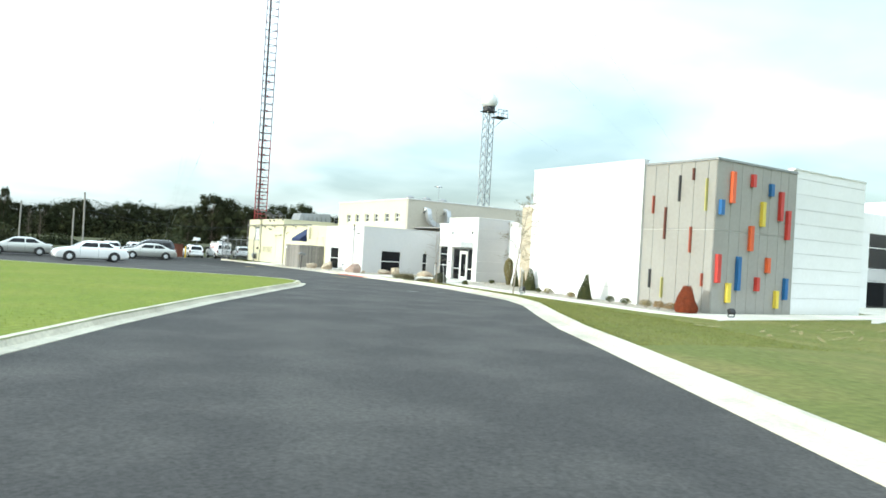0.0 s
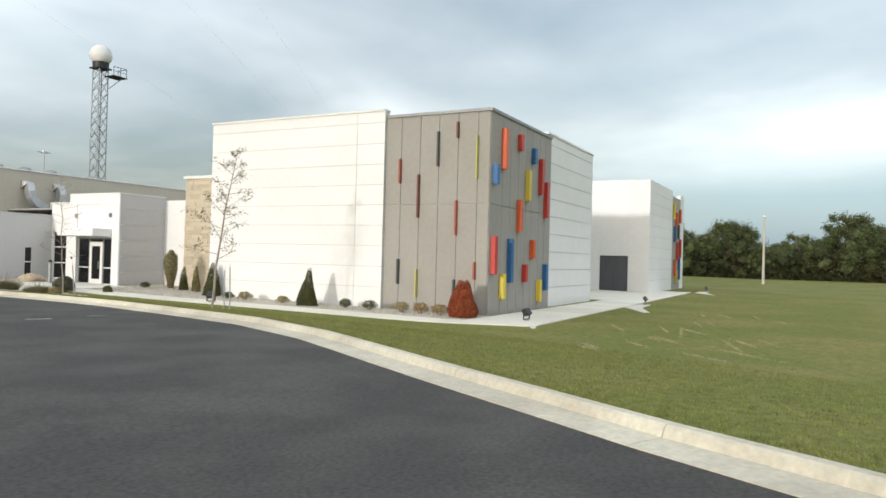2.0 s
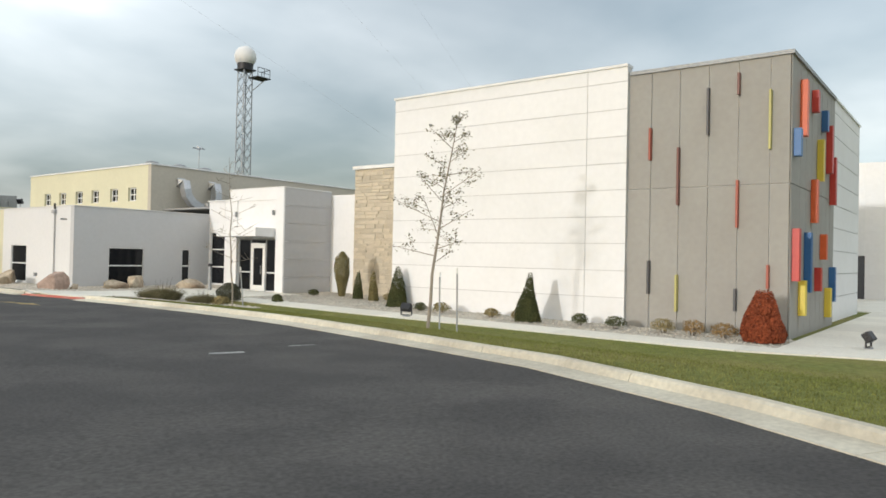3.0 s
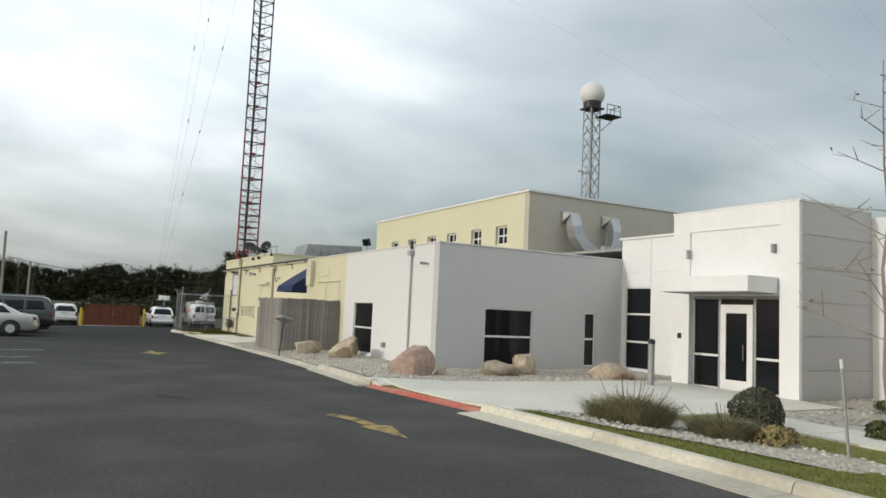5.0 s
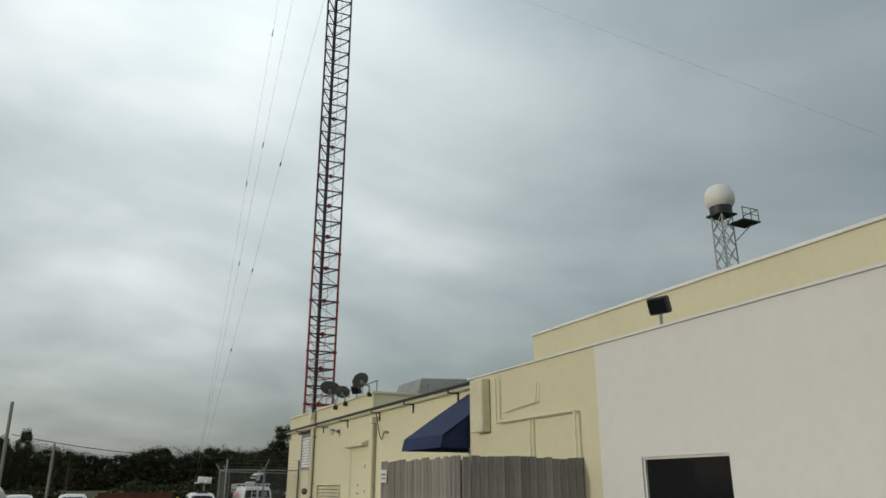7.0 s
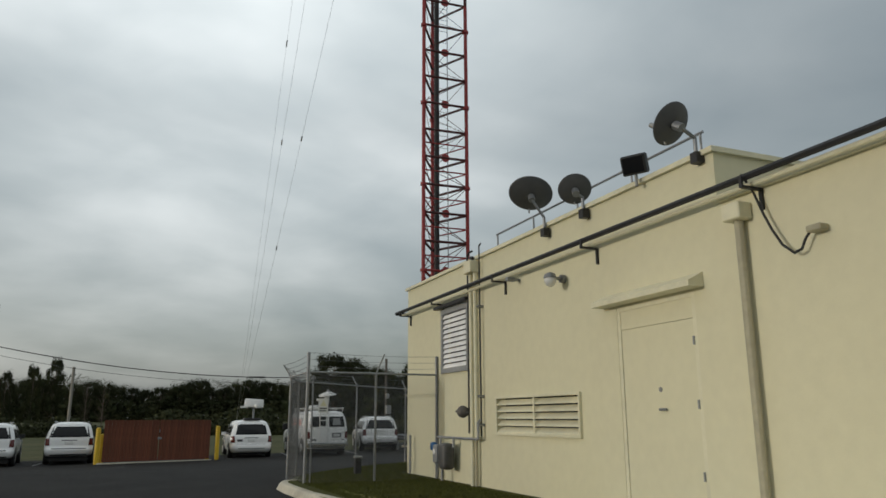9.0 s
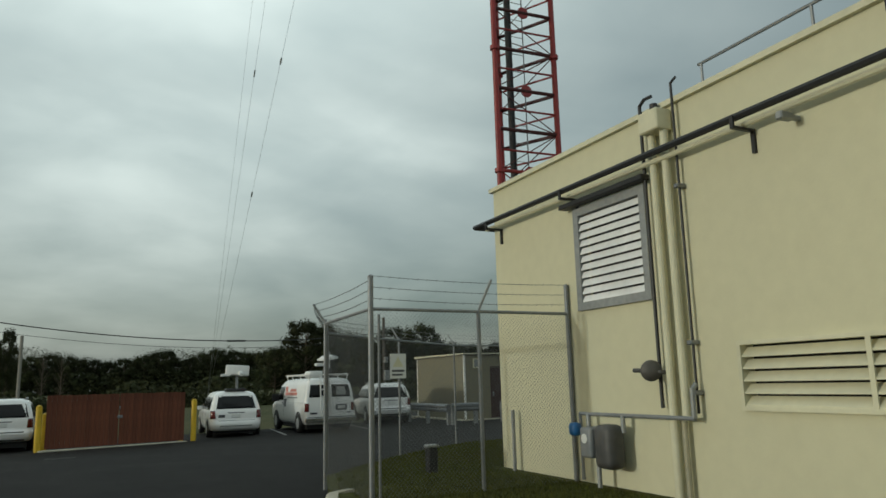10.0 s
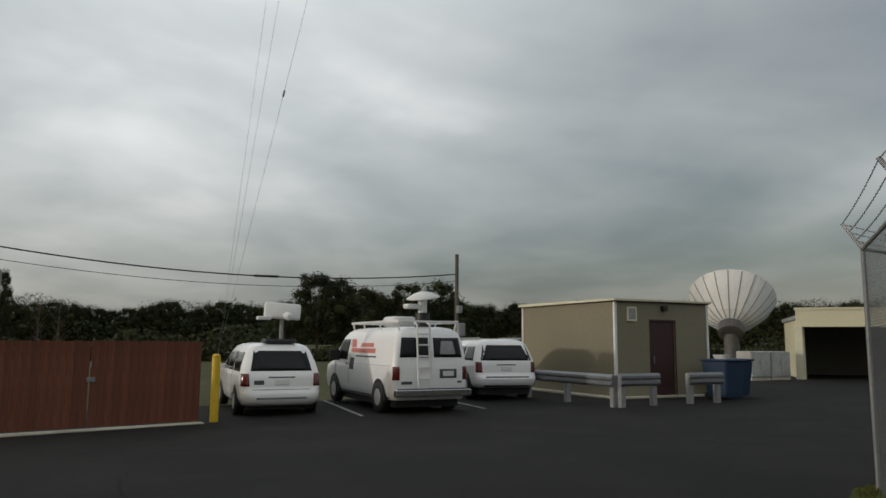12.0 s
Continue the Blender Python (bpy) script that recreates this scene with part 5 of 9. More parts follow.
def tuft(x, y, w, h, count, seed, label):
    """A loose shrub of thin upright twigs and blades that fan out from the root."""
    rng = random.Random(seed)
    t = thing("grassy_shrub", label, "shrub", (x, y, lawn_z(x, y)))
    bm = bmesh.new()
    for k in range(34):
        a = rng.uniform(0, 6.28)
        r = rng.uniform(0.1, 0.55) * w
        tube(bm, (0.3 * r * math.cos(a), 0.3 * r * math.sin(a), -0.04), (r * math.cos(a), r * math.sin(a), h * rng.uniform(0.5, 1.3)), 0.006, 4, 0.003)
    part("stem_cluster", bm, "bark", t)
    verts, faces = [], []
    for _ in range(count):
        a, q = rng.uniform(0, 6.28), math.sqrt(rng.random())
        bx, by = q * 0.38 * w * math.cos(a), q * 0.38 * w * math.sin(a)
        z0 = rng.uniform(0, 0.55) * h * (1 - 0.5 * q)
        ln = rng.uniform(0.2, 0.55) * h
        out = rng.uniform(0.5, 1.8) * ln
        s, wd = rng.uniform(-1.6, 1.6), rng.uniform(0.004, 0.011)
        ex, ey = bx + out * math.cos(a + s), by + out * math.sin(a + s)
        b = len(verts)
        verts += [(bx - wd * math.sin(a), by + wd * math.cos(a), z0), (bx + wd * math.sin(a), by - wd * math.cos(a), z0), (ex, ey, z0 + ln * 0.85)]
        faces.append((b, b + 1, b + 2))
    ob = new("foliage", leaf_mesh("foliage", (verts, faces), "shrub_green"))
    ob.parent = t
    return t


tuft(23.0, 39.75, 1.75, 0.60, 5200, 56, "loose grey-green twiggy shrub by the kerb")
tuft(24.0, 38.75, 1.4, 0.42, 3800, 57, "spreading grey-green twiggy shrub by the kerb")
shrub("low_shrub", 24.2, 38.0, 0.6, 0.25, "tan_leaf", "low yellow-green shrub in gravel", 58, "mound", 0.06, 500)
shrub("low_shrub", 26.6, 37.9, 0.4, 0.25, "conifer", "small dark green shrub beside the walk", 59, "mound", 0.06, 500)


def young_tree(x, y, h, lean, seed, leaves, label, girth=0.045):
    rng = random.Random(seed)
    t = thing("young_tree", label, "tree", (x, y, lawn_z(x, y)))
    bm = bmesh.new()
    pts = [Vector((lean[0] * (k / 8) ** 1.4 + rng.uniform(-0.03, 0.03), lean[1] * (k / 8) ** 1.4 + rng.uniform(-0.03, 0.03), h * k / 8)) for k in range(9)]
    for k in range(8):
        tube(bm, pts[k] - Vector((0, 0, 0.05 if k == 0 else 0)), pts[k + 1], girth * (1 - k / 9.5), 7, girth * (1 - (k + 1) / 9.5))
    part("trunk", bm, "young_bark", t)
    tips = []
    bm = bmesh.new()
    for k in range(22):
        f = 0.30 + 0.68 * k / 22
        a = k * 2.4 + rng.uniform(-0.4, 0.4)
        p = pts[int(f * 8)].lerp(pts[min(int(f * 8) + 1, 8)], f * 8 % 1)
        ln = (1.25 - f) * h * 0.27 * rng.uniform(0.6, 1.2)
        q = p + Vector((math.cos(a), math.sin(a), rng.uniform(0.15, 0.7))) * ln
        tube(bm, p, q, girth * 0.25, 5, girth * 0.1)
        tips.append((p, q))
        for _ in range(2):
            m = p.lerp(q, rng.uniform(0.4, 0.9))
            e = m + Vector((rng.gauss(0, 1), rng.gauss(0, 1), rng.uniform(0, 1))).normalized() * ln * 0.4
            tube(bm, m, e, 0.007, 4, 0.003)
            tips.append((m, e))
    part("branching", bm, "young_bark", t)

    def place(r):
        a, b = r.choice(tips)
        p = a.lerp(b, r.uniform(0.45, 1.05)) + Vector((r.gauss(0, 0.06), r.gauss(0, 0.06), r.gauss(0, 0.06)))
        return p, Vector((0, 0, 0.5))

    ob = new("foliage", leaf_mesh("foliage", leafy(leaves, place, 0.052, seed + 7, 0.5), "leaf_young"))
    ob.parent = t
    return t


young_tree(22.5, 27.65, 5.3, (0.62, -0.35), 61, 1500, "thin young street tree with sparse leaves and supporting stakes")
young_tree(22.9, 35.7, 4.6, (-0.35, -0.2), 62, 22, "thin nearly bare young tree on the lawn strip", 0.03)


def stake(x, y, h, tilt, label, material="galv_dull"):
    t = thing("tree_stake", label, "stake", (x, y, lawn_z(x, y)))
    a = Vector((tilt[0], tilt[1], 1)).normalized()
    part("post", tubes([((0, 0, -0.1), a * (h - 0.12), 0.022)], 6), material, t)
    part("cap", tubes([(a * (h - 0.12), a * h, 0.026)], 6), "sign_white", t, "white painted tip")
    return t


stake(24.4, 37.05, 1.35, (-0.10, 0.02), "thin steel stake with a white tip on the gravel")
stake(23.3, 27.9, 1.45, (0.03, 0.04), "thin steel tree stake on the lawn")
stake(22.1, 26.5, 1.45, (-0.03, 0.0), "thin steel tree stake beside the young tree")


def ground_flood(x, y, turn, label):
    t = thing("ground_floodlight", label, "floodlight", (x, y, lawn_z(x, y) + 0.02), turn)
    part("base", soft_box(-0.10, -0.08, -0.06, 0.10, 0.08, 0.05, 0.015), "galv_dull", t)
    part("bracket", boxes((-0.20, -0.02, 0.05, -0.17, 0.02, 0.32), (0.17, -0.02, 0.05, 0.20, 0.02, 0.32), (-0.17, -0.02, 0.05, 0.17, 0.02, 0.075)), "black_metal", t)
    b = soft_box(-0.165, -0.10, -0.12, 0.165, 0.08, 0.12, 0.02)
    bmesh.ops.rotate(b, verts=b.verts, matrix=Matrix.Rotation(radians(-35), 3, "X"), cent=(0, 0, 0))
    bmesh.ops.translate(b, verts=b.verts, vec=(0, 0, 0.29))
    h = part("housing", b, "black_metal", t)
    return t


for x, y, f in ((42.3, 18.1, 1.0), (65.0, 18.2, 1.0), (28.5, 18.55, 0.42)):
    spur = [(x + dx * f, y + dy * f) for dx, dy in ((-2.9, 0.35), (-0.7, 0.4), (0.5, 0.2), (0.3, -0.3), (-2.8, -0.5), (-5.9, -1.5), (-6.1, -1.25), (-4.1, -0.3))]
    fill("concrete_pad", spur, lambda px, py: lawn_z(px, py) + 0.016, "concrete", "thin pale concrete strip running out into the lawn", "pad", 1.0)
ground_flood(28.5, 19.15, -10, "black ground floodlight aimed at the coloured wall")
ground_flood(42.3, 18.05, 10, "black ground floodlight on the lawn edge")
ground_flood(65.0, 18.1, 0, "black ground floodlight near the east wing")
ground_flood(26.1, 31.3, -80, "black ground floodlight aimed at the white wall")

# painted marks on the asphalt
def mark(name, outline, material, label):
    bm = bmesh.new()
    bm.faces.new([bm.verts.new((x, y, lot_z(x, y) + 0.008)) for x, y in outline])
    bmesh.ops.recalc_face_normals(bm, faces=bm.faces[:])
    if bm.faces[:][0].normal.z < 0:
        bmesh.ops.reverse_faces(bm, faces=bm.faces[:])
    return tagged(link(name, bm, material), label, "road marking", kind="structure")


mark("road_arrow", [(18.10, 57.9), (18.10, 56.9), (17.75, 56.9), (18.2, 55.7), (18.65, 56.9), (18.3, 56.9), (18.3, 57.9)], "yellow_road", "faded yellow arrow on asphalt")
mark("road_arrow", [(18.55, 41.5), (18.70, 41.0), (18.74, 40.4), (18.62, 40.35), (18.84, 39.3), (19.08, 40.3), (18.94, 40.4), (18.90, 41.2), (18.72, 41.65)], "yellow_road", "faded yellow arrow on asphalt near the entrance")
for x in (26.3, 29.6, 15.6):
    mark("parking_line", [(x, 98.6), (x + 0.1, 98.6), (x + 0.55, 103.4), (x + 0.45, 103.4)], "white_line", "worn white parking line")
for x, y, n in ((14.1, 57.4, 0.9), (14.1, 53.9, 0.5), (14.4, 51.8, 0.35)):
    mark("parking_line", [(x - n, y - 0.2), (x + n, y - 0.1), (x + n, y + 0.12), (x - n, y + 0.02)], "white_road", "worn remnant of a white parking line")
for y in (62.6, 65.6, 70.8, 77.4):
    mark("parking_line", [(9.5, y), (15.6, y), (15.6, y + 0.1), (9.5, y + 0.1)], "white_road", "worn white parking line")
mark("road_arrow", [(15.6, 26.55), (16.1, 26.32), (16.2, 26.48), (15.7, 26.7)], "white_road", "worn remnant of a white road arrow")
mark("road_arrow", [(17.1, 26.45), (17.6, 26.3), (17.65, 26.42), (17.2, 26.55)], "white_road", "worn remnant of a white road arrow")


def crack(points, width, seed):
    """A tarred crack: a thin wandering strip."""
    rng = random.Random(seed)
    rows = []
    for (ax, ay), (bx, by) in zip(points, points[1:]):
        n = max(2, int(math.hypot(bx - ax, by - ay) / 0.25))
        rows += [(ax + (bx - ax) * k / n + rng.uniform(-0.05, 0.05), ay + (by - ay) * k / n + rng.uniform(-0.05, 0.05)) for k in range(n)]
    left = [(x - width * rng.uniform(0.2, 0.6), y) for x, y in rows]
    right = [(x + width * rng.uniform(0.2, 0.6), y + 0.01) for x, y in rows]
    bm = bmesh.new()
    va = [bm.verts.new((x, y, lot_z(x, y) + 0.007)) for x, y in left]
    vb = [bm.verts.new((x, y, lot_z(x, y) + 0.007)) for x, y in right]
    for i in range(len(va) - 1):
        bm.faces.new((va[i], vb[i], vb[i + 1], va[i + 1]))
    return tagged(link("crack_seal", bm, "tar"), "thin dark tarred crack in the asphalt", "crack", kind="structure")


crack([(21.3, 96.6), (21.35, 94.2), (20.9, 91.3), (21.0, 88.5)], 0.012, 3)
crack([(16.6, 44.4), (16.9, 43.9), (17.25, 43.6)], 0.07, 4)
mark("gate_line", [(18.5, 93.6), (19.3, 93.7), (19.3, 93.8), (18.5, 93.7)], "white_line", "short worn white line on asphalt")


# ---- fittings on the buildings ----
# transmitter block door, louvres, pipes
door = thing("door", "cream painted wide steel service door", "")
door.parent = trans
part("door_frame", boxes((TX + 0.006, 70.281, -0.05, TX + 0.16, 70.35, 2.929), (TX + 0.006, 71.85, -0.05, TX + 0.16, 71.919, 2.929), (TX + 0.006, 70.35, 2.86, TX + 0.16, 71.85, 2.929)), "cream_trim", door)
part("transom_panel", boxes((TX + 0.014, 70.352, 2.592, TX + 0.10, 71.848, 2.858)), "cream", door)
part("leaf", boxes((TX + 0.016, 70.354, 0.02, TX + 0.10, 71.844, 2.586)), "cream", door)
for z in (0.60, 1.46, 2.25):
    part("hinge", boxes((TX - 0.010, 70.338, z, TX + 0.012, 70.364, z + 0.11)), "galv_dull", door)
part("door_handle", bent([(TX + 0.045, 71.06, 1.46), (TX - 0.03, 71.06, 1.46), (TX - 0.03, 70.93, 1.46)], 0.018, 6), "galv", door)
part("lock", tubes([((TX + 0.045, 71.07, 1.72), (TX + 0.01, 71.07, 1.72), 0.035)], 10), "galv", door)
bm = bmesh.new()
prof = [(TX - 0.001, 3.14), (TX - 0.24, 3.02), (TX - 0.24, 2.95), (TX - 0.001, 2.95)]
ends = [[bm.verts.new((x, y, z)) for x, z in prof] for y in (70.10, 72.22)]
for i in range(4):
    bm.faces.new((ends[0][i], ends[0][(i + 1) % 4], ends[1][(i + 1) % 4], ends[1][i]))
bm.faces.new(ends[0][::-1])
bm.faces.new(ends[1])
bmesh.ops.recalc_face_normals(bm, faces=bm.faces[:])
part("door_hood", bm, "cream_trim", trans, "sloped cream drip hood")


def louvre(parent, u0, u1, z0, z1, slats, slat_mat, frame_mat, fw, label, mullion=True, deep=0.095):
    lv = thing("louvre", label, "")
    lv.parent = parent
    part("frame", boxes((TX - 0.05, u0 - fw, z0 - fw, TX + 0.10, u0, z1 + fw), (TX - 0.05, u1, z0 - fw, TX + 0.10, u1 + fw, z1 + fw), (TX - 0.05, u0, z0 - fw, TX + 0.10, u1, z0), (TX - 0.05, u0, z1, TX + 0.10, u1, z1 + fw)), frame_mat, lv)
    part("backing", boxes((TX + 0.16, u0 - 0.02, z0 - 0.02, TX + 0.18, u1 + 0.02, z1 + 0.02)), "black_metal", lv)
    step = (z1 - z0) / slats
    for k in range(slats):
        z = z0 + step * (k + 0.12)
        bm = bmesh.new()
        v = [bm.verts.new(p) for p in ((TX - 0.035, u0, z), (TX - 0.035, u1, z), (TX - 0.035 + deep, u1, z + step * 0.70), (TX - 0.035 + deep, u0, z + step * 0.70), (TX - 0.035, u0, z - 0.015), (TX - 0.035, u1, z - 0.015), (TX - 0.035 + deep, u1, z + step * 0.70 - 0.015), (TX - 0.035 + deep, u0, z + step * 0.70 - 0.015))]
        for f in ((3, 2, 1, 0), (4, 5, 6, 7), (0, 1, 5, 4), (1, 2, 6, 5), (2, 3, 7, 6), (3, 0, 4, 7)):
            bm.faces.new([v[i] for i in f])
        bmesh.ops.recalc_face_normals(bm, faces=bm.faces[:])
        part("slat", bm, slat_mat, lv)
    if mullion:
        m = (u0 + u1) / 2
        part("mullion", boxes((TX - 0.045, m - 0.025, z0, TX - 0.036, m + 0.025, z1)), slat_mat, lv)
    return lv


louvre(trans, 72.98, 75.77, 1.09, 1.71, 5, "cream_trim", "cream_trim", 0.045, "low cream louvred wall vent")
louvre(trans, 77.14, 78.42, 2.44, 3.66, 11, "louvre_alu", "galv_dull", 0.11, "bright aluminium louvre in a grey metal frame", False, 0.035)
part("hood", soft_box(TX - 0.17, 76.92, 3.79, TX - 0.03, 78.7, 3.86, 0.01), "black_metal", trans, "dark drip bar over the louvre")
run = part("cable_pipe", bent([(25.48, 62.0, 4.03), (25.48, 81.15, 4.03), (25.9, 81.15, 4.03)], 0.044, 8), "black_metal", trans, "long black service pipe on brackets")
part("conduit", tubes([((25.57, 62.0, 3.955), (25.57, 80.9, 3.955), 0.034)], 8), "cream_trim", trans, "cream conduit under the pipe")
for y in (63.4, 66.3, 69.05, 72.3, 75.35, 78.45, 80.6):
    part("bracket", boxes((TX - 0.035, y - 0.022, 3.66, TX - 0.001, y + 0.022, 3.915), (25.38, y - 0.022, 3.885, TX - 0.036, y + 0.022, 3.915), (25.38, y - 0.022, 3.916, 25.405, y + 0.022, 4.02)), "black_metal", trans)
part("downpipe", tubes([((25.62, 69.36, 0.0), (25.62, 69.36, 3.60), 0.055)], 10), "wall_pipe", trans, "dull buff downpipe")
part("rain_head", soft_box(25.49, 69.22, 3.60, TX - 0.001, 69.50, 3.80, 0.015), "cream_trim", trans)
part("cable_loop", bent([(25.58, 69.22, 4.12), (25.58, 69.08, 3.9), (25.60, 68.98, 3.6), (25.60, 68.88, 3.38), (25.60, 68.76, 3.18), (25.60, 68.62, 3.06), (25.60, 68.52, 3.08), (25.60, 68.46, 3.18), (25.62, 68.40, 3.26)], 0.015, 6), "black", trans, "drooping black cable")
part("cable_box", soft_box(25.56, 68.24, 3.23, TX - 0.001, 68.42, 3.30, 0.012), "wall_pipe", trans)
part("riser_pipe", bent([(25.62, 76.95, 1.05), (25.62, 76.95, 4.74), (25.62, 76.86, 4.80), (25.63, 76.74, 4.80)], 0.022, 8), "black_metal", trans, "thin dark steel conduit bent over the parapet")
part("riser_pipe", tubes([((25.61, 76.77, 0.0), (25.61, 76.77, 4.30), 0.05)], 12), "cream_trim", trans, "cream painted riser pipe")
part("riser_pipe", tubes([((25.61, 76.56, 0.92), (25.61, 76.56, 4.30), 0.05)], 12), "cream_trim", trans, "cream painted riser pipe")
part("riser_pipe", tubes([((25.62, 76.62, 0.0), (25.62, 76.62, 0.92), 0.035)], 10), "wall_pipe", trans, "buff steel pipe to the ground")
part("riser_pipe", bent([(25.63, 76.40, 1.0), (25.63, 76.40, 4.84), (25.63, 76.31, 4.88)], 0.016, 8), "black_metal", trans, "thin dark conduit")
part("riser_pipe", bent([(25.62, 76.40, 1.32), (25.56, 76.40, 1.26), (25.56, 76.40, 0.95)], 0.03, 8), "galv_dull", trans, "grey pipe elbow")
for z in (1.2, 1.75, 3.55):
    part("pipe_clamp", soft_box(25.57, 76.36, z, TX - 0.001, 76.44, z + 0.05, 0.01), "galv", trans)
part("junction_box", soft_box(25.46, 76.50, 4.30, TX - 0.001, 76.83, 4.56, 0.015), "cream_trim", trans)
part("junction_hub", tubes([((25.58, 76.66, 4.56), (25.58, 76.66, 4.66), 0.05)], 10), "black_metal", trans)
part("riser_base", bent([(25.55, 76.38, 0.95), (25.55, 78.48, 0.95), (25.55, 78.48, 0.1)], 0.024, 8), "meter_grey", trans, "low dark grey gas pipe")
for y in (77.6, 78.3):
    part("riser_base", tubes([((25.55, y, 0.74), (25.55, y, 0.95), 0.03)], 8), "galv_dull", trans)
meter = thing("gas_meter", "grey gas meter on low pipes beside the cream wall", "gas meter", (25.47, 77.93, 0.0))
part("body", soft_box(-0.15, -0.33, 0.30, 0.13, 0.02, 0.84, 0.09, 3), "meter_dark", meter, "dark grey rounded meter body", True)
part("index_head", soft_box(-0.17, 0.021, 0.42, 0.11, 0.25, 0.80, 0.04, 3), "meter_grey", meter, "pale grey counter head", True)
part("dial", tubes([((-0.18, 0.14, 0.66), (-0.165, 0.14, 0.66), 0.06)], 16), "sign_white", meter)
part("regulator", lathe([(0.02, -0.06), (0.11, -0.05), (0.125, 0.0), (0.11, 0.05), (0.05, 0.06), (0.05, 0.12), (0.02, 0.13)], 18, (0.5, 0.8, 0.1), (0.0, -1.0, 1.48)), "meter_dark", meter, "round dark regulator", True)
part("riser", bent([(0.14, -1.10, 1.46), (0.06, -1.10, 1.46), (0.02, -1.0, 1.48), (-0.02, -0.72, 1.49)], 0.026, 8), "meter_dark", meter)
part("leg", tubes([((0, 0.1, 0.05), (0, 0.1, 0.43), 0.03)], 8), "galv_dull", meter)
bag = part("rag", soft_box(-0.08, 0.48, 0.66, 0.06, 0.64, 0.84, 0.05, 2), "fin_u", meter, "blue rag on the pipe", True)


def jar_lamp(x, y, z, label):
    t = thing("wall_lamp", label, "wall lamp", (x, y, z))
    part("base", tubes([((0.28, 0, 0), (0.20, 0, 0), 0.07)], 12), "galv", t)
    part("arm", tubes([((0.20, 0, 0), (0.08, 0, 0), 0.03)], 8), "galv", t)
    part("hood", lathe([(0.03, 0.09), (0.09, 0.06), (0.11, 0.0)], 16), "galv", t)
    part("globe", lathe([(0.095, -0.002), (0.10, -0.06), (0.07, -0.12), (0.02, -0.15)], 16), "lamp_clear", t, "frosted jar globe", True)
    return t


jar_lamp(25.42, 73.28, 3.60, "grey jar lamp on the cream wall")


def camera_box(x, y, z, label):
    t = thing("security_camera", label, "camera", (x, y, z))
    part("mount", tubes([((0.12, 0, 0), (0.02, 0, 0), 0.03)], 8), "galv_dull", t)
    part("body", soft_box(-0.16, -0.04, -0.04, 0.02, 0.04, 0.04, 0.012), "galv_dull", t)
    return t


camera_box(25.58, 74.82, 3.85, "small grey security camera on the cream wall")
camera_box(24.50, 49.85, 3.24, "small pale security camera on the office wall")


def sat_dish(foot, centre, r, aim, material, label, squash=1.0):
    """A small satellite dish: pole from the parapet, reflector, arm and feed."""
    t = thing("satellite_dish", label, "satellite dish", foot, 0, "roof dishes")
    c = Vector(centre) - Vector(foot)
    n = Vector(aim).normalized()
    q = Vector((0, 0, 1)).rotation_difference(n).to_matrix()
    prof = [(0.02, 0.0), (r * 0.35, r * 0.025), (r * 0.7, r * 0.10), (r * 0.95, r * 0.19), (r, r * 0.215), (r, r * 0.235), (r * 0.95, r * 0.21), (r * 0.7, r * 0.125), (r * 0.35, r * 0.05), (0.02, 0.025)]
    bm = lathe(prof, 32)
    for v in bm.verts:
        v.co = q @ Vector((v.co.x, v.co.y * squash, v.co.z)) + c
    part("reflector", bm, material, t, "", True)
    part("pole", bent([(0, 0, -0.22), (0, 0, 0.1), c - n * 0.12], 0.025, 8), "galv", t)
    part("clamp", tubes([(c - n * 0.14, c - n * 0.01, 0.06)], 10), "galv", t)
    best = min((q @ Vector((math.cos(a / 10), math.sin(a / 10), 0)) for a in range(63)), key=lambda v: v.z)
    e = c + n * r * 1.1 + best * r * 0.35
    part("arm", tubes([(c + best * r * 0.9, e, 0.014)], 6), "galv_dull", t)
    part("feed", tubes([(e - n * 0.09, e + n * 0.06, 0.035)], 8), "galv_dull", t, "small feed horn")
    part("foot_plate", boxes((-0.05, -0.06, -0.24, 0.08, 0.06, -0.10)), "black_metal", t)
    return t


sat_dish((25.60, 73.70, 4.66), (25.42, 73.81, 5.16), 0.40, (0.26, 0.60, 0.76), "dish_grey", "dark grey oval satellite dish on the cream parapet", 0.86)
sat_dish((25.60, 72.50, 4.68), (25.52, 72.58, 4.91), 0.27, (0.33, 0.66, 0.66), "dish_grey", "small dark grey satellite dish on the cream parapet")
sat_dish((25.62, 69.95, 4.75), (25.34, 69.99, 5.0), 0.29, (-0.15, 0.80, 0.56), "dish_grey", "black satellite dish at the parapet's corner")


def floodlight(x, y, z, turn, label, s=1.0):
    t = thing("floodlight", label, "floodlight", (x, y, z), turn)
    bm = soft_box(-0.24 * s, -0.10 * s, -0.19 * s, 0.24 * s, 0.10 * s, 0.19 * s, 0.03 * s)
    bmesh.ops.rotate(bm, verts=bm.verts, matrix=Matrix.Rotation(radians(20), 3, "X"))
    part("housing", bm, "black_metal", t)
    bm = boxes((-0.20 * s, -0.112 * s, -0.15 * s, 0.20 * s, -0.102 * s, 0.15 * s))
    bmesh.ops.rotate(bm, verts=bm.verts, matrix=Matrix.Rotation(radians(20), 3, "X"))
    part("lens", bm, "dark_glass", t)
    part("stem", tubes([((0, 0.02, -0.42 * s), (0, 0.02, -0.12 * s), 0.025)], 8), "galv_dull", t)
    return t


floodlight(25.55, 71.09, 4.86, -60, "black floodlight on the roof edge", 0.75)
floodlight(24.75, 54.85, 4.2, -70, "black floodlight on the office roof edge", 0.66)

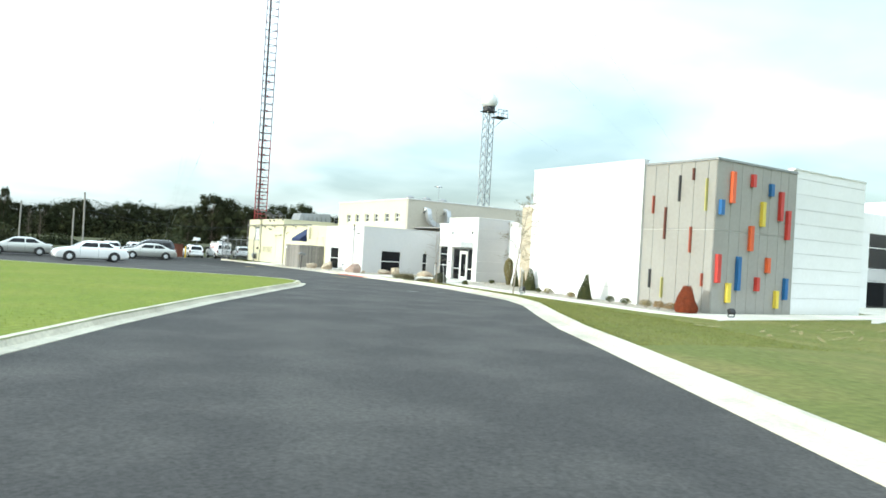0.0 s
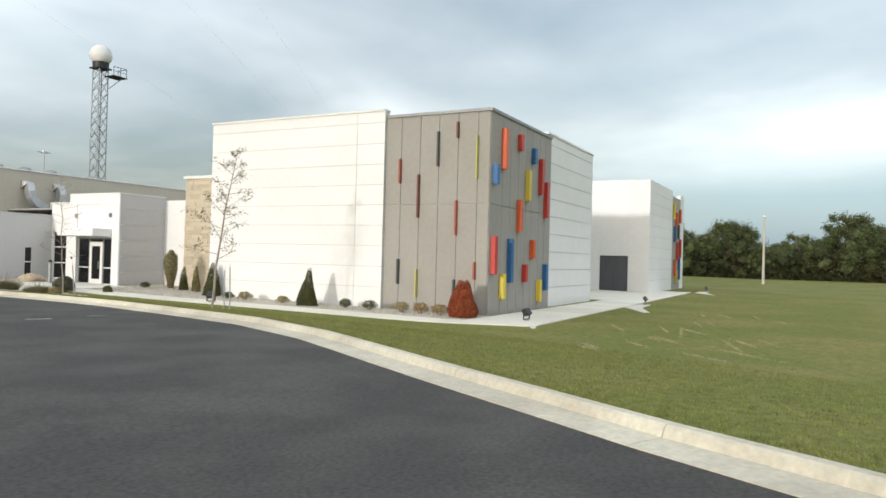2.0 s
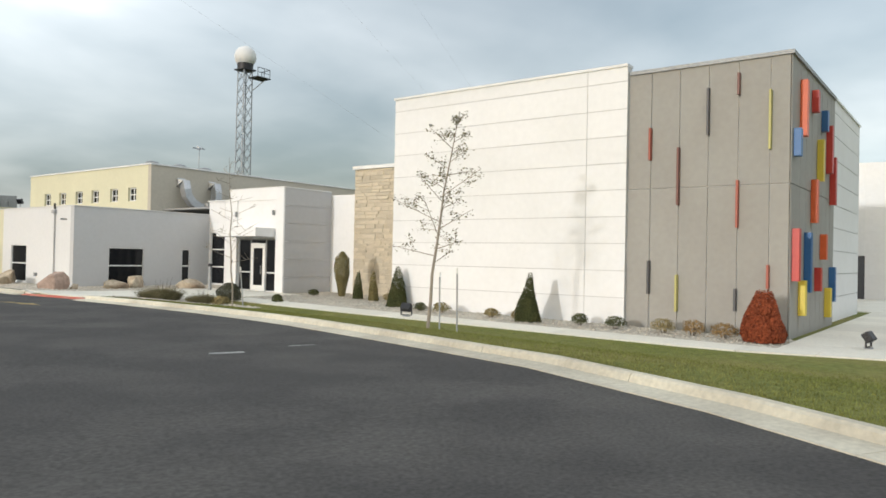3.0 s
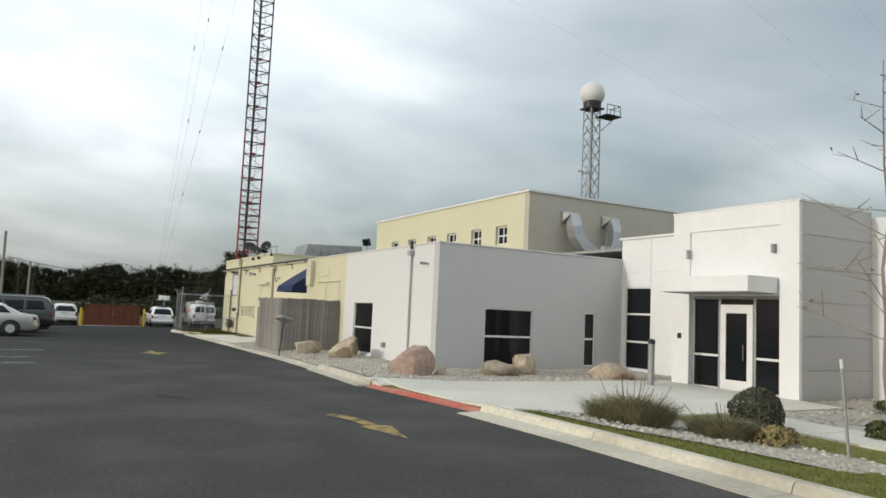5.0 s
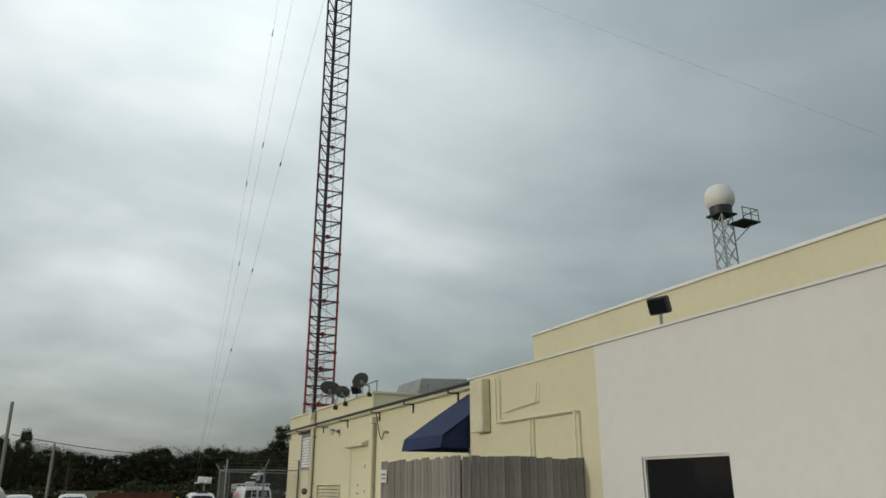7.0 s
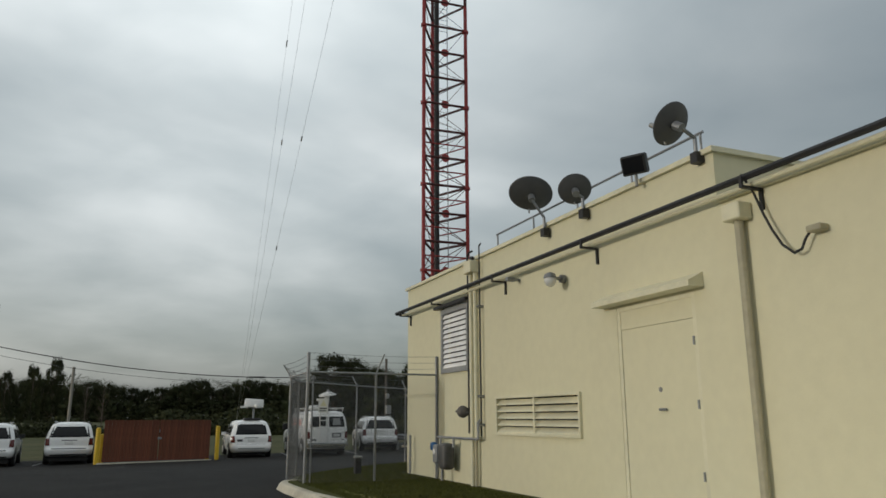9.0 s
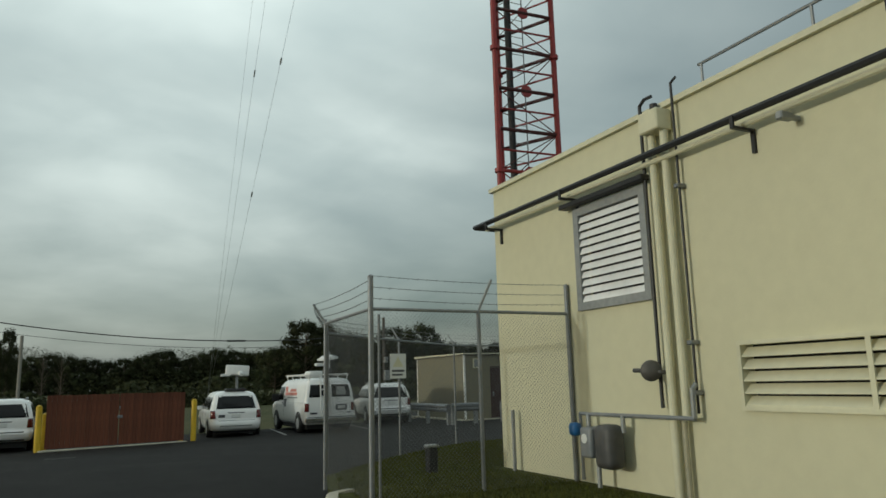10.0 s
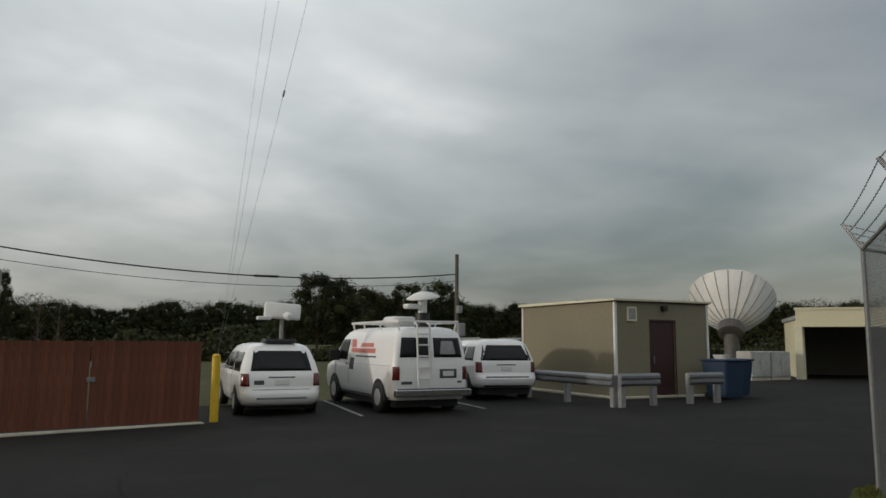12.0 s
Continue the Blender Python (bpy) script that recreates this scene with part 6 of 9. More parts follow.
# roof rail
rail = thing("roof_rail", "thin galvanised safety rail on the roof", "railing", (26.0, 70.2, 4.67))
part("top_rail", tubes([((0, 0, 0.42), (0, 6.1, 0.42), 0.02)], 6), "galv", rail)
for k in range(5):
    part("rail_post", tubes([((0, 0.05 + k * 1.5, -0.05), (0, 0.05 + k * 1.5, 0.41), 0.018)], 6), "galv", rail)
# low parapet machinery behind
hvac = thing("rooftop_unit", "grey sheet-metal rooftop air unit with a sloped top", "air unit", (27.6, 71.4, 4.2))
bm = bmesh.new()
v = [bm.verts.new(p) for p in ((0.2, 0, 0), (4.0, 0, 0), (4.0, 2.4, 0), (0.2, 2.4, 0), (0.60, 0.15, 1.28), (4.0, 0.15, 1.42), (4.0, 2.4, 1.42), (0.60, 2.4, 1.28))]
for f in ((3, 2, 1, 0), (4, 5, 6, 7), (0, 1, 5, 4), (1, 2, 6, 5), (2, 3, 7, 6), (3, 0, 4, 7)):
    bm.faces.new([v[i] for i in f])
bmesh.ops.bevel(bm, geom=bm.edges[:], offset=0.03, segments=1, affect="EDGES")
part("casing", bm, "galv_dull", hvac)
for k in range(6):
    part("rib", boxes((0.9 + k * 0.5, -0.03, 0.1, 0.95 + k * 0.5, 0.14, 1.0)), "galv_dull", hvac)

# office block fittings
part("downpipe", tubes([((24.57, 50.88, 0.25), (24.57, 50.88, 3.55), 0.030)], 10), "pipe_pale", office, "pale grey painted downpipe")
part("rain_head", soft_box(24.47, 50.77, 3.52, 24.615, 51.0, 3.68, 0.015), "pipe_pale", office)
part("vent_cowl", tubes([((24.56, 50.88, 3.72), (24.56, 50.88, 3.98), 0.045)], 10), "black_metal", office)
part("hose_tap", boxes((24.52, 52.55, 0.62, 24.618, 52.70, 0.78)), "galv_dull", office, "small tap box")
part("service_pipe", bent([(24.52, 59.4, 3.7), (24.52, 59.4, 2.85), (24.52, 56.8, 2.85), (24.52, 56.8, 2.0)], 0.022, 8), "cream_trim", office, "cream painted service pipe")
part("service_pipe", bent([(24.54, 58.2, 2.85), (24.54, 58.2, 1.9)], 0.02, 8), "cream_trim", office)
part("meter_box", soft_box(24.42, 59.8, 2.7, 24.618, 60.3, 3.75, 0.02), "cream_trim", office, "tall cream cable box")
part("cable", bent([(24.55, 59.2, 3.02), (24.55, 58.0, 3.12), (24.55, 57.95, 3.45)], 0.013, 6), "cream_trim", office)

# awning over the side door
awn = thing("awning", "navy blue canvas awning over a side door", "awning", (25.69, 61.85, 0))
bm = bmesh.new()
a, b = -1.08, 1.05
pts = [(0, 3.82), (-0.85, 3.26), (-1.66, 2.70), (-1.72, 2.44), (-1.70, 2.44), (-1.63, 2.67), (-0.83, 3.22), (0, 3.77)]
left = [bm.verts.new((x, a, z)) for x, z in pts]
right = [bm.verts.new((x, b, z)) for x, z in pts]
for i in range(len(pts)):
    j = (i + 1) % len(pts)
    bm.faces.new((left[i], left[j], right[j], right[i]))
bm.faces.new(left[::-1])
bm.faces.new(right)
bmesh.ops.recalc_face_normals(bm, faces=bm.faces[:])
part("canopy", bm, "navy", awn)
for y in (a, b - 0.02):
    bm = bmesh.new()
    q = [(0, 3.79), (-1.65, 2.69), (-1.71, 2.44), (0, 2.44)]
    f0 = [bm.verts.new((x, y, z)) for x, z in q]
    f1 = [bm.verts.new((x, y + 0.02, z)) for x, z in q]
    bm.faces.new(f0[::-1])
    bm.faces.new(f1)
    for i in range(4):
        bm.faces.new((f0[i], f0[(i + 1) % 4], f1[(i + 1) % 4], f1[i]))
    part("side_flap", bm, "navy", awn)
sd = thing("door", "white side door under the awning", "")
sd.parent = trans
part("door_frame", boxes((TX - 0.04, 61.2, 0.1, TX - 0.001, 61.27, 2.35), (TX - 0.04, 62.33, 0.1, TX - 0.001, 62.4, 2.35), (TX - 0.04, 61.27, 2.28, TX - 0.001, 62.33, 2.35)), "white_metal", sd)
part("leaf", boxes((TX - 0.03, 61.27, 0.12, TX - 0.002, 62.33, 2.28)), "white_metal", sd)
part("door_handle", bent([(TX - 0.03, 61.36, 1.1), (TX - 0.08, 61.36, 1.1), (TX - 0.08, 61.48, 1.1)], 0.012, 6), "galv", sd)

# board fence screen in front of the side door
fence = thing("board_fence", "weathered grey vertical board fence", "fence", (22.44, 56.75, 0.2))
board = boxes((0, 0, 0, 0.135, 0.022, 1.0))
bm_me = bpy.data.meshes.new("board")
bmesh.ops.bevel(board, geom=[e for e in board.edges if abs((e.verts[0].co - e.verts[1].co).z) > 0.5], offset=0.004, segments=1, affect="EDGES")
board.to_mesh(bm_me)
board.free()
bm_me.materials.append(M["wood_grey"])
rng = random.Random(77)
for k in range(16):
    piece("board", bm_me, fence, (0.02 + k * 0.143, rng.uniform(-0.004, 0.004), -0.05), 0, (1, 1, 1.95 + rng.uniform(-0.02, 0.02)))
for k in range(23):
    piece("board", bm_me, fence, (rng.uniform(-0.004, 0.004), 0.03 + k * 0.143, -0.05), 90, (1, 1, 1.95 + rng.uniform(-0.02, 0.02)))
for k in range(20):
    piece("board", bm_me, fence, (0.02 + k * 0.143, 3.34 + rng.uniform(-0.004, 0.004), -0.05), 0, (1, 1, 1.95 + rng.uniform(-0.02, 0.02)))
for z in (0.35, 1.55):
    part("fence_rail", boxes((0.0, 0.024, z, 2.17, 0.064, z + 0.09), (0.002, 0.07, z, 0.042, 3.33, z + 0.09)), "wood_grey", fence)
for x, y in ((0.07, 0.09), (2.1, 0.09), (0.07, 3.22)):
    part("fence_post", boxes((x - 0.045, y - 0.0, -0.1, x + 0.045, y + 0.09, 1.85)), "wood_grey", fence)
sg = thing("wall_sign", "small white sign on the board fence", "sign", (22.40, 59.85, 1.85))
part("plate", boxes((-0.012, -0.16, -0.11, 0.0, 0.16, 0.11)), "sign_white", sg)
part("text_bar", boxes((-0.015, -0.10, 0.02, -0.0125, 0.11, 0.045)), "decal_dark", sg, "line of unreadable dark print")
part("text_bar", boxes((-0.015, -0.10, -0.05, -0.0125, 0.08, -0.03)), "decal_dark", sg, "line of unreadable dark print")

post_lamp = thing("path_lamp", "leaning post lamp with a flat grey hood", "path lamp", (21.85, 54.95, 0.22))
part("post", tubes([((0, 0, -0.1), (0.22, 0.35, 1.06), 0.024)], 8), "black_metal", post_lamp)
bm = soft_box(-0.26, -0.2, -0.05, 0.26, 0.2, 0.07, 0.03)
bmesh.ops.rotate(bm, verts=bm.verts, matrix=Euler((radians(-8), radians(16), radians(20))).to_matrix())
bmesh.ops.translate(bm, verts=bm.verts, vec=(0.24, 0.38, 1.14))
part("hood", bm, "galv", post_lamp)
bol = thing("bollard", "grey steel bollard with a dark cap at the entrance walk", "bollard", (28.64, 44.9, lawn_z(28.64, 44.9)))
part("post", tubes([((0, 0, -0.1), (0, 0, 1.08), 0.085)], 14), "galv_dull", bol)
part("cap", lathe([(0.092, 1.08), (0.095, 1.16), (0.06, 1.2), (0.01, 1.21)], 14), "black_metal", bol)

# ducts and units on the upper block
def duct(points, w, label):
    t = thing("air_duct", label, "air duct", points[0])
    o = Vector(points[0])
    pts = [Vector(p) - o for p in points]
    bm = bmesh.new()
    rings = []
    for i, p in enumerate(pts):
        d = (pts[min(i + 1, len(pts) - 1)] - pts[max(i - 1, 0)]).normalized()
        u = Vector((0, 1, 0)) if abs(d.y) < 0.8 else Vector((0, 0, 1))
        s = d.cross(u).normalized()
        u = s.cross(d).normalized()
        rings.append([bm.verts.new(p + s * a * w * 0.5 + u * b * w * 0.55) for a, b in ((-1, -1), (1, -1), (1, 1), (-1, 1))])
    for r, n in zip(rings, rings[1:]):
        for k in range(4):
            bm.faces.new((r[k], r[(k + 1) % 4], n[(k + 1) % 4], n[k]))
    bm.faces.new(rings[0][::-1])
    bm.faces.new(rings[-1])
    bmesh.ops.recalc_face_normals(bm, faces=bm.faces[:])
    bmesh.ops.bevel(bm, geom=bm.edges[:], offset=0.02, segments=1, affect="EDGES")
    part("duct", bm, "duct_metal", t)
    return t


duct([(32.9, 53.85, 5.85), (32.9, 53.42, 5.80), (32.9, 53.35, 5.45), (33.0, 53.35, 5.1), (33.3, 53.35, 4.75), (33.8, 53.35, 4.5), (34.3, 53.35, 4.40)], 0.44, "bright galvanised duct curving down the wall")
duct([(34.97, 53.85, 5.85), (34.97, 53.42, 5.80), (34.97, 53.35, 5.4), (34.97, 53.35, 5.05), (34.88, 53.35, 4.72), (34.55, 53.35, 4.42)], 0.44, "bright galvanised duct beside the first")
plenum = thing("duct_plenum", "pale sheet-metal box where the two ducts meet", "duct box", (34.1, 53.2, 4.4))
part("box", soft_box(-0.05, -0.30, -0.05, 0.85, 0.30, 0.34, 0.02), "cabinet_white", plenum)
part("flange", boxes((0.55, -0.33, -0.04, 0.62, -0.301, 0.32)), "galv", plenum)
unit = thing("rooftop_unit", "low pale grey rooftop condenser", "air unit", (36.6, 52.6, 4.3))
part("casing", soft_box(-1.3, -0.5, -0.02, 1.6, 0.6, 0.5, 0.03), "galv_dull", unit)
part("panel", boxes((-0.9, -0.52, 0.1, -0.3, -0.501, 0.42), (0.2, -0.52, 0.1, 0.9, -0.501, 0.42)), "silver", unit)
unit2 = thing("rooftop_unit", "tall white metal rooftop cabinet", "air unit", (40.0, 51.2, 4.3))
part("casing", soft_box(-0.4, -0.4, -0.02, 0.6, 0.5, 1.15, 0.03), "white_metal", unit2)
for x in (32.4, 34.2, 36.0):
    v = thing("roof_vent", "grey mushroom roof vent", "roof vent", (x, 56.0, 6.4), 0, "roof vents")
    part("pipe", tubes([((0, 0, -0.02), (0, 0, 0.55), 0.22)], 14), "galv_dull", v)
    part("cowl", lathe([(0.42, 0.50), (0.44, 0.58), (0.34, 0.72), (0.1, 0.80)], 18), "galv_dull", v, "", True)
ant = thing("roof_antenna", "thin mast with a small crossed antenna", "antenna", (35.0, 55.2, 6.4))
part("mast", tubes([((0, 0, 0), (0, 0, 1.8), 0.018)], 6), "galv", ant)
part("boom", tubes([((-0.45, 0, 1.78), (0.45, 0.1, 1.82), 0.03), ((0, -0.25, 1.8), (0, 0.25, 1.8), 0.02)], 6), "galv", ant)
part("head", soft_box(-0.16, -0.09, 1.72, 0.16, 0.09, 1.92, 0.03), "silver", ant)

mat_at = (24.75, 70.95)
dm = thing("doormat", "dark rubber doormat before the cream double door", "doormat", (*mat_at, lawn_z(*mat_at) + 0.03))
part("mat", soft_box(-0.4, -0.75, 0.002, 0.4, 0.75, 0.018, 0.005), "black", dm)


# ---- tower yard: chain-link fence, guyed mast ----
def yard_z(x, y):
    return lawn_z(x, y)


yard = thing("chain_link_fence", "galvanised chain-link fence with barbed wire on top", "fence", (22.65, 78.65, 0.0))
YO = Vector((22.65, 78.65, 0.0))
FENCE = [((25.66, 78.80), 1), ((22.65, 78.65), 1), ((22.72, 80.85), 1), ((23.34, 82.85), 1), ((25.55, 84.95), 1), ((27.83, 86.9), 1), ((30.3, 87.3), 1), ((36.0, 87.6), 1), ((42.0, 87.8), 1)]
RAIL_Z = 2.32
for i, ((x, y), _) in enumerate(FENCE):
    p = Vector((x, y, 0)) - YO
    big = i < 2
    z0 = yard_z(x, y) - 0.1 - (0.12 if i > 3 else 0)
    top = 2.70 if big else RAIL_Z + 0.02
    post = part("fence_post", tubes([((p.x, p.y, z0), (p.x, p.y, top), 0.034 if big else 0.024)], 12), "galv", yard)
    part("post_cap", lathe([(0.039 if big else 0.028, 0.0), (0.033 if big else 0.024, 0.03), (0.01, 0.045)], 10, (0, 0, 1), (p.x, p.y, top)), "galv", post)
    if i >= 2:
        d = Vector((FENCE[min(i + 1, len(FENCE) - 1)][0][0] - FENCE[i - 1][0][0], FENCE[min(i + 1, len(FENCE) - 1)][0][1] - FENCE[i - 1][0][1], 0)).normalized()
        out = Vector((-d.y, d.x, 0))
        q = p + out * 0.18
        part("barb_arm", tubes([((p.x, p.y, RAIL_Z), (q.x, q.y, RAIL_Z + 0.29), 0.018)], 6), "galv_dull", post)


def chain_link(parent, a, b, z0, z1, pitch=0.055, r=0.0014):
    """Woven wire between two posts: crossing slanted wires, joined in one mesh."""
    a, b = Vector(a), Vector(b)
    ln, h = (b - a).length, z1 - z0
    d = (b - a) / ln
    nrm = Vector((-d.y, d.x, 0))
    verts, faces = [], []

    def wire(p, q):
        t = (q - p).normalized()
        u = t.cross(nrm).normalized()
        k = len(verts)
        for e in (p, q):
            for ang in range(3):
                verts.append(tuple(e + (u * math.cos(ang * 2.094) + nrm * math.sin(ang * 2.094)) * r))
        for ang in range(3):
            n = (ang + 1) % 3
            faces.append((k + ang, k + n, k + 3 + n, k + 3 + ang))

    s = -h
    while s < ln:
        for sign, off in ((1, 0.003), (-1, -0.003)):
            u0, u1 = (s, s + h)
            c0, c1 = max(u0, 0.0), min(u1, ln)
            if c1 - c0 > 0.01:
                f0, f1 = (c0 - u0) / h, (c1 - u0) / h
                za, zb = (z0 + f0 * h, z0 + f1 * h) if sign > 0 else (z1 - f0 * h, z1 - f1 * h)
                wire(a + d * c0 + nrm * off + Vector((0, 0, za)), a + d * c1 + nrm * off + Vector((0, 0, zb)))
        s += pitch
    me = bpy.data.meshes.new("wire_mesh")
    me.from_pydata(verts, [], faces)
    me.materials.append(M["wire"])
    ob = new("wire_mesh", me)
    ob.parent = parent
    return ob


def barbed(parent, a, b):
    """A strand of barbed wire with small barbs."""
    a, b = Vector(a), Vector(b)
    bm = bmesh.new()
    n = max(2, int((b - a).length / 0.6))
    sag = lambda f: Vector((0, 0, -0.03 * 4 * f * (1 - f)))
    for k in range(n):
        tube(bm, a.lerp(b, k / n) + sag(k / n), a.lerp(b, (k + 1) / n) + sag((k + 1) / n), 0.004, 4, cap=False)
    m = int((b - a).length / 0.13)
    for k in range(1, m):
        c = a.lerp(b, k / m) + sag(k / m)
        tube(bm, c + Vector((0.015, 0.01, 0.018)), c - Vector((0.015, 0.01, 0.018)), 0.0025, 3, cap=False)
    return part("barbed_wire", bm, "wire", parent)


for i in range(len(FENCE) - 1):
    (ax, ay), (bx, by) = FENCE[i][0], FENCE[i + 1][0]
    pa, pb = Vector((ax, ay, 0)) - YO, Vector((bx, by, 0)) - YO
    zb = min(yard_z(ax, ay), yard_z(bx, by)) - 0.06
    part("top_rail", tubes([(pa + Vector((0, 0, RAIL_Z)), pb + Vector((0, 0, RAIL_Z)), 0.022)], 8), "galv_dull", yard)
    chain_link(yard, pa, pb, zb, RAIL_Z - 0.02, 0.055 if i < 6 else 0.15)
    dd = (pb - pa).normalized()
    out = Vector((-dd.y, dd.x, 0))
    for k in range(3):
        if i == 0:
            za = RAIL_Z + 0.13 + 0.14 * k
            barbed(yard, pa + Vector((0, 0, za)), pb + Vector((0, 0, za)))
        else:
            o0 = Vector((0, 0, 0)) if i == 1 else out * 0.058 * (k + 1)
            barbed(yard, pa + o0 + Vector((0, 0, RAIL_Z + (0.12 if i == 1 else 0.094) * (k + 1))), pb + out * 0.058 * (k + 1) + Vector((0, 0, RAIL_Z + 0.094 * (k + 1))))
# intermediate post and hinge post of the gate side
mid = Vector((24.18, 78.72, 0)) - YO
pm = part("fence_post", tubes([((mid.x, mid.y, -0.05), (mid.x, mid.y, RAIL_Z), 0.027)], 10), "galv", yard)
part("barb_arm", tubes([((mid.x, mid.y, RAIL_Z), (mid.x + 0.16, mid.y - 0.1, RAIL_Z + 0.42), 0.018)], 6), "galv_dull", pm)
hp = Vector((22.78, 78.72, 0)) - YO
part("fence_post", tubes([((hp.x, hp.y, 0.0), (hp.x, hp.y, RAIL_Z - 0.06), 0.018)], 8), "galv", yard, "gate stile")
sign = thing("warning_sign", "white warning sign with a pale triangle on the fence", "sign", (23.0, 78.66, 1.62))
part("plate", boxes((-0.105, -0.012, -0.15, 0.105, -0.004, 0.15)), "sign_white", sign)
bm = bmesh.new()
bm.faces.new([bm.verts.new(p) for p in ((-0.07, -0.014, -0.01), (0.07, -0.014, -0.01), (0.0, -0.014, 0.115))])
part("triangle", bm, "cream", sign)
part("text_bar", boxes((-0.08, -0.015, -0.07, 0.08, -0.0125, -0.045)), "decal_dark", sign)
part("text_bar", boxes((-0.08, -0.015, -0.115, 0.06, -0.0125, -0.095)), "decal_dark", sign)
stump = thing("service_stub", "dark metal service stub with a grey cap in the grass", "service post", (24.44, 80.9, yard_z(24.44, 80.9)))
part("post", soft_box(-0.08, -0.07, -0.1, 0.08, 0.07, 0.38, 0.015), "black_metal", stump)
part("cap", soft_box(-0.10, -0.085, 0.381, 0.10, 0.085, 0.43, 0.015), "galv_dull", stump)
pipe_post = thing("marker_pipe", "thin grey marker pipe against the cream wall", "pipe", (25.58, 80.3, 0.0))
part("pipe", tubes([((0, 0, -0.1), (0, 0, 0.95), 0.03)], 8), "galv_dull", pipe_post)

# the mast: three legs on a pivot, horizontals and diagonals, guys
MAST = Vector((27.37, 82.60, 0.0))
mast = thing("guyed_mast", "tall red lattice radio mast with a cable bundle", "radio mast", MAST)
E1, E2 = Vector((0.919, -0.394, 0)), Vector((0.394, 0.919, 0))
LEGS = [(E1 * math.cos(radians(a)) + E2 * math.sin(radians(a))) * 0.80 for a in (110.3, 230.3, 350.3)]
TOP, LOW, STEP = 78.0, 2.03, 0.87
for L in LEGS:
    leg = part("leg", tubes([((L.x, L.y, LOW), (L.x, L.y, 14.2), 0.06), ((L.x, L.y, LOW), (L.x * 0.12, L.y * 0.12, 0.35), 0.07)], 8), "tower_red", mast)
    for z in (5.5, 8.1, 10.7, 13.3):
        part("leg_splice", tubes([((L.x, L.y, z - 0.04), (L.x, L.y, z + 0.04), 0.10)], 8), "tower_red", leg)
    # legs turn from red to dark maroon above this height
    part("leg", tubes([((L.x, L.y, 14.2), (L.x, L.y, TOP), 0.055)], 8), "tower_dim", mast, "dark maroon upper leg")
part("pivot", lathe([(0.28, -0.1), (0.28, 0.22), (0.12, 0.26), (0.12, 0.36), (0.2, 0.40), (0.05, 0.45)], 16), "galv_dull", mast, "concrete-set steel pivot")
n_levels = int((TOP - LOW) / STEP)
high = bmesh.new()
for k in range(n_levels):
    z = LOW + k * STEP
    for i in range(3):
        a, b = LEGS[i], LEGS[(i + 1) % 3]
        rows = [("brace", (a.x, a.y, z), (b.x, b.y, z), 0.038)]
        c, d = (a, b) if (k + i) % 2 else (b, a)
        rows.append(("diagonal", (c.x, c.y, z), (d.x, d.y, z + STEP), 0.012 if k < 8 else 0.009))
        if k < 9:
            rows.append(("strut", (a.x, a.y, z + STEP / 2), (b.x, b.y, z + STEP / 2), 0.022))
        for name, p, q, r in rows:
            if k < 24:
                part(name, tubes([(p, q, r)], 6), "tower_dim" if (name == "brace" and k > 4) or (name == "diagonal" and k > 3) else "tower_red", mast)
            else:
                tube(high, p, q, r, 5, cap=False)
    if k % 2 == 0 and k < 40:
        m = (LEGS[1] + LEGS[2]) / 2
        part("gusset", lathe([(0.13, -0.012), (0.13, 0.012)], 10, (LEGS[1] - LEGS[2]).normalized().cross(Vector((0, 0, 1))), (m.x, m.y, z)), "tower_red", mast) if k < 24 else None
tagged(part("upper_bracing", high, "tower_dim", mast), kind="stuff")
for z, f in ((0.8, 0.36), (1.4, 0.67)):
    for i in range(3):
        a, b = LEGS[i] * f, LEGS[(i + 1) % 3] * f
        part("brace", tubes([((a.x, a.y, z), (b.x, b.y, z), 0.03)], 6), "tower_red", mast)
c = Vector((-0.14, 0.06, 0.0))
part("feed_cable", tubes([((c.x, c.y, 1.2), (c.x, c.y, TOP - 4), 0.055), ((c.x + 0.09, c.y + 0.04, 1.2), (c.x + 0.09, c.y + 0.04, TOP - 9), 0.035)], 7), "tower_dark", mast, "thick dark cable bundle")
lad = bmesh.new()
for s in (-0.17, 0.17):
    tube(lad, (0.1 + s, 0.1, 2.6), (0.1 + s, 0.1, TOP), 0.014, 5)
for k in range(int((TOP - 2.6) / 0.4)):
    tube(lad, (-0.07, 0.1, 2.7 + k * 0.4), (0.27, 0.1, 2.7 + k * 0.4), 0.008, 4, cap=False)
part("ladder", lad, "galv", mast)
for az, dist, thick in ((2, 62, 0.009), (122, 62, 0.004), (242, 62, 0.004)):
    e = Vector((math.sin(radians(az)) * dist, math.cos(radians(az)) * dist, 0.2))
    for z in (34.0, 55.0, 76.0):
        bm = bmesh.new()
        p = Vector((math.sin(radians(az)) * 0.7, math.cos(radians(az)) * 0.7, z))
        tube(bm, p, e, thick, 4, cap=False)
        for f in (0.25, 0.42, 0.58) if az == 2 else ():
            m0, m1 = p.lerp(e, f), p.lerp(e, f + 0.006)
            tube(bm, m0, m1, 0.05, 6)
        part("guy_wire", bm, "galv_dull", mast)

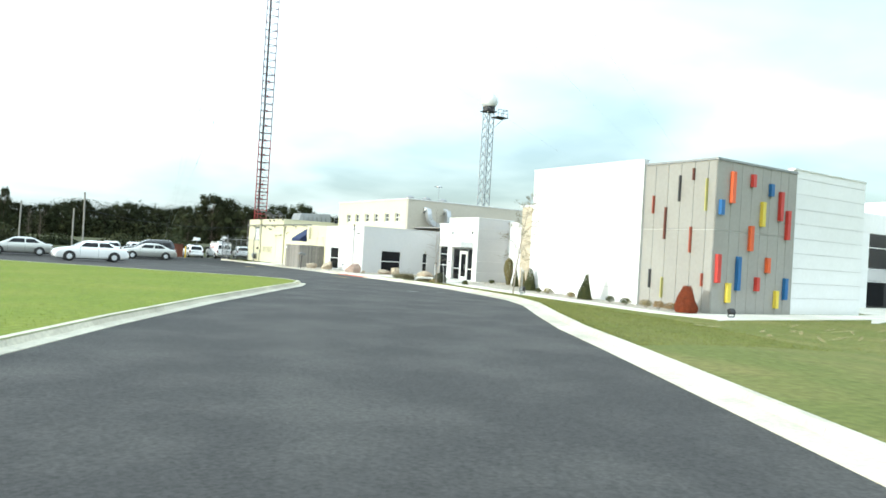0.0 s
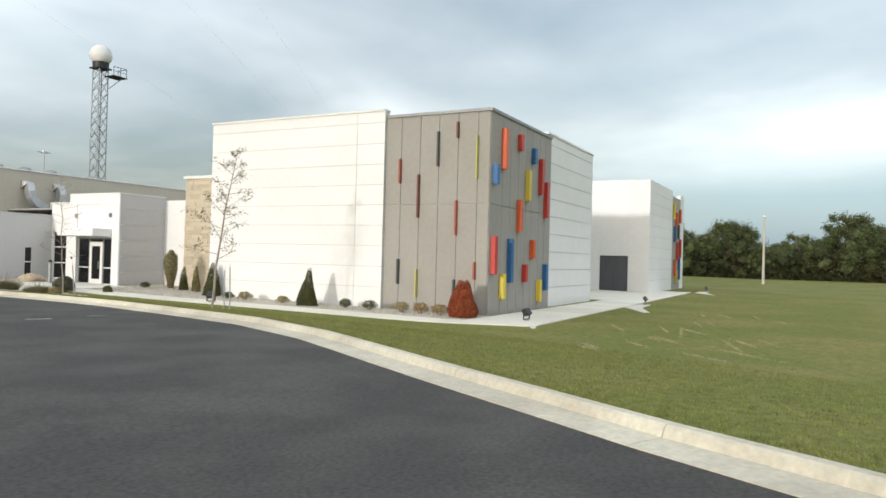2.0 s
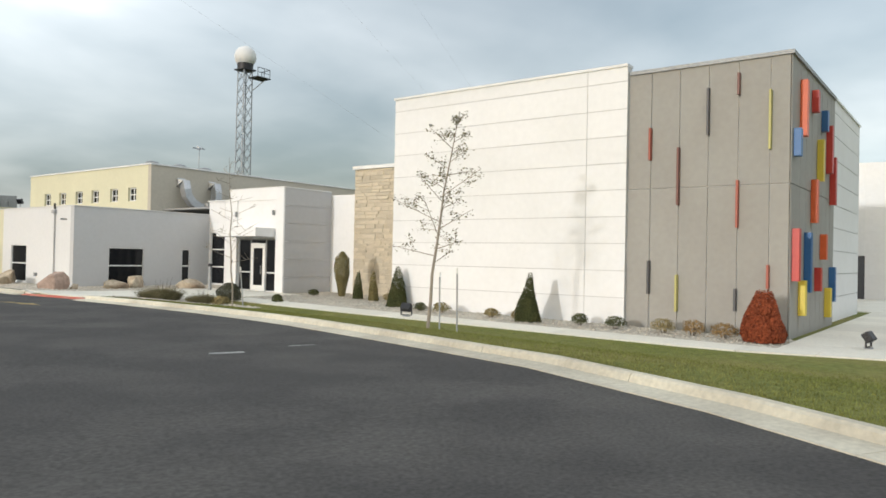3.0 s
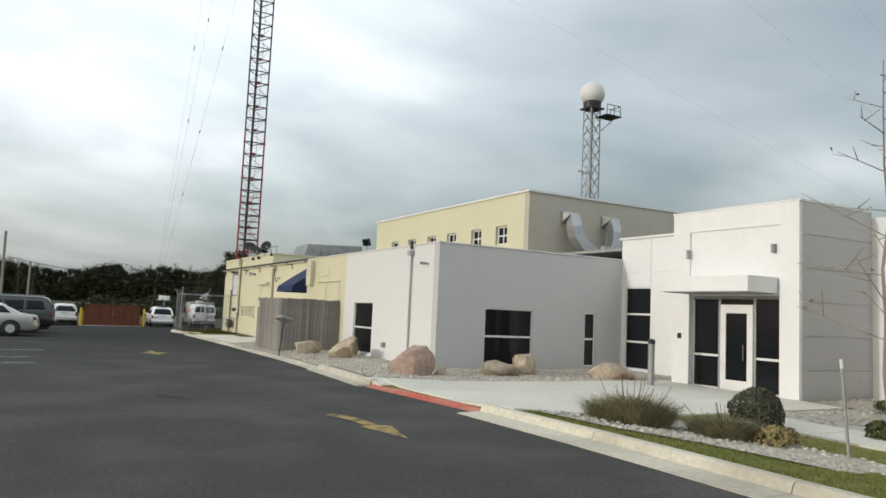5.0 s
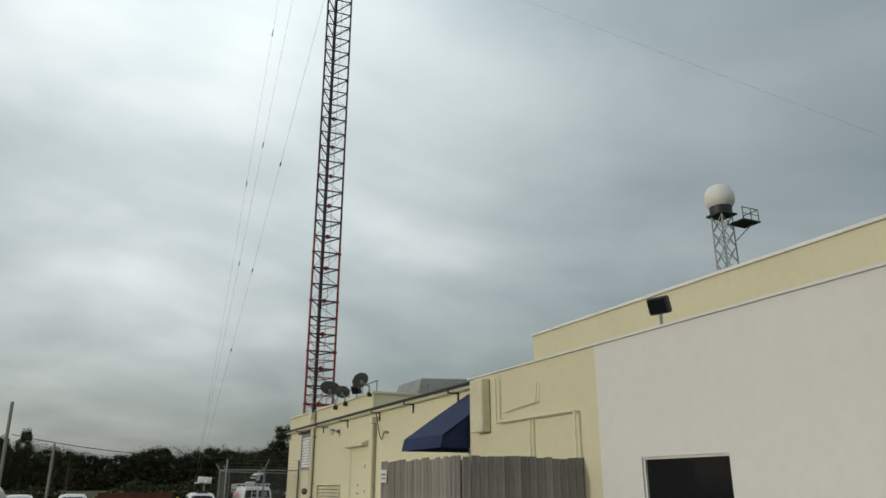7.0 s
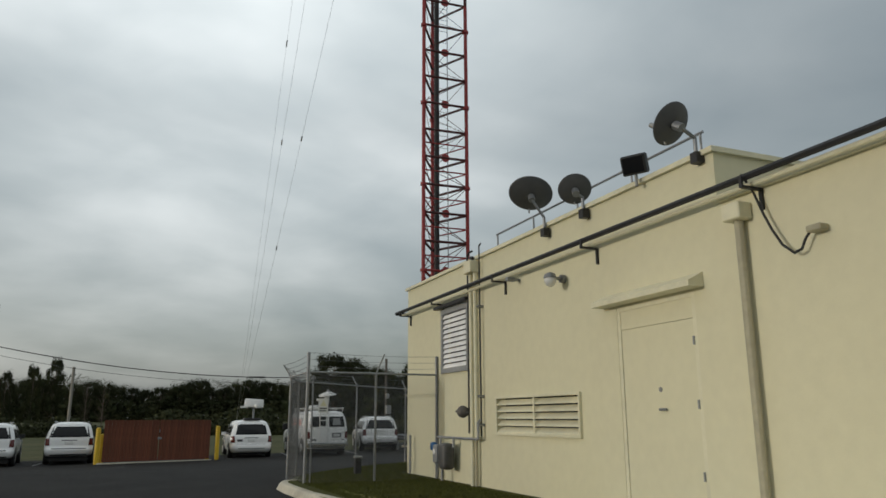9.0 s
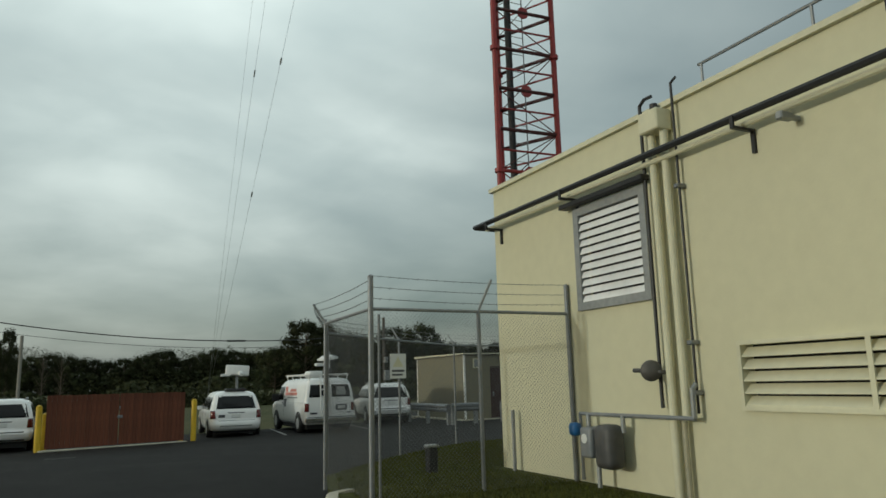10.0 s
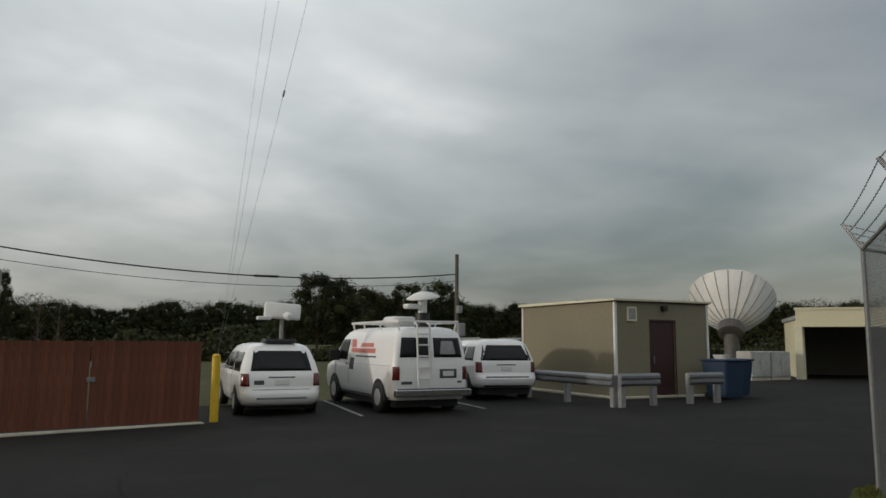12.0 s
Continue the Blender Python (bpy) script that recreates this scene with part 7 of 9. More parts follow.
# radar tower far behind
rt = thing("radar_tower", "grey lattice tower with a white radome ball", "radar tower", (66.4, 91.73, -0.2))
H, S0, S1 = 25.1, 0.70, 0.62
for sx, sy in ((-1, -1), (1, -1), (1, 1), (-1, 1)):
    part("leg", tubes([((sx * S0, sy * S0, 0), (sx * S1, sy * S1, H), 0.07)], 8), "tower_grey", rt)
cs = ((-1, -1), (1, -1), (1, 1), (-1, 1))
for k in range(17):
    f0, f1 = k / 17, (k + 1) / 17
    a0, a1 = S0 + (S1 - S0) * f0, S0 + (S1 - S0) * f1
    for i in range(4):
        p, q = cs[i], cs[(i + 1) % 4]
        part("brace", tubes([((p[0] * a0, p[1] * a0, H * f0), (q[0] * a1, q[1] * a1, H * f1), 0.04)], 5), "tower_grey", rt)
        part("brace", tubes([((q[0] * a0, q[1] * a0, H * f0), (p[0] * a1, p[1] * a1, H * f1), 0.04)], 5), "tower_grey", rt)
part("deck", boxes((-0.95, -0.95, H, 0.95, 0.95, H + 0.15)), "black_metal", rt)
part("platform", boxes((0.2, -2.2, H - 0.95, 2.3, -0.4, H - 0.85)), "black_metal", rt, "dark steel side platform")
for x, y in ((0.3, -2.1), (2.2, -2.1), (2.2, -0.5), (1.3, -2.1)):
    part("rail_post", tubes([((x, y, H - 0.85), (x, y, H + 0.25), 0.04)], 6), "black_metal", rt)
part("rail", tubes([((0.3, -2.1, H + 0.25), (2.2, -2.1, H + 0.25), 0.04), ((2.2, -2.1, H + 0.25), (2.2, -0.5, H + 0.25), 0.04), ((0.3, -2.1, H - 0.3), (2.2, -2.1, H - 0.3), 0.03)], 6), "black_metal", rt)
part("strut", tubes([((0.7, -0.7, H - 2.4), (1.9, -1.6, H - 0.95), 0.05)], 6), "galv_dull", rt)
part("skirt", lathe([(0.95, H + 0.15), (1.0, H + 0.85)], 24), "black_metal", rt, "dark base ring")
bm = bmesh.new()
bmesh.ops.create_icosphere(bm, subdivisions=4, radius=1.35, matrix=Matrix.Translation((0, 0, H + 1.75)))
part("radome", bm, "dish_white", rt, "white radome ball", True)

# ---- north end: board gate, bollards, shed, dish, garage ----
gate = thing("board_gate", "red-brown stained double board gate", "gate", (18.28, 97.95, lot_z(20, 98) - 0.02), math.degrees(math.atan2(0.95, 4.4)))
GL = math.hypot(4.4, 0.95)
bb = boxes((0, 0, 0, 0.145, 0.024, 1.0))
gme = bpy.data.meshes.new("board")
bmesh.ops.bevel(bb, geom=[e for e in bb.edges if abs((e.verts[0].co - e.verts[1].co).z) > 0.5], offset=0.005, segments=1, affect="EDGES")
bb.to_mesh(gme)
bb.free()
gme.materials.append(M["wood_red"])
rng = random.Random(5)
nb = int(GL / 0.15)
for k in range(nb):
    u = k * GL / nb + (0.012 if k >= nb // 2 else -0.012)
    piece("board", gme, gate, (u, rng.uniform(-0.003, 0.003), 0.09), 0, (1, 1, 1.72 + rng.uniform(-0.008, 0.008)))
for u0, u1 in ((0.0, GL / 2 - 0.03), (GL / 2 + 0.03, GL)):
    part("gate_frame", boxes((u0, 0.026, 0.2, u1, 0.07, 0.28), (u0, 0.026, 1.6, u1, 0.07, 1.68)), "galv_dull", gate)
part("latch", soft_box(GL / 2 - 0.06, -0.05, 0.98, GL / 2 + 0.10, -0.006, 1.08, 0.01), "galv", gate, "pale metal latch")
part("latch_bar", boxes((GL / 2 - 0.01, -0.03, 1.28, GL / 2 + 0.02, -0.006, 1.40)), "galv", gate)
sill = thing("gate_sill", "pale concrete strip under the board gate", "kerb", (18.28, 97.95, lot_z(20, 98) - 0.02), math.degrees(math.atan2(0.95, 4.4)))
part("strip", soft_box(-0.2, -0.12, -0.1, GL + 0.1, 0.12, 0.055, 0.015), "kerb", sill)
for x, y, h in ((18.05, 98.0, 1.47), (23.03, 99.05, 1.47), (18.2, 98.75, 1.2), (22.65, 99.55, 1.2)):
    t = thing("bollard", "yellow painted steel bollard beside the gate", "bollard", (x, y, lot_z(x, y)), 0, "yellow bollards")
    part("post", tubes([((0, 0, -0.1), (0, 0, h - 0.04), 0.095)], 16), "yellow", t)
    part("dome", lathe([(0.095, h - 0.04), (0.08, h + 0.01), (0.04, h + 0.035), (0.005, h + 0.04)], 16), "yellow", t, "", True)

shed = thing("equipment_shed", "olive-tan prefabricated equipment shed with a dark door", "shed", (34.45, 99.37, road_z(100)))
def rib_wall(parent, x0, y0, x1, y1, z0, z1, label):
    part("wall", boxes((min(x0, x1), min(y0, y1), z0, max(x0, x1), max(y0, y1), z1)), "olive", parent, label)
rib_wall(shed, 0, 0, 0.12, 5.25, 0.05, 2.84, "tan wall panel")
part("wall", wall_mesh("y", 0.0, 0.12, 3.66, 0.05, 2.84, holes=((1.35, 2.28, 0.05, 2.28),), thick=0.12), "olive", shed, "tan front wall")
rib_wall(shed, 3.54, 0.12, 3.66, 5.25, 0.05, 2.84, "tan wall panel")
rib_wall(shed, 0.12, 5.13, 3.54, 5.25, 0.05, 2.84, "tan wall panel")
bm = bmesh.new()
v = [bm.verts.new(p) for p in ((-0.10, -0.12, 2.875), (3.76, -0.12, 2.875), (3.76, 5.37, 2.875), (-0.10, 5.37, 2.875), (-0.10, -0.12, 2.93), (3.76, -0.12, 2.93), (3.76, 5.37, 2.97), (-0.10, 5.37, 2.97))]
for f in ((3, 2, 1, 0), (4, 5, 6, 7), (0, 1, 5, 4), (1, 2, 6, 5), (2, 3, 7, 6), (3, 0, 4, 7)):
    bm.faces.new([v[i] for i in f])
part("roof", bm, "cream_trim", shed, "thin pale roof edge")
part("soffit", boxes((-0.05, -0.07, 2.843, 3.71, 5.32, 2.873)), "brown_door", shed, "dark band under the roof edge")
for x, y in ((-0.02, -0.02), (3.60, -0.02), (-0.02, 5.18)):
    part("corner_trim", boxes((x, y, 0.05, x + 0.08, y + 0.08, 2.84)), "white_metal", shed, "pale corner trim")
dd = part("door", boxes((1.36, 0.03, 0.06, 2.27, 0.08, 2.27)), "brown_door", shed, "dark red-brown steel door")
part("door_handle", boxes((1.43, -0.03, 1.0, 1.46, 0.028, 1.22)), "galv", dd)
part("door_frame", boxes((1.30, -0.015, 0.06, 1.35, -0.001, 2.33), (2.28, -0.015, 0.06, 2.33, -0.001, 2.33), (1.35, -0.015, 2.28, 2.28, -0.001, 2.33)), "brown_door", dd)
part("vent", boxes((0.44, -0.04, 2.27, 0.80, -0.001, 2.70)), "cream_trim", shed, "pale wall vent")
part("vent_core", boxes((0.49, -0.045, 2.32, 0.75, -0.041, 2.65)), "galv_dull", shed)
part("lamp", soft_box(1.75, -0.16, 2.60, 1.93, -0.001, 2.76, 0.02), "black_metal", shed, "black door lamp")
part("plinth", boxes((-0.35, -0.35, -0.2, 3.95, 5.55, 0.048)), "kerb", shed, "concrete slab")


def guard_rail(points, label):
    t = thing("guard_rail", label, "guard rail", (*points[0], road_z(points[0][1])))
    o = Vector((*points[0], 0))
    for (ax, ay), (bx, by) in zip(points, points[1:]):
        a, b = Vector((ax, ay, 0)) - o, Vector((bx, by, 0)) - o
        d = (b - a).normalized()
        s = Vector((d.y, -d.x, 0))
        bm = bmesh.new()
        rings = []
        for p in (a, b):
            rings.append([bm.verts.new(p + s * w + Vector((0, 0, z))) for w, z in ((0.0, 0.50), (0.06, 0.56), (0.06, 0.62), (0.01, 0.66), (0.06, 0.70), (0.06, 0.76), (0.0, 0.82), (-0.02, 0.82), (-0.02, 0.50))])
        for k in range(9):
            bm.faces.new((rings[0][k], rings[0][(k + 1) % 9], rings[1][(k + 1) % 9], rings[1][k]))
        bm.faces.new(rings[0])
        bm.faces.new(rings[1][::-1])
        bmesh.ops.recalc_face_normals(bm, faces=bm.faces[:])
        part("beam", bm, "galv", t)
        n = max(1, round((b - a).length / 1.9))
        for k in range(n + 1):
            p = a.lerp(b, k / n) - s * 0.10 + d * (0.12 if k == 0 else -0.12 if k == n else 0)
            part("rail_post", boxes((p.x - 0.07, p.y - 0.07, -0.1, p.x + 0.07, p.y + 0.07, 0.80)), "galv_dull", t)
    return t


guard_rail([(32.4, 101.2), (32.4, 96.9)], "weathered steel guard rail along the shed")
guard_rail([(32.5, 96.75), (33.75, 96.75)], "short weathered steel guard rail before the shed")
guard_rail([(34.75, 96.75), (35.95, 96.75)], "short weathered steel guard rail beside the shed door")


def wheelie(x, y, turn, label):
    t = thing("refuse_bin", label, "bin", (x, y, road_z(y)), turn, "blue bins")
    bm = bmesh.new()
    lo = [bm.verts.new(p) for p in ((-0.36, -0.33, 0.06), (0.36, -0.33, 0.06), (0.36, 0.33, 0.06), (-0.36, 0.33, 0.06))]
    hi = [bm.verts.new(p) for p in ((-0.46, -0.42, 1.08), (0.46, -0.42, 1.08), (0.46, 0.42, 1.08), (-0.46, 0.42, 1.08))]
    bm.faces.new(lo[::-1])
    bm.faces.new(hi)
    for k in range(4):
        bm.faces.new((lo[k], lo[(k + 1) % 4], hi[(k + 1) % 4], hi[k]))
    bmesh.ops.bevel(bm, geom=bm.edges[:], offset=0.03, segments=2, affect="EDGES")
    part("body", bm, "bin_blue", t)
    part("lid", soft_box(-0.49, -0.46, 1.085, 0.49, 0.46, 1.15, 0.025), "bin_blue", t)
    for sx in (-0.3, 0.3):
        part("wheel", tubes([((sx - 0.03, 0.34, 0.1), (sx + 0.03, 0.34, 0.1), 0.1)], 12), "black", t)
    return t


wheelie(37.05, 97.75, 8, "large blue plastic refuse bin")
wheelie(38.15, 98.5, -5, "large blue plastic refuse bin with closed lid")
tray = thing("plastic_tub", "shallow pale tub on a blue bin", "tub", (37.0, 97.75, road_z(97.75) + 1.152))
part("tub", lathe([(0.2, 0.0), (0.26, 0.12), (0.24, 0.12), (0.18, 0.02)], 16), "sign_white", tray)

# large receive dish seen from behind
bd = thing("earth_station_dish", "large white ribbed earth-station dish on a pedestal", "satellite dish", (53.3, 112.75, -0.3))
AX = Vector((0.50, 0.40, 0.77)).normalized()
HUB = Vector((0, 0, 2.6))
part("pedestal", tubes([((0, 0, -0.1), (0, 0, 2.2), 0.42)], 16), "meter_dark", bd, "dark steel pedestal")
part("hub", lathe([(0.55, -0.55), (0.70, -0.5), (0.70, 0.05), (0.5, 0.08)], 20, AX, HUB), "meter_dark", bd, "dark hub drum")
U = AX.cross(Vector((0, 0, 1))).normalized()
V = AX.cross(U)
R = 2.42
for k in range(20):
    a0, a1 = 2 * math.pi * (k + 0.02) / 20, 2 * math.pi * (k + 0.98) / 20
    bm = bmesh.new()
    grid = []
    for r in (0.55, 1.1, 1.65, 2.1, R):
        row = []
        for a in (a0, (a0 + a1) / 2, a1):
            row.append([bm.verts.new(HUB + (U * math.cos(a) + V * math.sin(a)) * r + AX * (r * r * 0.92 / R + h)) for h in (0.0, 0.03)])
        grid.append(row)
    for i in range(4):
        for j in range(2):
            for h in (0, 1):
                bm.faces.new((grid[i][j][h], grid[i + 1][j][h], grid[i + 1][j + 1][h], grid[i][j + 1][h]))
        for j in (0, 2):
            bm.faces.new((grid[i][j][0], grid[i + 1][j][0], grid[i + 1][j][1], grid[i][j][1]))
    for i in (0, 4):
        for j in range(2):
            bm.faces.new((grid[i][j][0], grid[i][j + 1][0], grid[i][j + 1][1], grid[i][j][1]))
    bmesh.ops.recalc_face_normals(bm, faces=bm.faces[:])
    part("panel", bm, "dish_white", bd)
    bm = bmesh.new()
    a = 2 * math.pi * k / 20
    d = U * math.cos(a) + V * math.sin(a)
    prev = None
    for r in (0.6, 1.1, 1.65, 2.1, R):
        c = HUB + d * r + AX * (r * r * 0.92 / R)
        cur = c - AX * 0.03
        if prev is not None:
            tube(bm, prev, cur, 0.022, 5)
        prev = cur
    part("rib", bm, "galv", bd)
part("feed_mast", tubes([(HUB, HUB + AX * 2.3, 0.05)], 8), "galv", bd)

garage = thing("open_garage", "open-fronted cream storage shelter with a flat roof", "garage", (50.45, 105.95, road_z(105) - 0.1), -45)
part("wall", boxes((0, 0.3, -0.1, 0.25, 7.0, 2.9)), "cream", garage)
# the shelter's inner shade is painted into this wall's dark tone
part("wall", boxes((0.25, 6.8, -0.1, 13.0, 7.0, 2.9)), "dark_inside", garage, "rear wall coloured dark for the shade inside")
part("wall", boxes((12.75, 0.3, -0.1, 13.0, 6.8, 2.9)), "cream", garage)
part("fascia", boxes((-0.1, 0.0, 2.55, 13.1, 0.28, 3.35)), "cream", garage, "deep cream fascia board")
part("coping", boxes((-0.15, -0.05, 3.352, 13.15, 0.33, 3.45)), "cream_trim", garage)
part("roof", boxes((-0.1, 0.281, 2.92, 13.1, 7.1, 3.1)), "roof", garage)
part("pier", boxes((-0.2, -0.05, -0.1, 0.12, 0.27, 2.548)), "cream_trim", garage, "pale corner pier")
part("pier", boxes((6.4, 0.02, -0.1, 6.65, 0.27, 2.548)), "cream", garage)
for k, (x, y) in enumerate(((47.65, 106.2), (49.05, 106.3))):
    t = thing("utility_cabinet", "white metal utility cabinet on a low base", "cabinet", (x, y, road_z(y)))
    part("base", boxes((-0.6, -0.4, -0.05, 0.6, 0.4, 0.12)), "kerb", t)
    part("body", soft_box(-0.62, -0.42, 0.121, 0.62, 0.42, 1.3, 0.03), "cabinet_white", t)
    part("door", boxes((-0.56, -0.435, 0.2, -0.02, -0.421, 1.22)), "cabinet_white", t)
    part("door", boxes((0.02, -0.435, 0.2, 0.56, -0.421, 1.22)), "cabinet_white", t)
    part("handle", boxes((-0.10, -0.46, 0.7, -0.07, -0.436, 0.9)), "galv_dull", t)


# ---- poles and wires ----
def pole(x, y, h, r, lean, material, label, arm=False, transformer=False, category="pole", base=None):
    t = thing("utility_pole", label, category, (x, y, road_z(y) - 0.1 if base is None else base))
    part("shaft", tubes([((0, 0, -0.2), (lean[0], lean[1], h), r)], 10), material, t)
    if arm:
        part("cross_arm", boxes((lean[0] - 0.6, lean[1] - 0.05, h - 0.5, lean[0] + 0.6, lean[1] + 0.05, h - 0.4)), material, t)
        for s in (-0.5, 0.5):
            part("insulator", tubes([((lean[0] + s, lean[1], h - 0.4), (lean[0] + s, lean[1], h - 0.25), 0.04)], 8), "galv", t)
    if transformer:
        part("box", soft_box(-0.05, -0.32, 2.0, 0.30, -0.02, 2.6, 0.03), "galv_dull", t)
        part("box", soft_box(-0.05, -0.26, 3.05, 0.18, -0.04, 3.4, 0.03), "galv_dull", t)
    return t


pole(35.5, 112.15, 5.8, 0.085, (0, 0), "pole_dark", "weathered wooden utility pole with boxes", transformer=True)
pole(11.85, 110.6, 8.1, 0.12, (-0.1, 0), "pole_wood", "weathered leaning wooden utility pole")
pole(13.75, 143.2, 6.75, 0.14, (0, 0), "pole_wood", "wooden utility pole before the trees")
pole(5.0, 132.0, 7.0, 0.12, (0.1, 0), "pole_wood", "wooden utility pole near the trees")
for z0, z1, sagz, r, lab in ((4.47, 5.33, 0.92, 0.028, "thick overhead cable"), (4.15, 4.85, 0.92, 0.012, "thin overhead cable")):
    wire = thing("overhead_cable", lab + " sagging between poles", "cable", (35.5, 112.15, z0))
    bm = bmesh.new()
    a, b = Vector((0, 0, 0)), Vector((-23.4, -1.5, z1 - z0))
    rings = []
    for k in range(25):
        f = k / 24
        c = a.lerp(b, f) - Vector((0, 0, sagz * 4 * f * (1 - f)))
        rings.append([bm.verts.new(c + Vector((0, r * math.cos(q * 1.2566), r * math.sin(q * 1.2566)))) for q in range(5)])
    for r0, r1 in zip(rings, rings[1:]):
        for q in range(5):
            bm.faces.new((r0[q], r0[(q + 1) % 5], r1[(q + 1) % 5], r1[q]))
    part("cable", bm, "black", wire)
    if r > 0.02:
        part("splice", tubes([((-8.4, -0.54, -0.53), (-9.4, -0.6, -0.54), 0.05)], 8), "black", wire)

lp = thing("light_pole", "pale concrete light pole on the lawn before the wood", "light pole", (102.0, 16.35, lawn_z(102.0, 16.35)))
part("pole", lathe([(0.17, -0.2), (0.16, 0.5), (0.09, 8.2)], 12), "taupe", lp)
part("crossarm", tubes([((-0.35, 0, 8.2), (0.35, 0, 8.2), 0.04)], 6), "galv_dull", lp)
for x in (-0.38, 0.18):
    part("lamp_head", soft_box(x, -0.22, 8.18, x + 0.2, 0.16, 8.4, 0.03), "sign_white", lp, "pale floodlight head")


# ---- vehicles ----
class Shell:
    """A body as a stack of rounded slices: rows (z, rear, front, half width, corner radius), nose along +y."""

    def __init__(self, rows):
        self.z, self.rear, self.front, self.half, self.round = (list(c) for c in zip(*rows))

    def at(self, z):
        return tuple(float(np.interp(z, self.z, c)) for c in (self.rear, self.front, self.half, self.round))

    def end_y(self, z, x, rear):
        yr, yf, w, r = self.at(z)
        c = min(max(abs(x) - (w - r), 0.0), r * 0.999)
        inset = r - math.sqrt(r * r - c * c)
        return yr + inset if rear else yf - inset

    def side_x(self, z, y):
        yr, yf, w, r = self.at(z)
        d = min(max(yr + r - y, y - (yf - r), 0.0), r * 0.999)
        return w - r + math.sqrt(r * r - d * d)

    def mesh(self):
        bm = bmesh.new()
        zs = []
        for a, b in zip(self.z, self.z[1:]):
            n = max(1, round((b - a) / 0.09))
            zs += [a + (b - a) * k / n for k in range(n)]
        zs.append(self.z[-1])
        rings = []
        for z in zs:
            yr, yf, w, r = self.at(z)
            pts = []
            for cx, cy, a0 in ((w - r, yr + r, -90), (w - r, yf - r, 0), (-w + r, yf - r, 90), (-w + r, yr + r, 180)):
                pts += [(cx + r * math.cos(radians(a0 + 15 * k)), cy + r * math.sin(radians(a0 + 15 * k))) for k in range(7)]
            rings.append([bm.verts.new((x, y, z)) for x, y in pts])
        n = len(rings[0])
        for a, b in zip(rings, rings[1:]):
            for k in range(n):
                bm.faces.new((a[k], a[(k + 1) % n], b[(k + 1) % n], b[k]))
        bm.faces.new(rings[0][::-1])
        bm.faces.new(rings[-1])
        bmesh.ops.recalc_face_normals(bm, faces=bm.faces[:])
        return bm

    def patch(self, kind, spec, out=0.006):
        """A panel that follows the skin. side: (s, y0 low, y1 low, y0 top, y1 top, z0, z1); rear, front: (x0 low, x1 low, x0 top, x1 top, z0, z1)."""
        bm = bmesh.new()
        nu, nz = 8, 6
        outer, inner = [], []
        for j in range(nz + 1):
            f = j / nz
            ro, ri = [], []
            for i in range(nu + 1):
                g = i / nu
                if kind == "side":
                    s, a0, a1, b0, b1, z0, z1 = spec
                    z = z0 + (z1 - z0) * f
                    y = (a0 * (1 - f) + b0 * f) * (1 - g) + (a1 * (1 - f) + b1 * f) * g
                    x = self.side_x(z, y)
                    o, q = (s * (x + out), y, z), (s * (x - 0.03), y, z)
                else:
                    a0, a1, b0, b1, z0, z1 = spec
                    z = z0 + (z1 - z0) * f
                    x = (a0 * (1 - f) + b0 * f) * (1 - g) + (a1 * (1 - f) + b1 * f) * g
                    y, d = self.end_y(z, x, kind == "rear"), (-1 if kind == "rear" else 1)
                    _, _, w, r = self.at(z)
                    k = min(max((abs(x) - (w - r)) / r, 0.0), 1.0)
                    o, q = (x * (1 + out * k), y + d * out, z), (x * (1 - 0.02 * k), y - d * 0.03, z)
                ro.append(bm.verts.new(o))
                ri.append(bm.verts.new(q))
            outer.append(ro)
            inner.append(ri)
        for j in range(nz):
            for i in range(nu):
                bm.faces.new((outer[j][i], outer[j][i + 1], outer[j + 1][i + 1], outer[j + 1][i]))
        for j in range(nz):
            bm.faces.new((outer[j][0], outer[j + 1][0], inner[j + 1][0], inner[j][0]))
            bm.faces.new((outer[j][nu], inner[j][nu], inner[j + 1][nu], outer[j + 1][nu]))
        for i in range(nu):
            bm.faces.new((outer[0][i], inner[0][i], inner[0][i + 1], outer[0][i + 1]))
            bm.faces.new((outer[nz][i], outer[nz][i + 1], inner[nz][i + 1], inner[nz][i]))
        bmesh.ops.recalc_face_normals(bm, faces=bm.faces[:])
        return bm


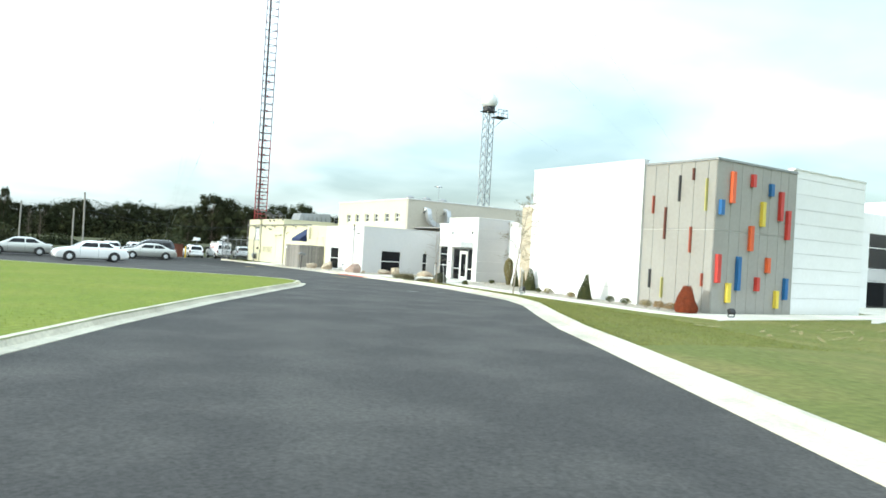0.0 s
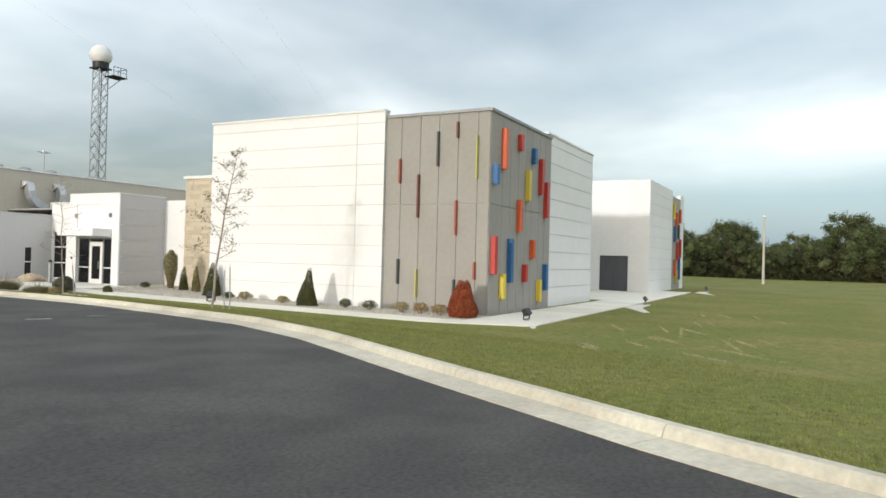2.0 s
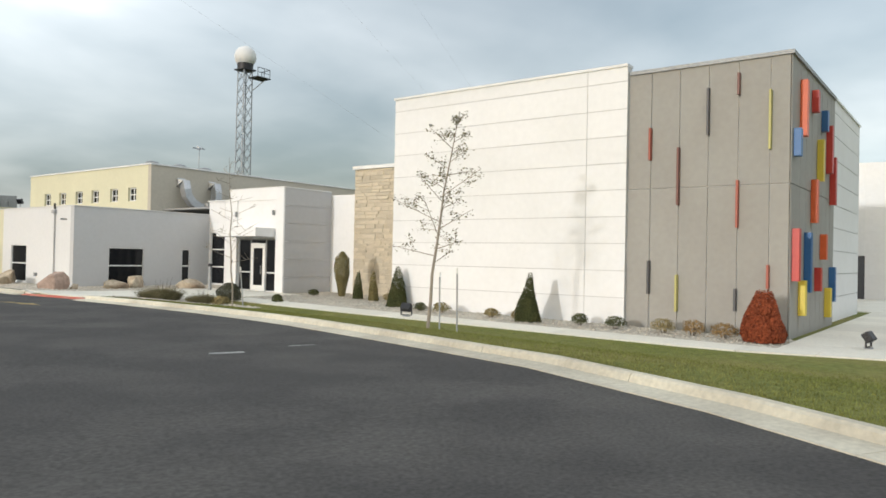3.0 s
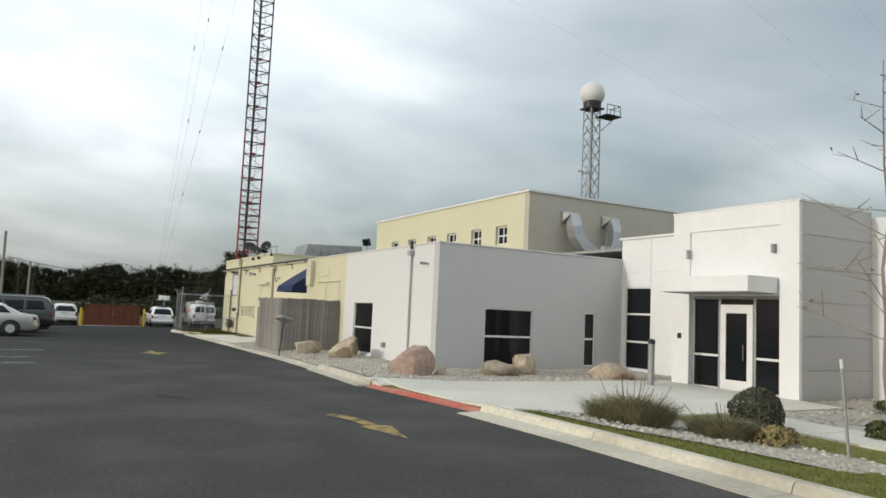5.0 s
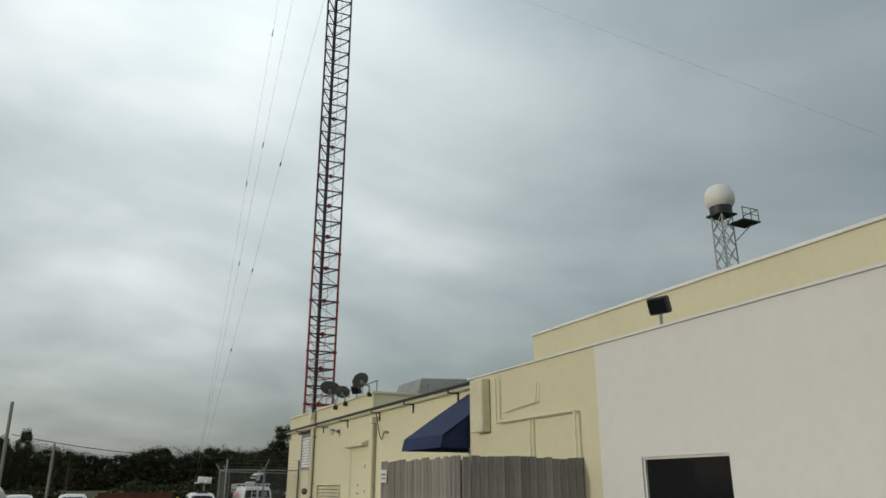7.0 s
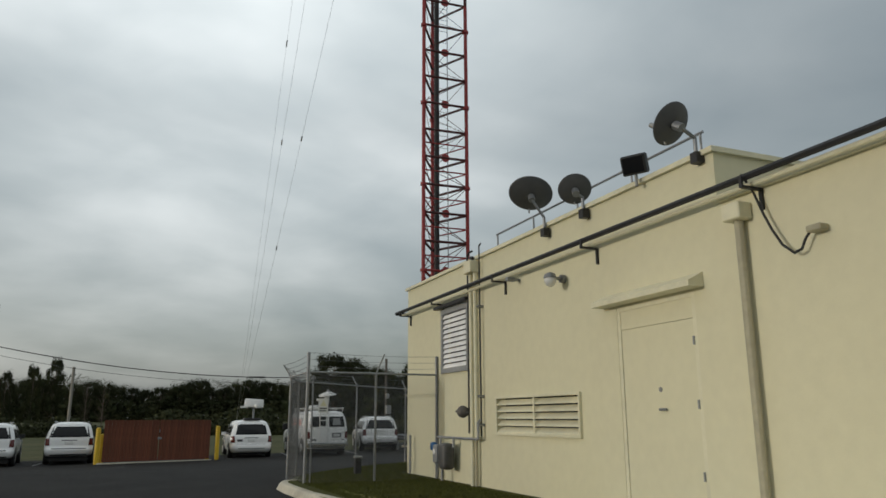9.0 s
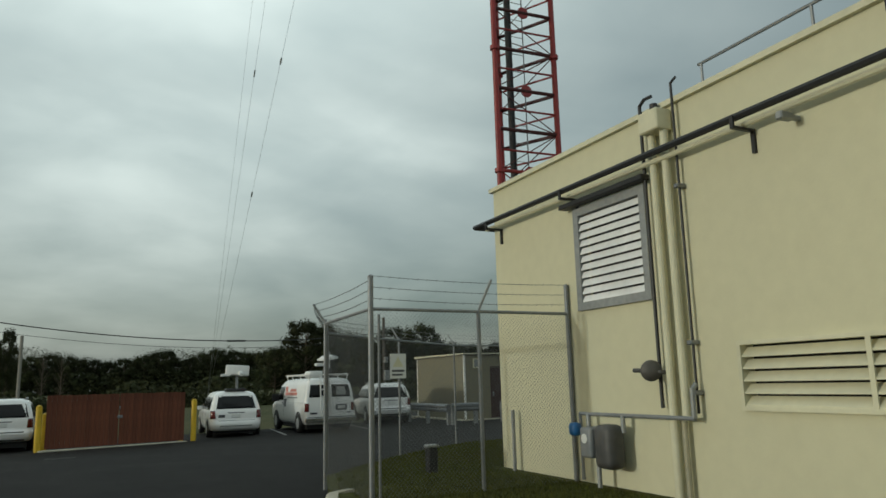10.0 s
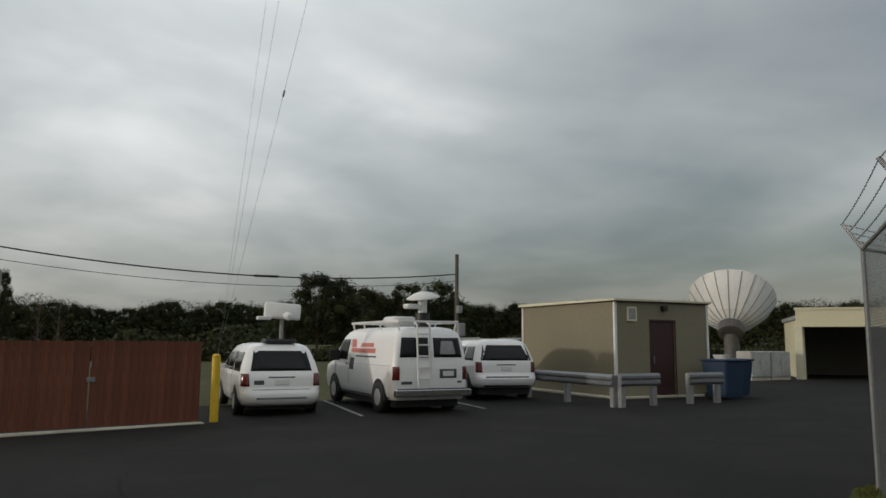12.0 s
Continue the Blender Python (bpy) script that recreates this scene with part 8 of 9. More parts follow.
def vehicle(name, label, category, at, turn, paint, rows, axles, r, panels, extras=(), hubs="silver"):
    """panels: (part name, material, kind, spec) on the skin, side panels on both sides; extras: (part name, material, box)."""
    t = thing(name, label, category, (*at, lot_z(*at)), turn, "parked vehicles")
    sh = Shell(rows)
    body = part("body", sh.mesh(), paint, t, "", True)
    body.data.set_sharp_from_angle(angle=radians(48))
    for nm, mt, kind, spec in panels:
        if kind == "side":
            for s in (-1, 1):
                part(nm, sh.patch("side", (s, *spec)), mt, t, "", True)
        else:
            part(nm, sh.patch(kind, spec), mt, t, "", True)
    for y in axles:
        for s in (-1, 1):
            x = max(sh.side_x(z, y) for z in (r, r * 1.5, r * 2.1))
            bm = bmesh.new()
            rim = [(y + r * 1.2 * math.cos(radians(a)), max(r + r * 1.2 * math.sin(radians(a)), rows[0][0] - 0.02)) for a in range(-30, 211, 12)]
            lo = [bm.verts.new((s * (x - 0.10), *p)) for p in rim]
            hi = [bm.verts.new((s * (x + 0.004), *p)) for p in rim]
            bm.faces.new(lo)
            bm.faces.new(hi[::-1])
            for k in range(len(rim)):
                j = (k + 1) % len(rim)
                bm.faces.new((lo[k], lo[j], hi[j], hi[k]))
            bmesh.ops.recalc_face_normals(bm, faces=bm.faces[:])
            part("wheel_arch", bm, "black", t, "dark wheel opening")
            c = s * (x - 0.09)
            wh = part("wheel", lathe([(r * 0.62, -0.11), (r * 0.93, -0.11), (r, -0.07), (r, 0.07), (r * 0.93, 0.115), (r * 0.62, 0.115)], 28, (s, 0, 0), (c, y, r)), "black", t, "black tyre", True)
            part("rim", lathe([(r * 0.56, 0.118), (r * 0.48, 0.09), (r * 0.20, 0.11), (r * 0.08, 0.125)], 20, (s, 0, 0), (c, y, r)), hubs, wh)
            part("rim_ring", lathe([(r * 0.43, 0.094), (r * 0.40, 0.106), (r * 0.28, 0.114), (r * 0.26, 0.112)], 20, (s, 0, 0), (c, y, r)), "black", wh, "dark slotted ring of the wheel")
    for nm, mt, b in extras:
        part(nm, soft_box(*b, 0.015), mt, t)
    part("underside", boxes((-rows[0][3] + 0.08, rows[0][1] + 0.15, 0.16, rows[0][3] - 0.08, rows[0][2] - 0.15, rows[0][0] + 0.05)), "black", t, "black underside")
    return t, sh


MINIVAN = [(0.25, -2.34, 2.25, 0.86, 0.28), (0.33, -2.48, 2.40, 0.93, 0.32), (0.45, -2.53, 2.46, 0.96, 0.34), (0.58, -2.52, 2.46, 0.975, 0.33), (0.64, -2.45, 2.44, 0.98, 0.30), (0.80, -2.43, 2.36, 0.985, 0.26), (0.96, -2.41, 2.12, 0.97, 0.24), (1.02, -2.38, 1.62, 0.955, 0.22), (1.30, -2.24, 1.12, 0.885, 0.22), (1.55, -2.06, 0.70, 0.80, 0.22), (1.67, -1.92, 0.45, 0.735, 0.25), (1.73, -1.74, 0.20, 0.62, 0.28), (1.755, -1.5, -0.05, 0.44, 0.28)]
mv, sh = vehicle("minivan", "white minivan with dark rear glass and a roof antenna", "minivan", (24.75, 102.1), -2, "car_white", MINIVAN, (-1.55, 1.48), 0.33,
                 [("rear_window", "dark_glass", "rear", (-0.74, 0.74, -0.64, 0.64, 1.08, 1.56)), ("front_window", "dark_glass", "front", (-0.76, 0.76, -0.62, 0.62, 1.08, 1.60)),
                  ("side_window", "dark_glass", "side", (-2.02, -0.80, -1.82, -0.80, 1.06, 1.52)), ("side_window", "dark_glass", "side", (-0.70, 0.30, -0.70, 0.28, 1.06, 1.54)), ("side_window", "dark_glass", "side", (0.40, 1.08, 0.38, 0.62, 1.06, 1.50)),
                  ("tail_lamp", "lamp_red", "rear", (-0.955, -0.76, -0.945, -0.78, 0.72, 1.02)), ("tail_lamp", "lamp_red", "rear", (0.76, 0.955, 0.78, 0.945, 0.72, 1.02)),
                  ("headlamp", "lamp_clear", "front", (-0.90, -0.52, -0.88, -0.52, 0.62, 0.76)), ("headlamp", "lamp_clear", "front", (0.52, 0.90, 0.52, 0.88, 0.62, 0.76)),
                  ("door_seam", "decal_dark", "side", (0.345, 0.355, 0.345, 0.355, 0.36, 1.04)), ("door_seam", "decal_dark", "side", (-0.755, -0.745, -0.755, -0.745, 0.36, 1.04)),
                  ("plate", "sign_white", "rear", (-0.17, 0.17, -0.17, 0.17, 0.74, 0.88)), ("hatch_trim", "decal_dark", "rear", (-0.32, 0.32, -0.32, 0.32, 0.915, 0.945)),
                  ("badge", "decal_dark", "rear", (-0.66, -0.42, -0.66, -0.42, 0.76, 0.86)), ("bumper_seam", "decal_dark", "rear", (-0.90, 0.90, -0.90, 0.90, 0.636, 0.648)), ("bumper_reflector", "galv_dull", "rear", (-0.60, 0.60, -0.60, 0.60, 0.42, 0.46))],
                 [("mirror", "car_white", (-1.14, 0.98, 1.0, -0.93, 1.12, 1.16)), ("mirror", "car_white", (0.93, 0.98, 1.0, 1.14, 1.12, 1.16))])
part("antenna_mast", tubes([((0.12, -1.5, 1.74), (0.12, -1.5, 2.38), 0.05)], 8), "galv", mv)
b = soft_box(-0.46, -0.07, -0.21, 0.46, 0.07, 0.21, 0.06, 2)
bmesh.ops.rotate(b, verts=b.verts, matrix=Euler((radians(-12), radians(4), radians(-8))).to_matrix())
bmesh.ops.translate(b, verts=b.verts, vec=(0.12, -1.55, 2.56))
part("antenna_panel", b, "dish_white", mv, "white rounded antenna panel", True)
part("antenna_feed", lathe([(0.10, 0.0), (0.10, 0.16), (0.06, 0.24)], 12, (0.1, -1, -0.2), (0.22, -1.62, 2.44)), "dish_white", mv)
part("antenna_shelf", soft_box(-0.52, -1.72, 2.33, -0.18, -1.46, 2.42, 0.02), "dish_white", mv)
part("antenna_base", soft_box(-0.35, -1.85, 1.745, 0.45, -1.25, 1.85, 0.04), "black_metal", mv, "dark roof mount")

VAN = [(0.34, -2.58, 2.52, 0.92, 0.14), (0.46, -2.66, 2.68, 0.985, 0.15), (0.72, -2.68, 2.72, 1.01, 0.15), (1.02, -2.68, 2.64, 1.015, 0.15), (1.14, -2.67, 2.30, 1.01, 0.14), (1.20, -2.665, 2.05, 1.0, 0.14), (1.55, -2.63, 1.70, 0.955, 0.14), (1.85, -2.575, 1.38, 0.90, 0.16), (1.98, -2.52, 1.20, 0.85, 0.20), (2.07, -2.40, 1.0, 0.74, 0.24), (2.11, -2.20, 0.75, 0.54, 0.24)]
van, sh = vehicle("cargo_van", "white news van with roof rack, ladder and red decals", "van", (27.95, 100.95), 1, "car_white", VAN, (-1.72, 1.82), 0.375,
                  [("rear_window", "dark_glass", "rear", (-0.84, -0.07, -0.77, -0.07, 1.36, 1.84)), ("rear_window", "dark_glass", "rear", (0.07, 0.84, 0.07, 0.77, 1.36, 1.84)), ("front_window", "dark_glass", "front", (-0.84, 0.84, -0.74, 0.74, 1.24, 1.86)),
                   ("side_window", "dark_glass", "side", (0.72, 1.74, 0.72, 1.36, 1.24, 1.80)),
                   ("tail_lamp", "lamp_red", "rear", (-1.0, -0.845, -0.995, -0.845, 0.82, 1.14)), ("tail_lamp", "lamp_red", "rear", (0.845, 1.0, 0.845, 0.995, 0.82, 1.14)),
                   ("headlamp", "lamp_clear", "front", (-0.92, -0.60, -0.92, -0.60, 0.72, 0.92)), ("headlamp", "lamp_clear", "front", (0.60, 0.92, 0.60, 0.92, 0.72, 0.92)),
                   ("door_seam", "decal_dark", "rear", (-0.006, 0.006, -0.006, 0.006, 0.62, 1.96)), ("door_seam", "decal_dark", "side", (0.595, 0.607, 0.595, 0.607, 0.42, 1.90)), ("door_seam", "decal_dark", "side", (1.80, 1.812, 1.74, 1.752, 0.60, 1.24)), ("sill_trim", "decal_dark", "side", (-2.3, 2.3, -2.3, 2.3, 0.36, 0.40)),
                   ("plate_holder", "decal_dark", "rear", (0.22, 0.68, 0.22, 0.68, 0.86, 1.08)), ("badge", "decal_dark", "rear", (-0.80, -0.52, -0.80, -0.52, 0.72, 0.79)), ("badge", "decal_dark", "rear", (0.70, 0.82, 0.70, 0.82, 0.74, 0.79)),
                   # the side crease is a grey strip, its shade painted on flat skin
                   ("door_handle", "black", "side", (0.68, 0.84, 0.68, 0.84, 1.10, 1.14)), ("body_crease", "galv_dull", "side", (-2.5, 1.9, -2.5, 1.9, 1.150, 1.158))],
                  [("mirror", "black", (-1.30, 1.40, 1.20, -1.0, 1.52, 1.50)), ("mirror", "black", (1.0, 1.40, 1.20, 1.30, 1.52, 1.50)), ("bumper", "chrome", (-1.0, -2.88, 0.44, 1.0, -2.70, 0.60)), ("bumper_step", "black", (-0.93, -2.86, 0.601, 0.93, -2.72, 0.622))])
part("plate_face", sh.patch("rear", (0.30, 0.60, 0.30, 0.60, 0.91, 1.03), 0.012), "sign_white", van, "pale blank number plate")
part("window_decal", sh.patch("rear", (0.24, 0.66, 0.28, 0.60, 1.44, 1.76), 0.012), "galv_dull", van, "pale emblem on the rear glass")
for s in (-1, 1):
    for spec, mt, lab in (((-1.35, 0.50, -1.35, 0.50, 1.44, 1.56), "decal_red", "red shape of a logo"), ((-1.20, -0.20, -1.15, -0.25, 1.59, 1.70), "decal_red", "red shape of a logo"), ((0.12, 0.50, 0.22, 0.58, 1.58, 1.80), "decal_red", "red shape of a logo"), ((-1.45, 0.10, -1.45, 0.10, 1.33, 1.37), "decal_dark", "dark line of unreadable print"), ((0.18, 0.52, 0.18, 0.52, 0.98, 1.30), "decal_dark", "dark square emblem")):
        part("decal", sh.patch("side", (s, *spec), 0.004), mt, van, lab)
lad = bmesh.new()
for x in (-0.40, -0.06):
    tube(lad, (x, -2.80, 0.64), (x, -2.66, 2.16), 0.024, 6)
    tube(lad, (x, -2.66, 2.16), (x, -2.40, 2.24), 0.024, 6)
for k in range(5):
    tube(lad, (-0.40, -2.77 + k * 0.025, 0.85 + k * 0.27), (-0.06, -2.77 + k * 0.025, 0.85 + k * 0.27), 0.02, 6)
part("ladder", lad, "white_metal", van, "white rear ladder")
for x in (-0.80, 0.80):
    part("rack_rail", soft_box(x - 0.03, -2.5, 2.20, x + 0.03, 0.95, 2.27, 0.015), "white_metal", van)
    for y in (-2.4, -1.2, 0.0, 0.85):
        part("rack_post", tubes([((x * 0.94, y, 2.00), (x, y, 2.21), 0.022)], 6), "white_metal", van)
for y in (-2.5, -1.4, -0.2, 0.92):
    part("rack_bar", soft_box(-0.82, y - 0.03, 2.21, 0.82, y + 0.03, 2.26, 0.012), "white_metal", van)
part("roof_pod", soft_box(-0.42, -1.2, 2.12, 0.25, -0.4, 2.40, 0.08, 2), "white_metal", van, "white rooftop pod", True)
part("mast_base", tubes([((0.16, -1.75, 2.10), (0.16, -1.75, 2.48), 0.19)], 14), "black_metal", van)
part("mast", tubes([((0.16, -1.75, 2.48), (0.16, -1.75, 2.84), 0.12)], 12), "white_metal", van)
part("antenna_arm", soft_box(-0.34, -1.90, 2.58, 0.05, -1.62, 2.70, 0.03), "white_metal", van)
bm = lathe([(0.05, 0.0), (0.24, 0.05), (0.44, 0.16), (0.43, 0.185), (0.22, 0.08), (0.04, 0.04)], 22, (0.15, 0.12, -1.0), (0.16, -1.75, 3.04))
part("antenna_dish", bm, "white_metal", van, "small white folded dish", True)
part("antenna_feed", tubes([((0.20, -1.75, 3.02), (0.24, -1.72, 3.14), 0.07)], 8), "galv_dull", van)

SUV = [(0.36, -2.28, 2.22, 0.84, 0.20), (0.45, -2.42, 2.36, 0.91, 0.24), (0.62, -2.46, 2.40, 0.935, 0.24), (0.70, -2.40, 2.38, 0.94, 0.22), (0.74, -2.35, 2.37, 0.94, 0.20), (0.98, -2.33, 2.20, 0.935, 0.19), (1.06, -2.32, 1.35, 0.92, 0.18), (1.10, -2.31, 1.22, 0.915, 0.18), (1.35, -2.22, 0.85, 0.855, 0.19), (1.58, -2.10, 0.52, 0.775, 0.20), (1.69, -2.0, 0.30, 0.70, 0.22), (1.745, -1.84, 0.10, 0.56, 0.25), (1.765, -1.6, -0.1, 0.40, 0.25)]


def suv(name, label, at, turn, paint):
    return vehicle(name, label, "sport utility vehicle", at, turn, paint, SUV, (-1.42, 1.45), 0.37,
                   [("rear_window", "dark_glass", "rear", (-0.78, 0.78, -0.66, 0.66, 1.14, 1.58)), ("front_window", "dark_glass", "front", (-0.76, 0.76, -0.62, 0.62, 1.14, 1.60)),
                    ("side_window", "dark_glass", "side", (-1.98, -1.15, -1.84, -1.15, 1.13, 1.54)), ("side_window", "dark_glass", "side", (-1.05, -0.25, -1.05, -0.25, 1.13, 1.54)), ("side_window", "dark_glass", "side", (-0.15, 0.84, -0.15, 0.46, 1.13, 1.52)),
                    ("tail_lamp", "lamp_red", "rear", (-0.92, -0.74, -0.91, -0.76, 0.80, 1.10)), ("tail_lamp", "lamp_red", "rear", (0.74, 0.92, 0.76, 0.91, 0.80, 1.10)),
                    ("headlamp", "lamp_clear", "front", (-0.86, -0.52, -0.86, -0.52, 0.76, 0.92)), ("headlamp", "lamp_clear", "front", (0.52, 0.86, 0.52, 0.86, 0.76, 0.92)),
                    ("plate", "sign_white", "rear", (-0.17, 0.17, -0.17, 0.17, 0.84, 0.98)), ("hatch_trim", "decal_dark", "rear", (-0.30, 0.30, -0.30, 0.30, 1.0, 1.03)), ("bumper_trim", "black", "rear", (-0.66, 0.66, -0.66, 0.66, 0.655, 0.69)), ("lower_trim", "black", "rear", (-0.70, 0.70, -0.70, 0.70, 0.39, 0.44)),
                    ("door_seam", "decal_dark", "side", (-0.205, -0.195, -0.205, -0.195, 0.46, 1.10)), ("door_seam", "decal_dark", "side", (-1.105, -1.095, -1.105, -1.095, 0.60, 1.10)), ("side_trim", "galv_dull", "side", (-1.0, 0.98, -1.0, 0.98, 0.56, 0.60))],
                   [("roof_rail", "galv_dull", (-0.66, -1.85, 1.74, -0.62, 0.05, 1.80)), ("roof_rail", "galv_dull", (0.62, -1.85, 1.74, 0.66, 0.05, 1.80)), ("mirror", "black", (-1.08, 0.66, 1.08, -0.90, 0.80, 1.26)), ("mirror", "black", (0.90, 0.66, 1.08, 1.08, 0.80, 1.26))])


SEDAN = [(0.22, -2.2, 2.2, 0.80, 0.22), (0.30, -2.36, 2.32, 0.86, 0.28), (0.50, -2.40, 2.36, 0.89, 0.30), (0.57, -2.36, 2.34, 0.90, 0.28), (0.76, -2.33, 2.18, 0.90, 0.26), (0.88, -2.27, 1.75, 0.885, 0.24), (0.93, -2.18, 1.35, 0.87, 0.22), (0.96, -1.80, 1.20, 0.845, 0.20), (1.15, -1.42, 0.86, 0.765, 0.20), (1.31, -1.08, 0.54, 0.675, 0.20), (1.39, -0.86, 0.32, 0.58, 0.22), (1.425, -0.6, 0.1, 0.42, 0.22)]


def sedan(name, label, at, turn, paint):
    return vehicle(name, label, "car", at, turn, paint, SEDAN, (-1.38, 1.40), 0.32,
                   [("rear_window", "dark_glass", "rear", (-0.68, 0.68, -0.56, 0.56, 1.0, 1.31)), ("front_window", "dark_glass", "front", (-0.70, 0.70, -0.56, 0.56, 1.0, 1.31)),
                    ("side_window", "dark_glass", "side", (-1.36, -0.42, -1.0, -0.42, 0.99, 1.28)), ("side_window", "dark_glass", "side", (-0.34, 0.78, -0.34, 0.42, 0.99, 1.28)),
                    ("tail_lamp", "lamp_red", "rear", (-0.86, -0.52, -0.86, -0.52, 0.70, 0.84)), ("tail_lamp", "lamp_red", "rear", (0.52, 0.86, 0.52, 0.86, 0.70, 0.84)),
                    ("headlamp", "lamp_clear", "front", (-0.84, -0.48, -0.82, -0.48, 0.58, 0.70)), ("headlamp", "lamp_clear", "front", (0.48, 0.84, 0.48, 0.82, 0.58, 0.70)),
                    ("plate", "sign_white", "rear", (-0.17, 0.17, -0.17, 0.17, 0.64, 0.77)), ("door_seam", "decal_dark", "side", (-0.385, -0.375, -0.385, -0.375, 0.36, 0.94)), ("door_seam", "decal_dark", "side", (0.765, 0.775, 0.765, 0.775, 0.36, 0.92))],
                   [("mirror", paint, (-1.0, 0.70, 0.93, -0.84, 0.82, 1.05)), ("mirror", paint, (0.84, 0.70, 0.93, 1.0, 0.82, 1.05))])


suv("suv", "white sport utility vehicle parked beside the news van", (31.7, 102.7), -9, "car_white")
suv("suv", "white sport utility vehicle parked beside the gate", (16.85, 101.1), 2, "car_white")
suv("suv", "dark grey sport utility vehicle parked nose-in", (13.2, 71.9), 86, "car_dark")
sedan("sedan", "silver four-door sedan parked nose-in beside a dark vehicle", (12.5, 68.1), 86, "car_silver")
sedan("sedan", "white four-door sedan parked beyond the lawn island", (6.0, 53.6), 92, "car_white")
suv("suv", "white sport utility vehicle parked near the gate's end", (13.9, 100.6), 3, "car_white")
sedan("sedan", "silver sedan parked far along the lot", (2.2, 64.0), 88, "car_silver")


# ---- woods ----
def tree_meshes(h, w, seed, leaves, foliage="leaf"):
    """Trunk with limbs, and a crown of leaf clumps."""
    rng = random.Random(seed)
    bm = bmesh.new()
    tube(bm, (0, 0, -0.3), (0.1, 0.05, h * 0.45), 0.022 * h, 8, 0.014 * h)
    tube(bm, (0.1, 0.05, h * 0.45), (0.0, 0.15, h * 0.85), 0.014 * h, 7, 0.004 * h)
    clumps = []
    for k in range(34):
        f = 0.16 + 0.82 * (k + rng.random()) / 34
        a = k * 2.4 + rng.uniform(-0.5, 0.5)
        reach = w * 0.5 * math.sin(min(1.0, (1.05 - f) * 1.5 + 0.15) * 1.57) * rng.uniform(0.55, 1.1)
        q = Vector((math.cos(a) * reach, math.sin(a) * reach, h * f + rng.uniform(-0.3, 0.5)))
        p = Vector((0.08, 0.05, h * max(0.15, f - 0.2)))
        tube(bm, p, q, 0.006 * h, 5, 0.002 * h)
        clumps.append((q, rng.uniform(0.12, 0.20) * w * (1.1 - 0.4 * f)))
    me = bpy.data.meshes.new("trunk")
    bm.to_mesh(me)
    bm.free()
    me.materials.append(M["bark"])

    def place(r):
        c, s = r.choice(clumps)
        d = Vector((r.gauss(0, 1), r.gauss(0, 1), r.gauss(0, 0.8))).normalized()
        return c + d * s * (0.62 + 0.75 * r.random() ** 1.5), d

    verts, faces = leafy(leaves, place, 0.023 * h, seed + 9, 0.35)
    # shaded inner clumps behind the outer leaves
    if leaves > 500:
        for c, s in clumps:
            bm = bmesh.new()
            bmesh.ops.create_icosphere(bm, subdivisions=2, radius=s * 0.48, matrix=Matrix.Translation(c))
            bm.verts.ensure_lookup_table()
            b = len(verts)
            for v in bm.verts:
                d = v.co - c
                verts.append(tuple(c + d * (1 + 0.9 * noise.noise(v.co * 1.7 + Vector((seed, 0, 0))))))
            faces += [tuple(b + v.index for v in f.verts) for f in bm.faces]
            bm.free()
    return me, leaf_mesh("crown", (verts, faces), foliage)


KINDS = [tree_meshes(9.0, 7.5, 301, 9000), tree_meshes(10.5, 7.0, 302, 9000), tree_meshes(8.0, 8.4, 303, 9000), tree_meshes(11.0, 7.4, 304, 9000)]
bare = tree_meshes(9.5, 5.0, 305, 90)
PROTO = []
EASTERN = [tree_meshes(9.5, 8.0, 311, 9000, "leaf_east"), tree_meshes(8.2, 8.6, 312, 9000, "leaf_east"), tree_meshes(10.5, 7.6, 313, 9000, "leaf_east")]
for k, (tr, cr) in enumerate(KINDS + [bare] + EASTERN):
    t = thing("tree", "bare-topped thin tree in the wood's edge" if k == 4 else "broad deciduous tree beyond the east lawn with sunlight in its leaf colour" if k > 4 else "broad dark green deciduous tree in the wood's edge", "tree", (0, 0, 0), 0, "woodland edge")
    for nm, me in (("trunk", tr), ("crown", cr)):
        ob = new(nm, me)
        ob.parent = t
    PROTO.append(t)
used = set()


def plant(x, y, k, s, a, slim=1.0):
    m = pose(x, y, road_z(y) - 0.1, 0, 0, a)
    if k not in used:
        used.add(k)
        PROTO[k].matrix_world = m
        PROTO[k].scale = (s * slim, s * slim, s)
        return
    ob = copy_thing(PROTO[k], m)
    ob.scale = (s * slim, s * slim, s)


rng = random.Random(91)
# a wooded ridge far to the north: its nearest row tree by tree, the rows behind as one wood
RIDGE = ((-34, -8, -4, -2, -0.5, 1, 2.5, 4, 7.5, 9, 12.5, 14, 25, 28, 68), (3.2, 3.25, 3.25, 2.9, 2.55, 2.55, 2.8, 3.25, 3.15, 3.4, 3.25, 3.4, 3.4, 3.35, 3.35))
TREE_H = (9.0, 10.5, 8.0, 11.0, 9.5, 9.5, 8.2, 10.5)


def ridge_spot(a, r):
    x, y = 20 + r * math.sin(radians(a)), 80 + r * math.cos(radians(a))
    return x, y, math.tan(radians(float(np.interp(a, *RIDGE)))) * r


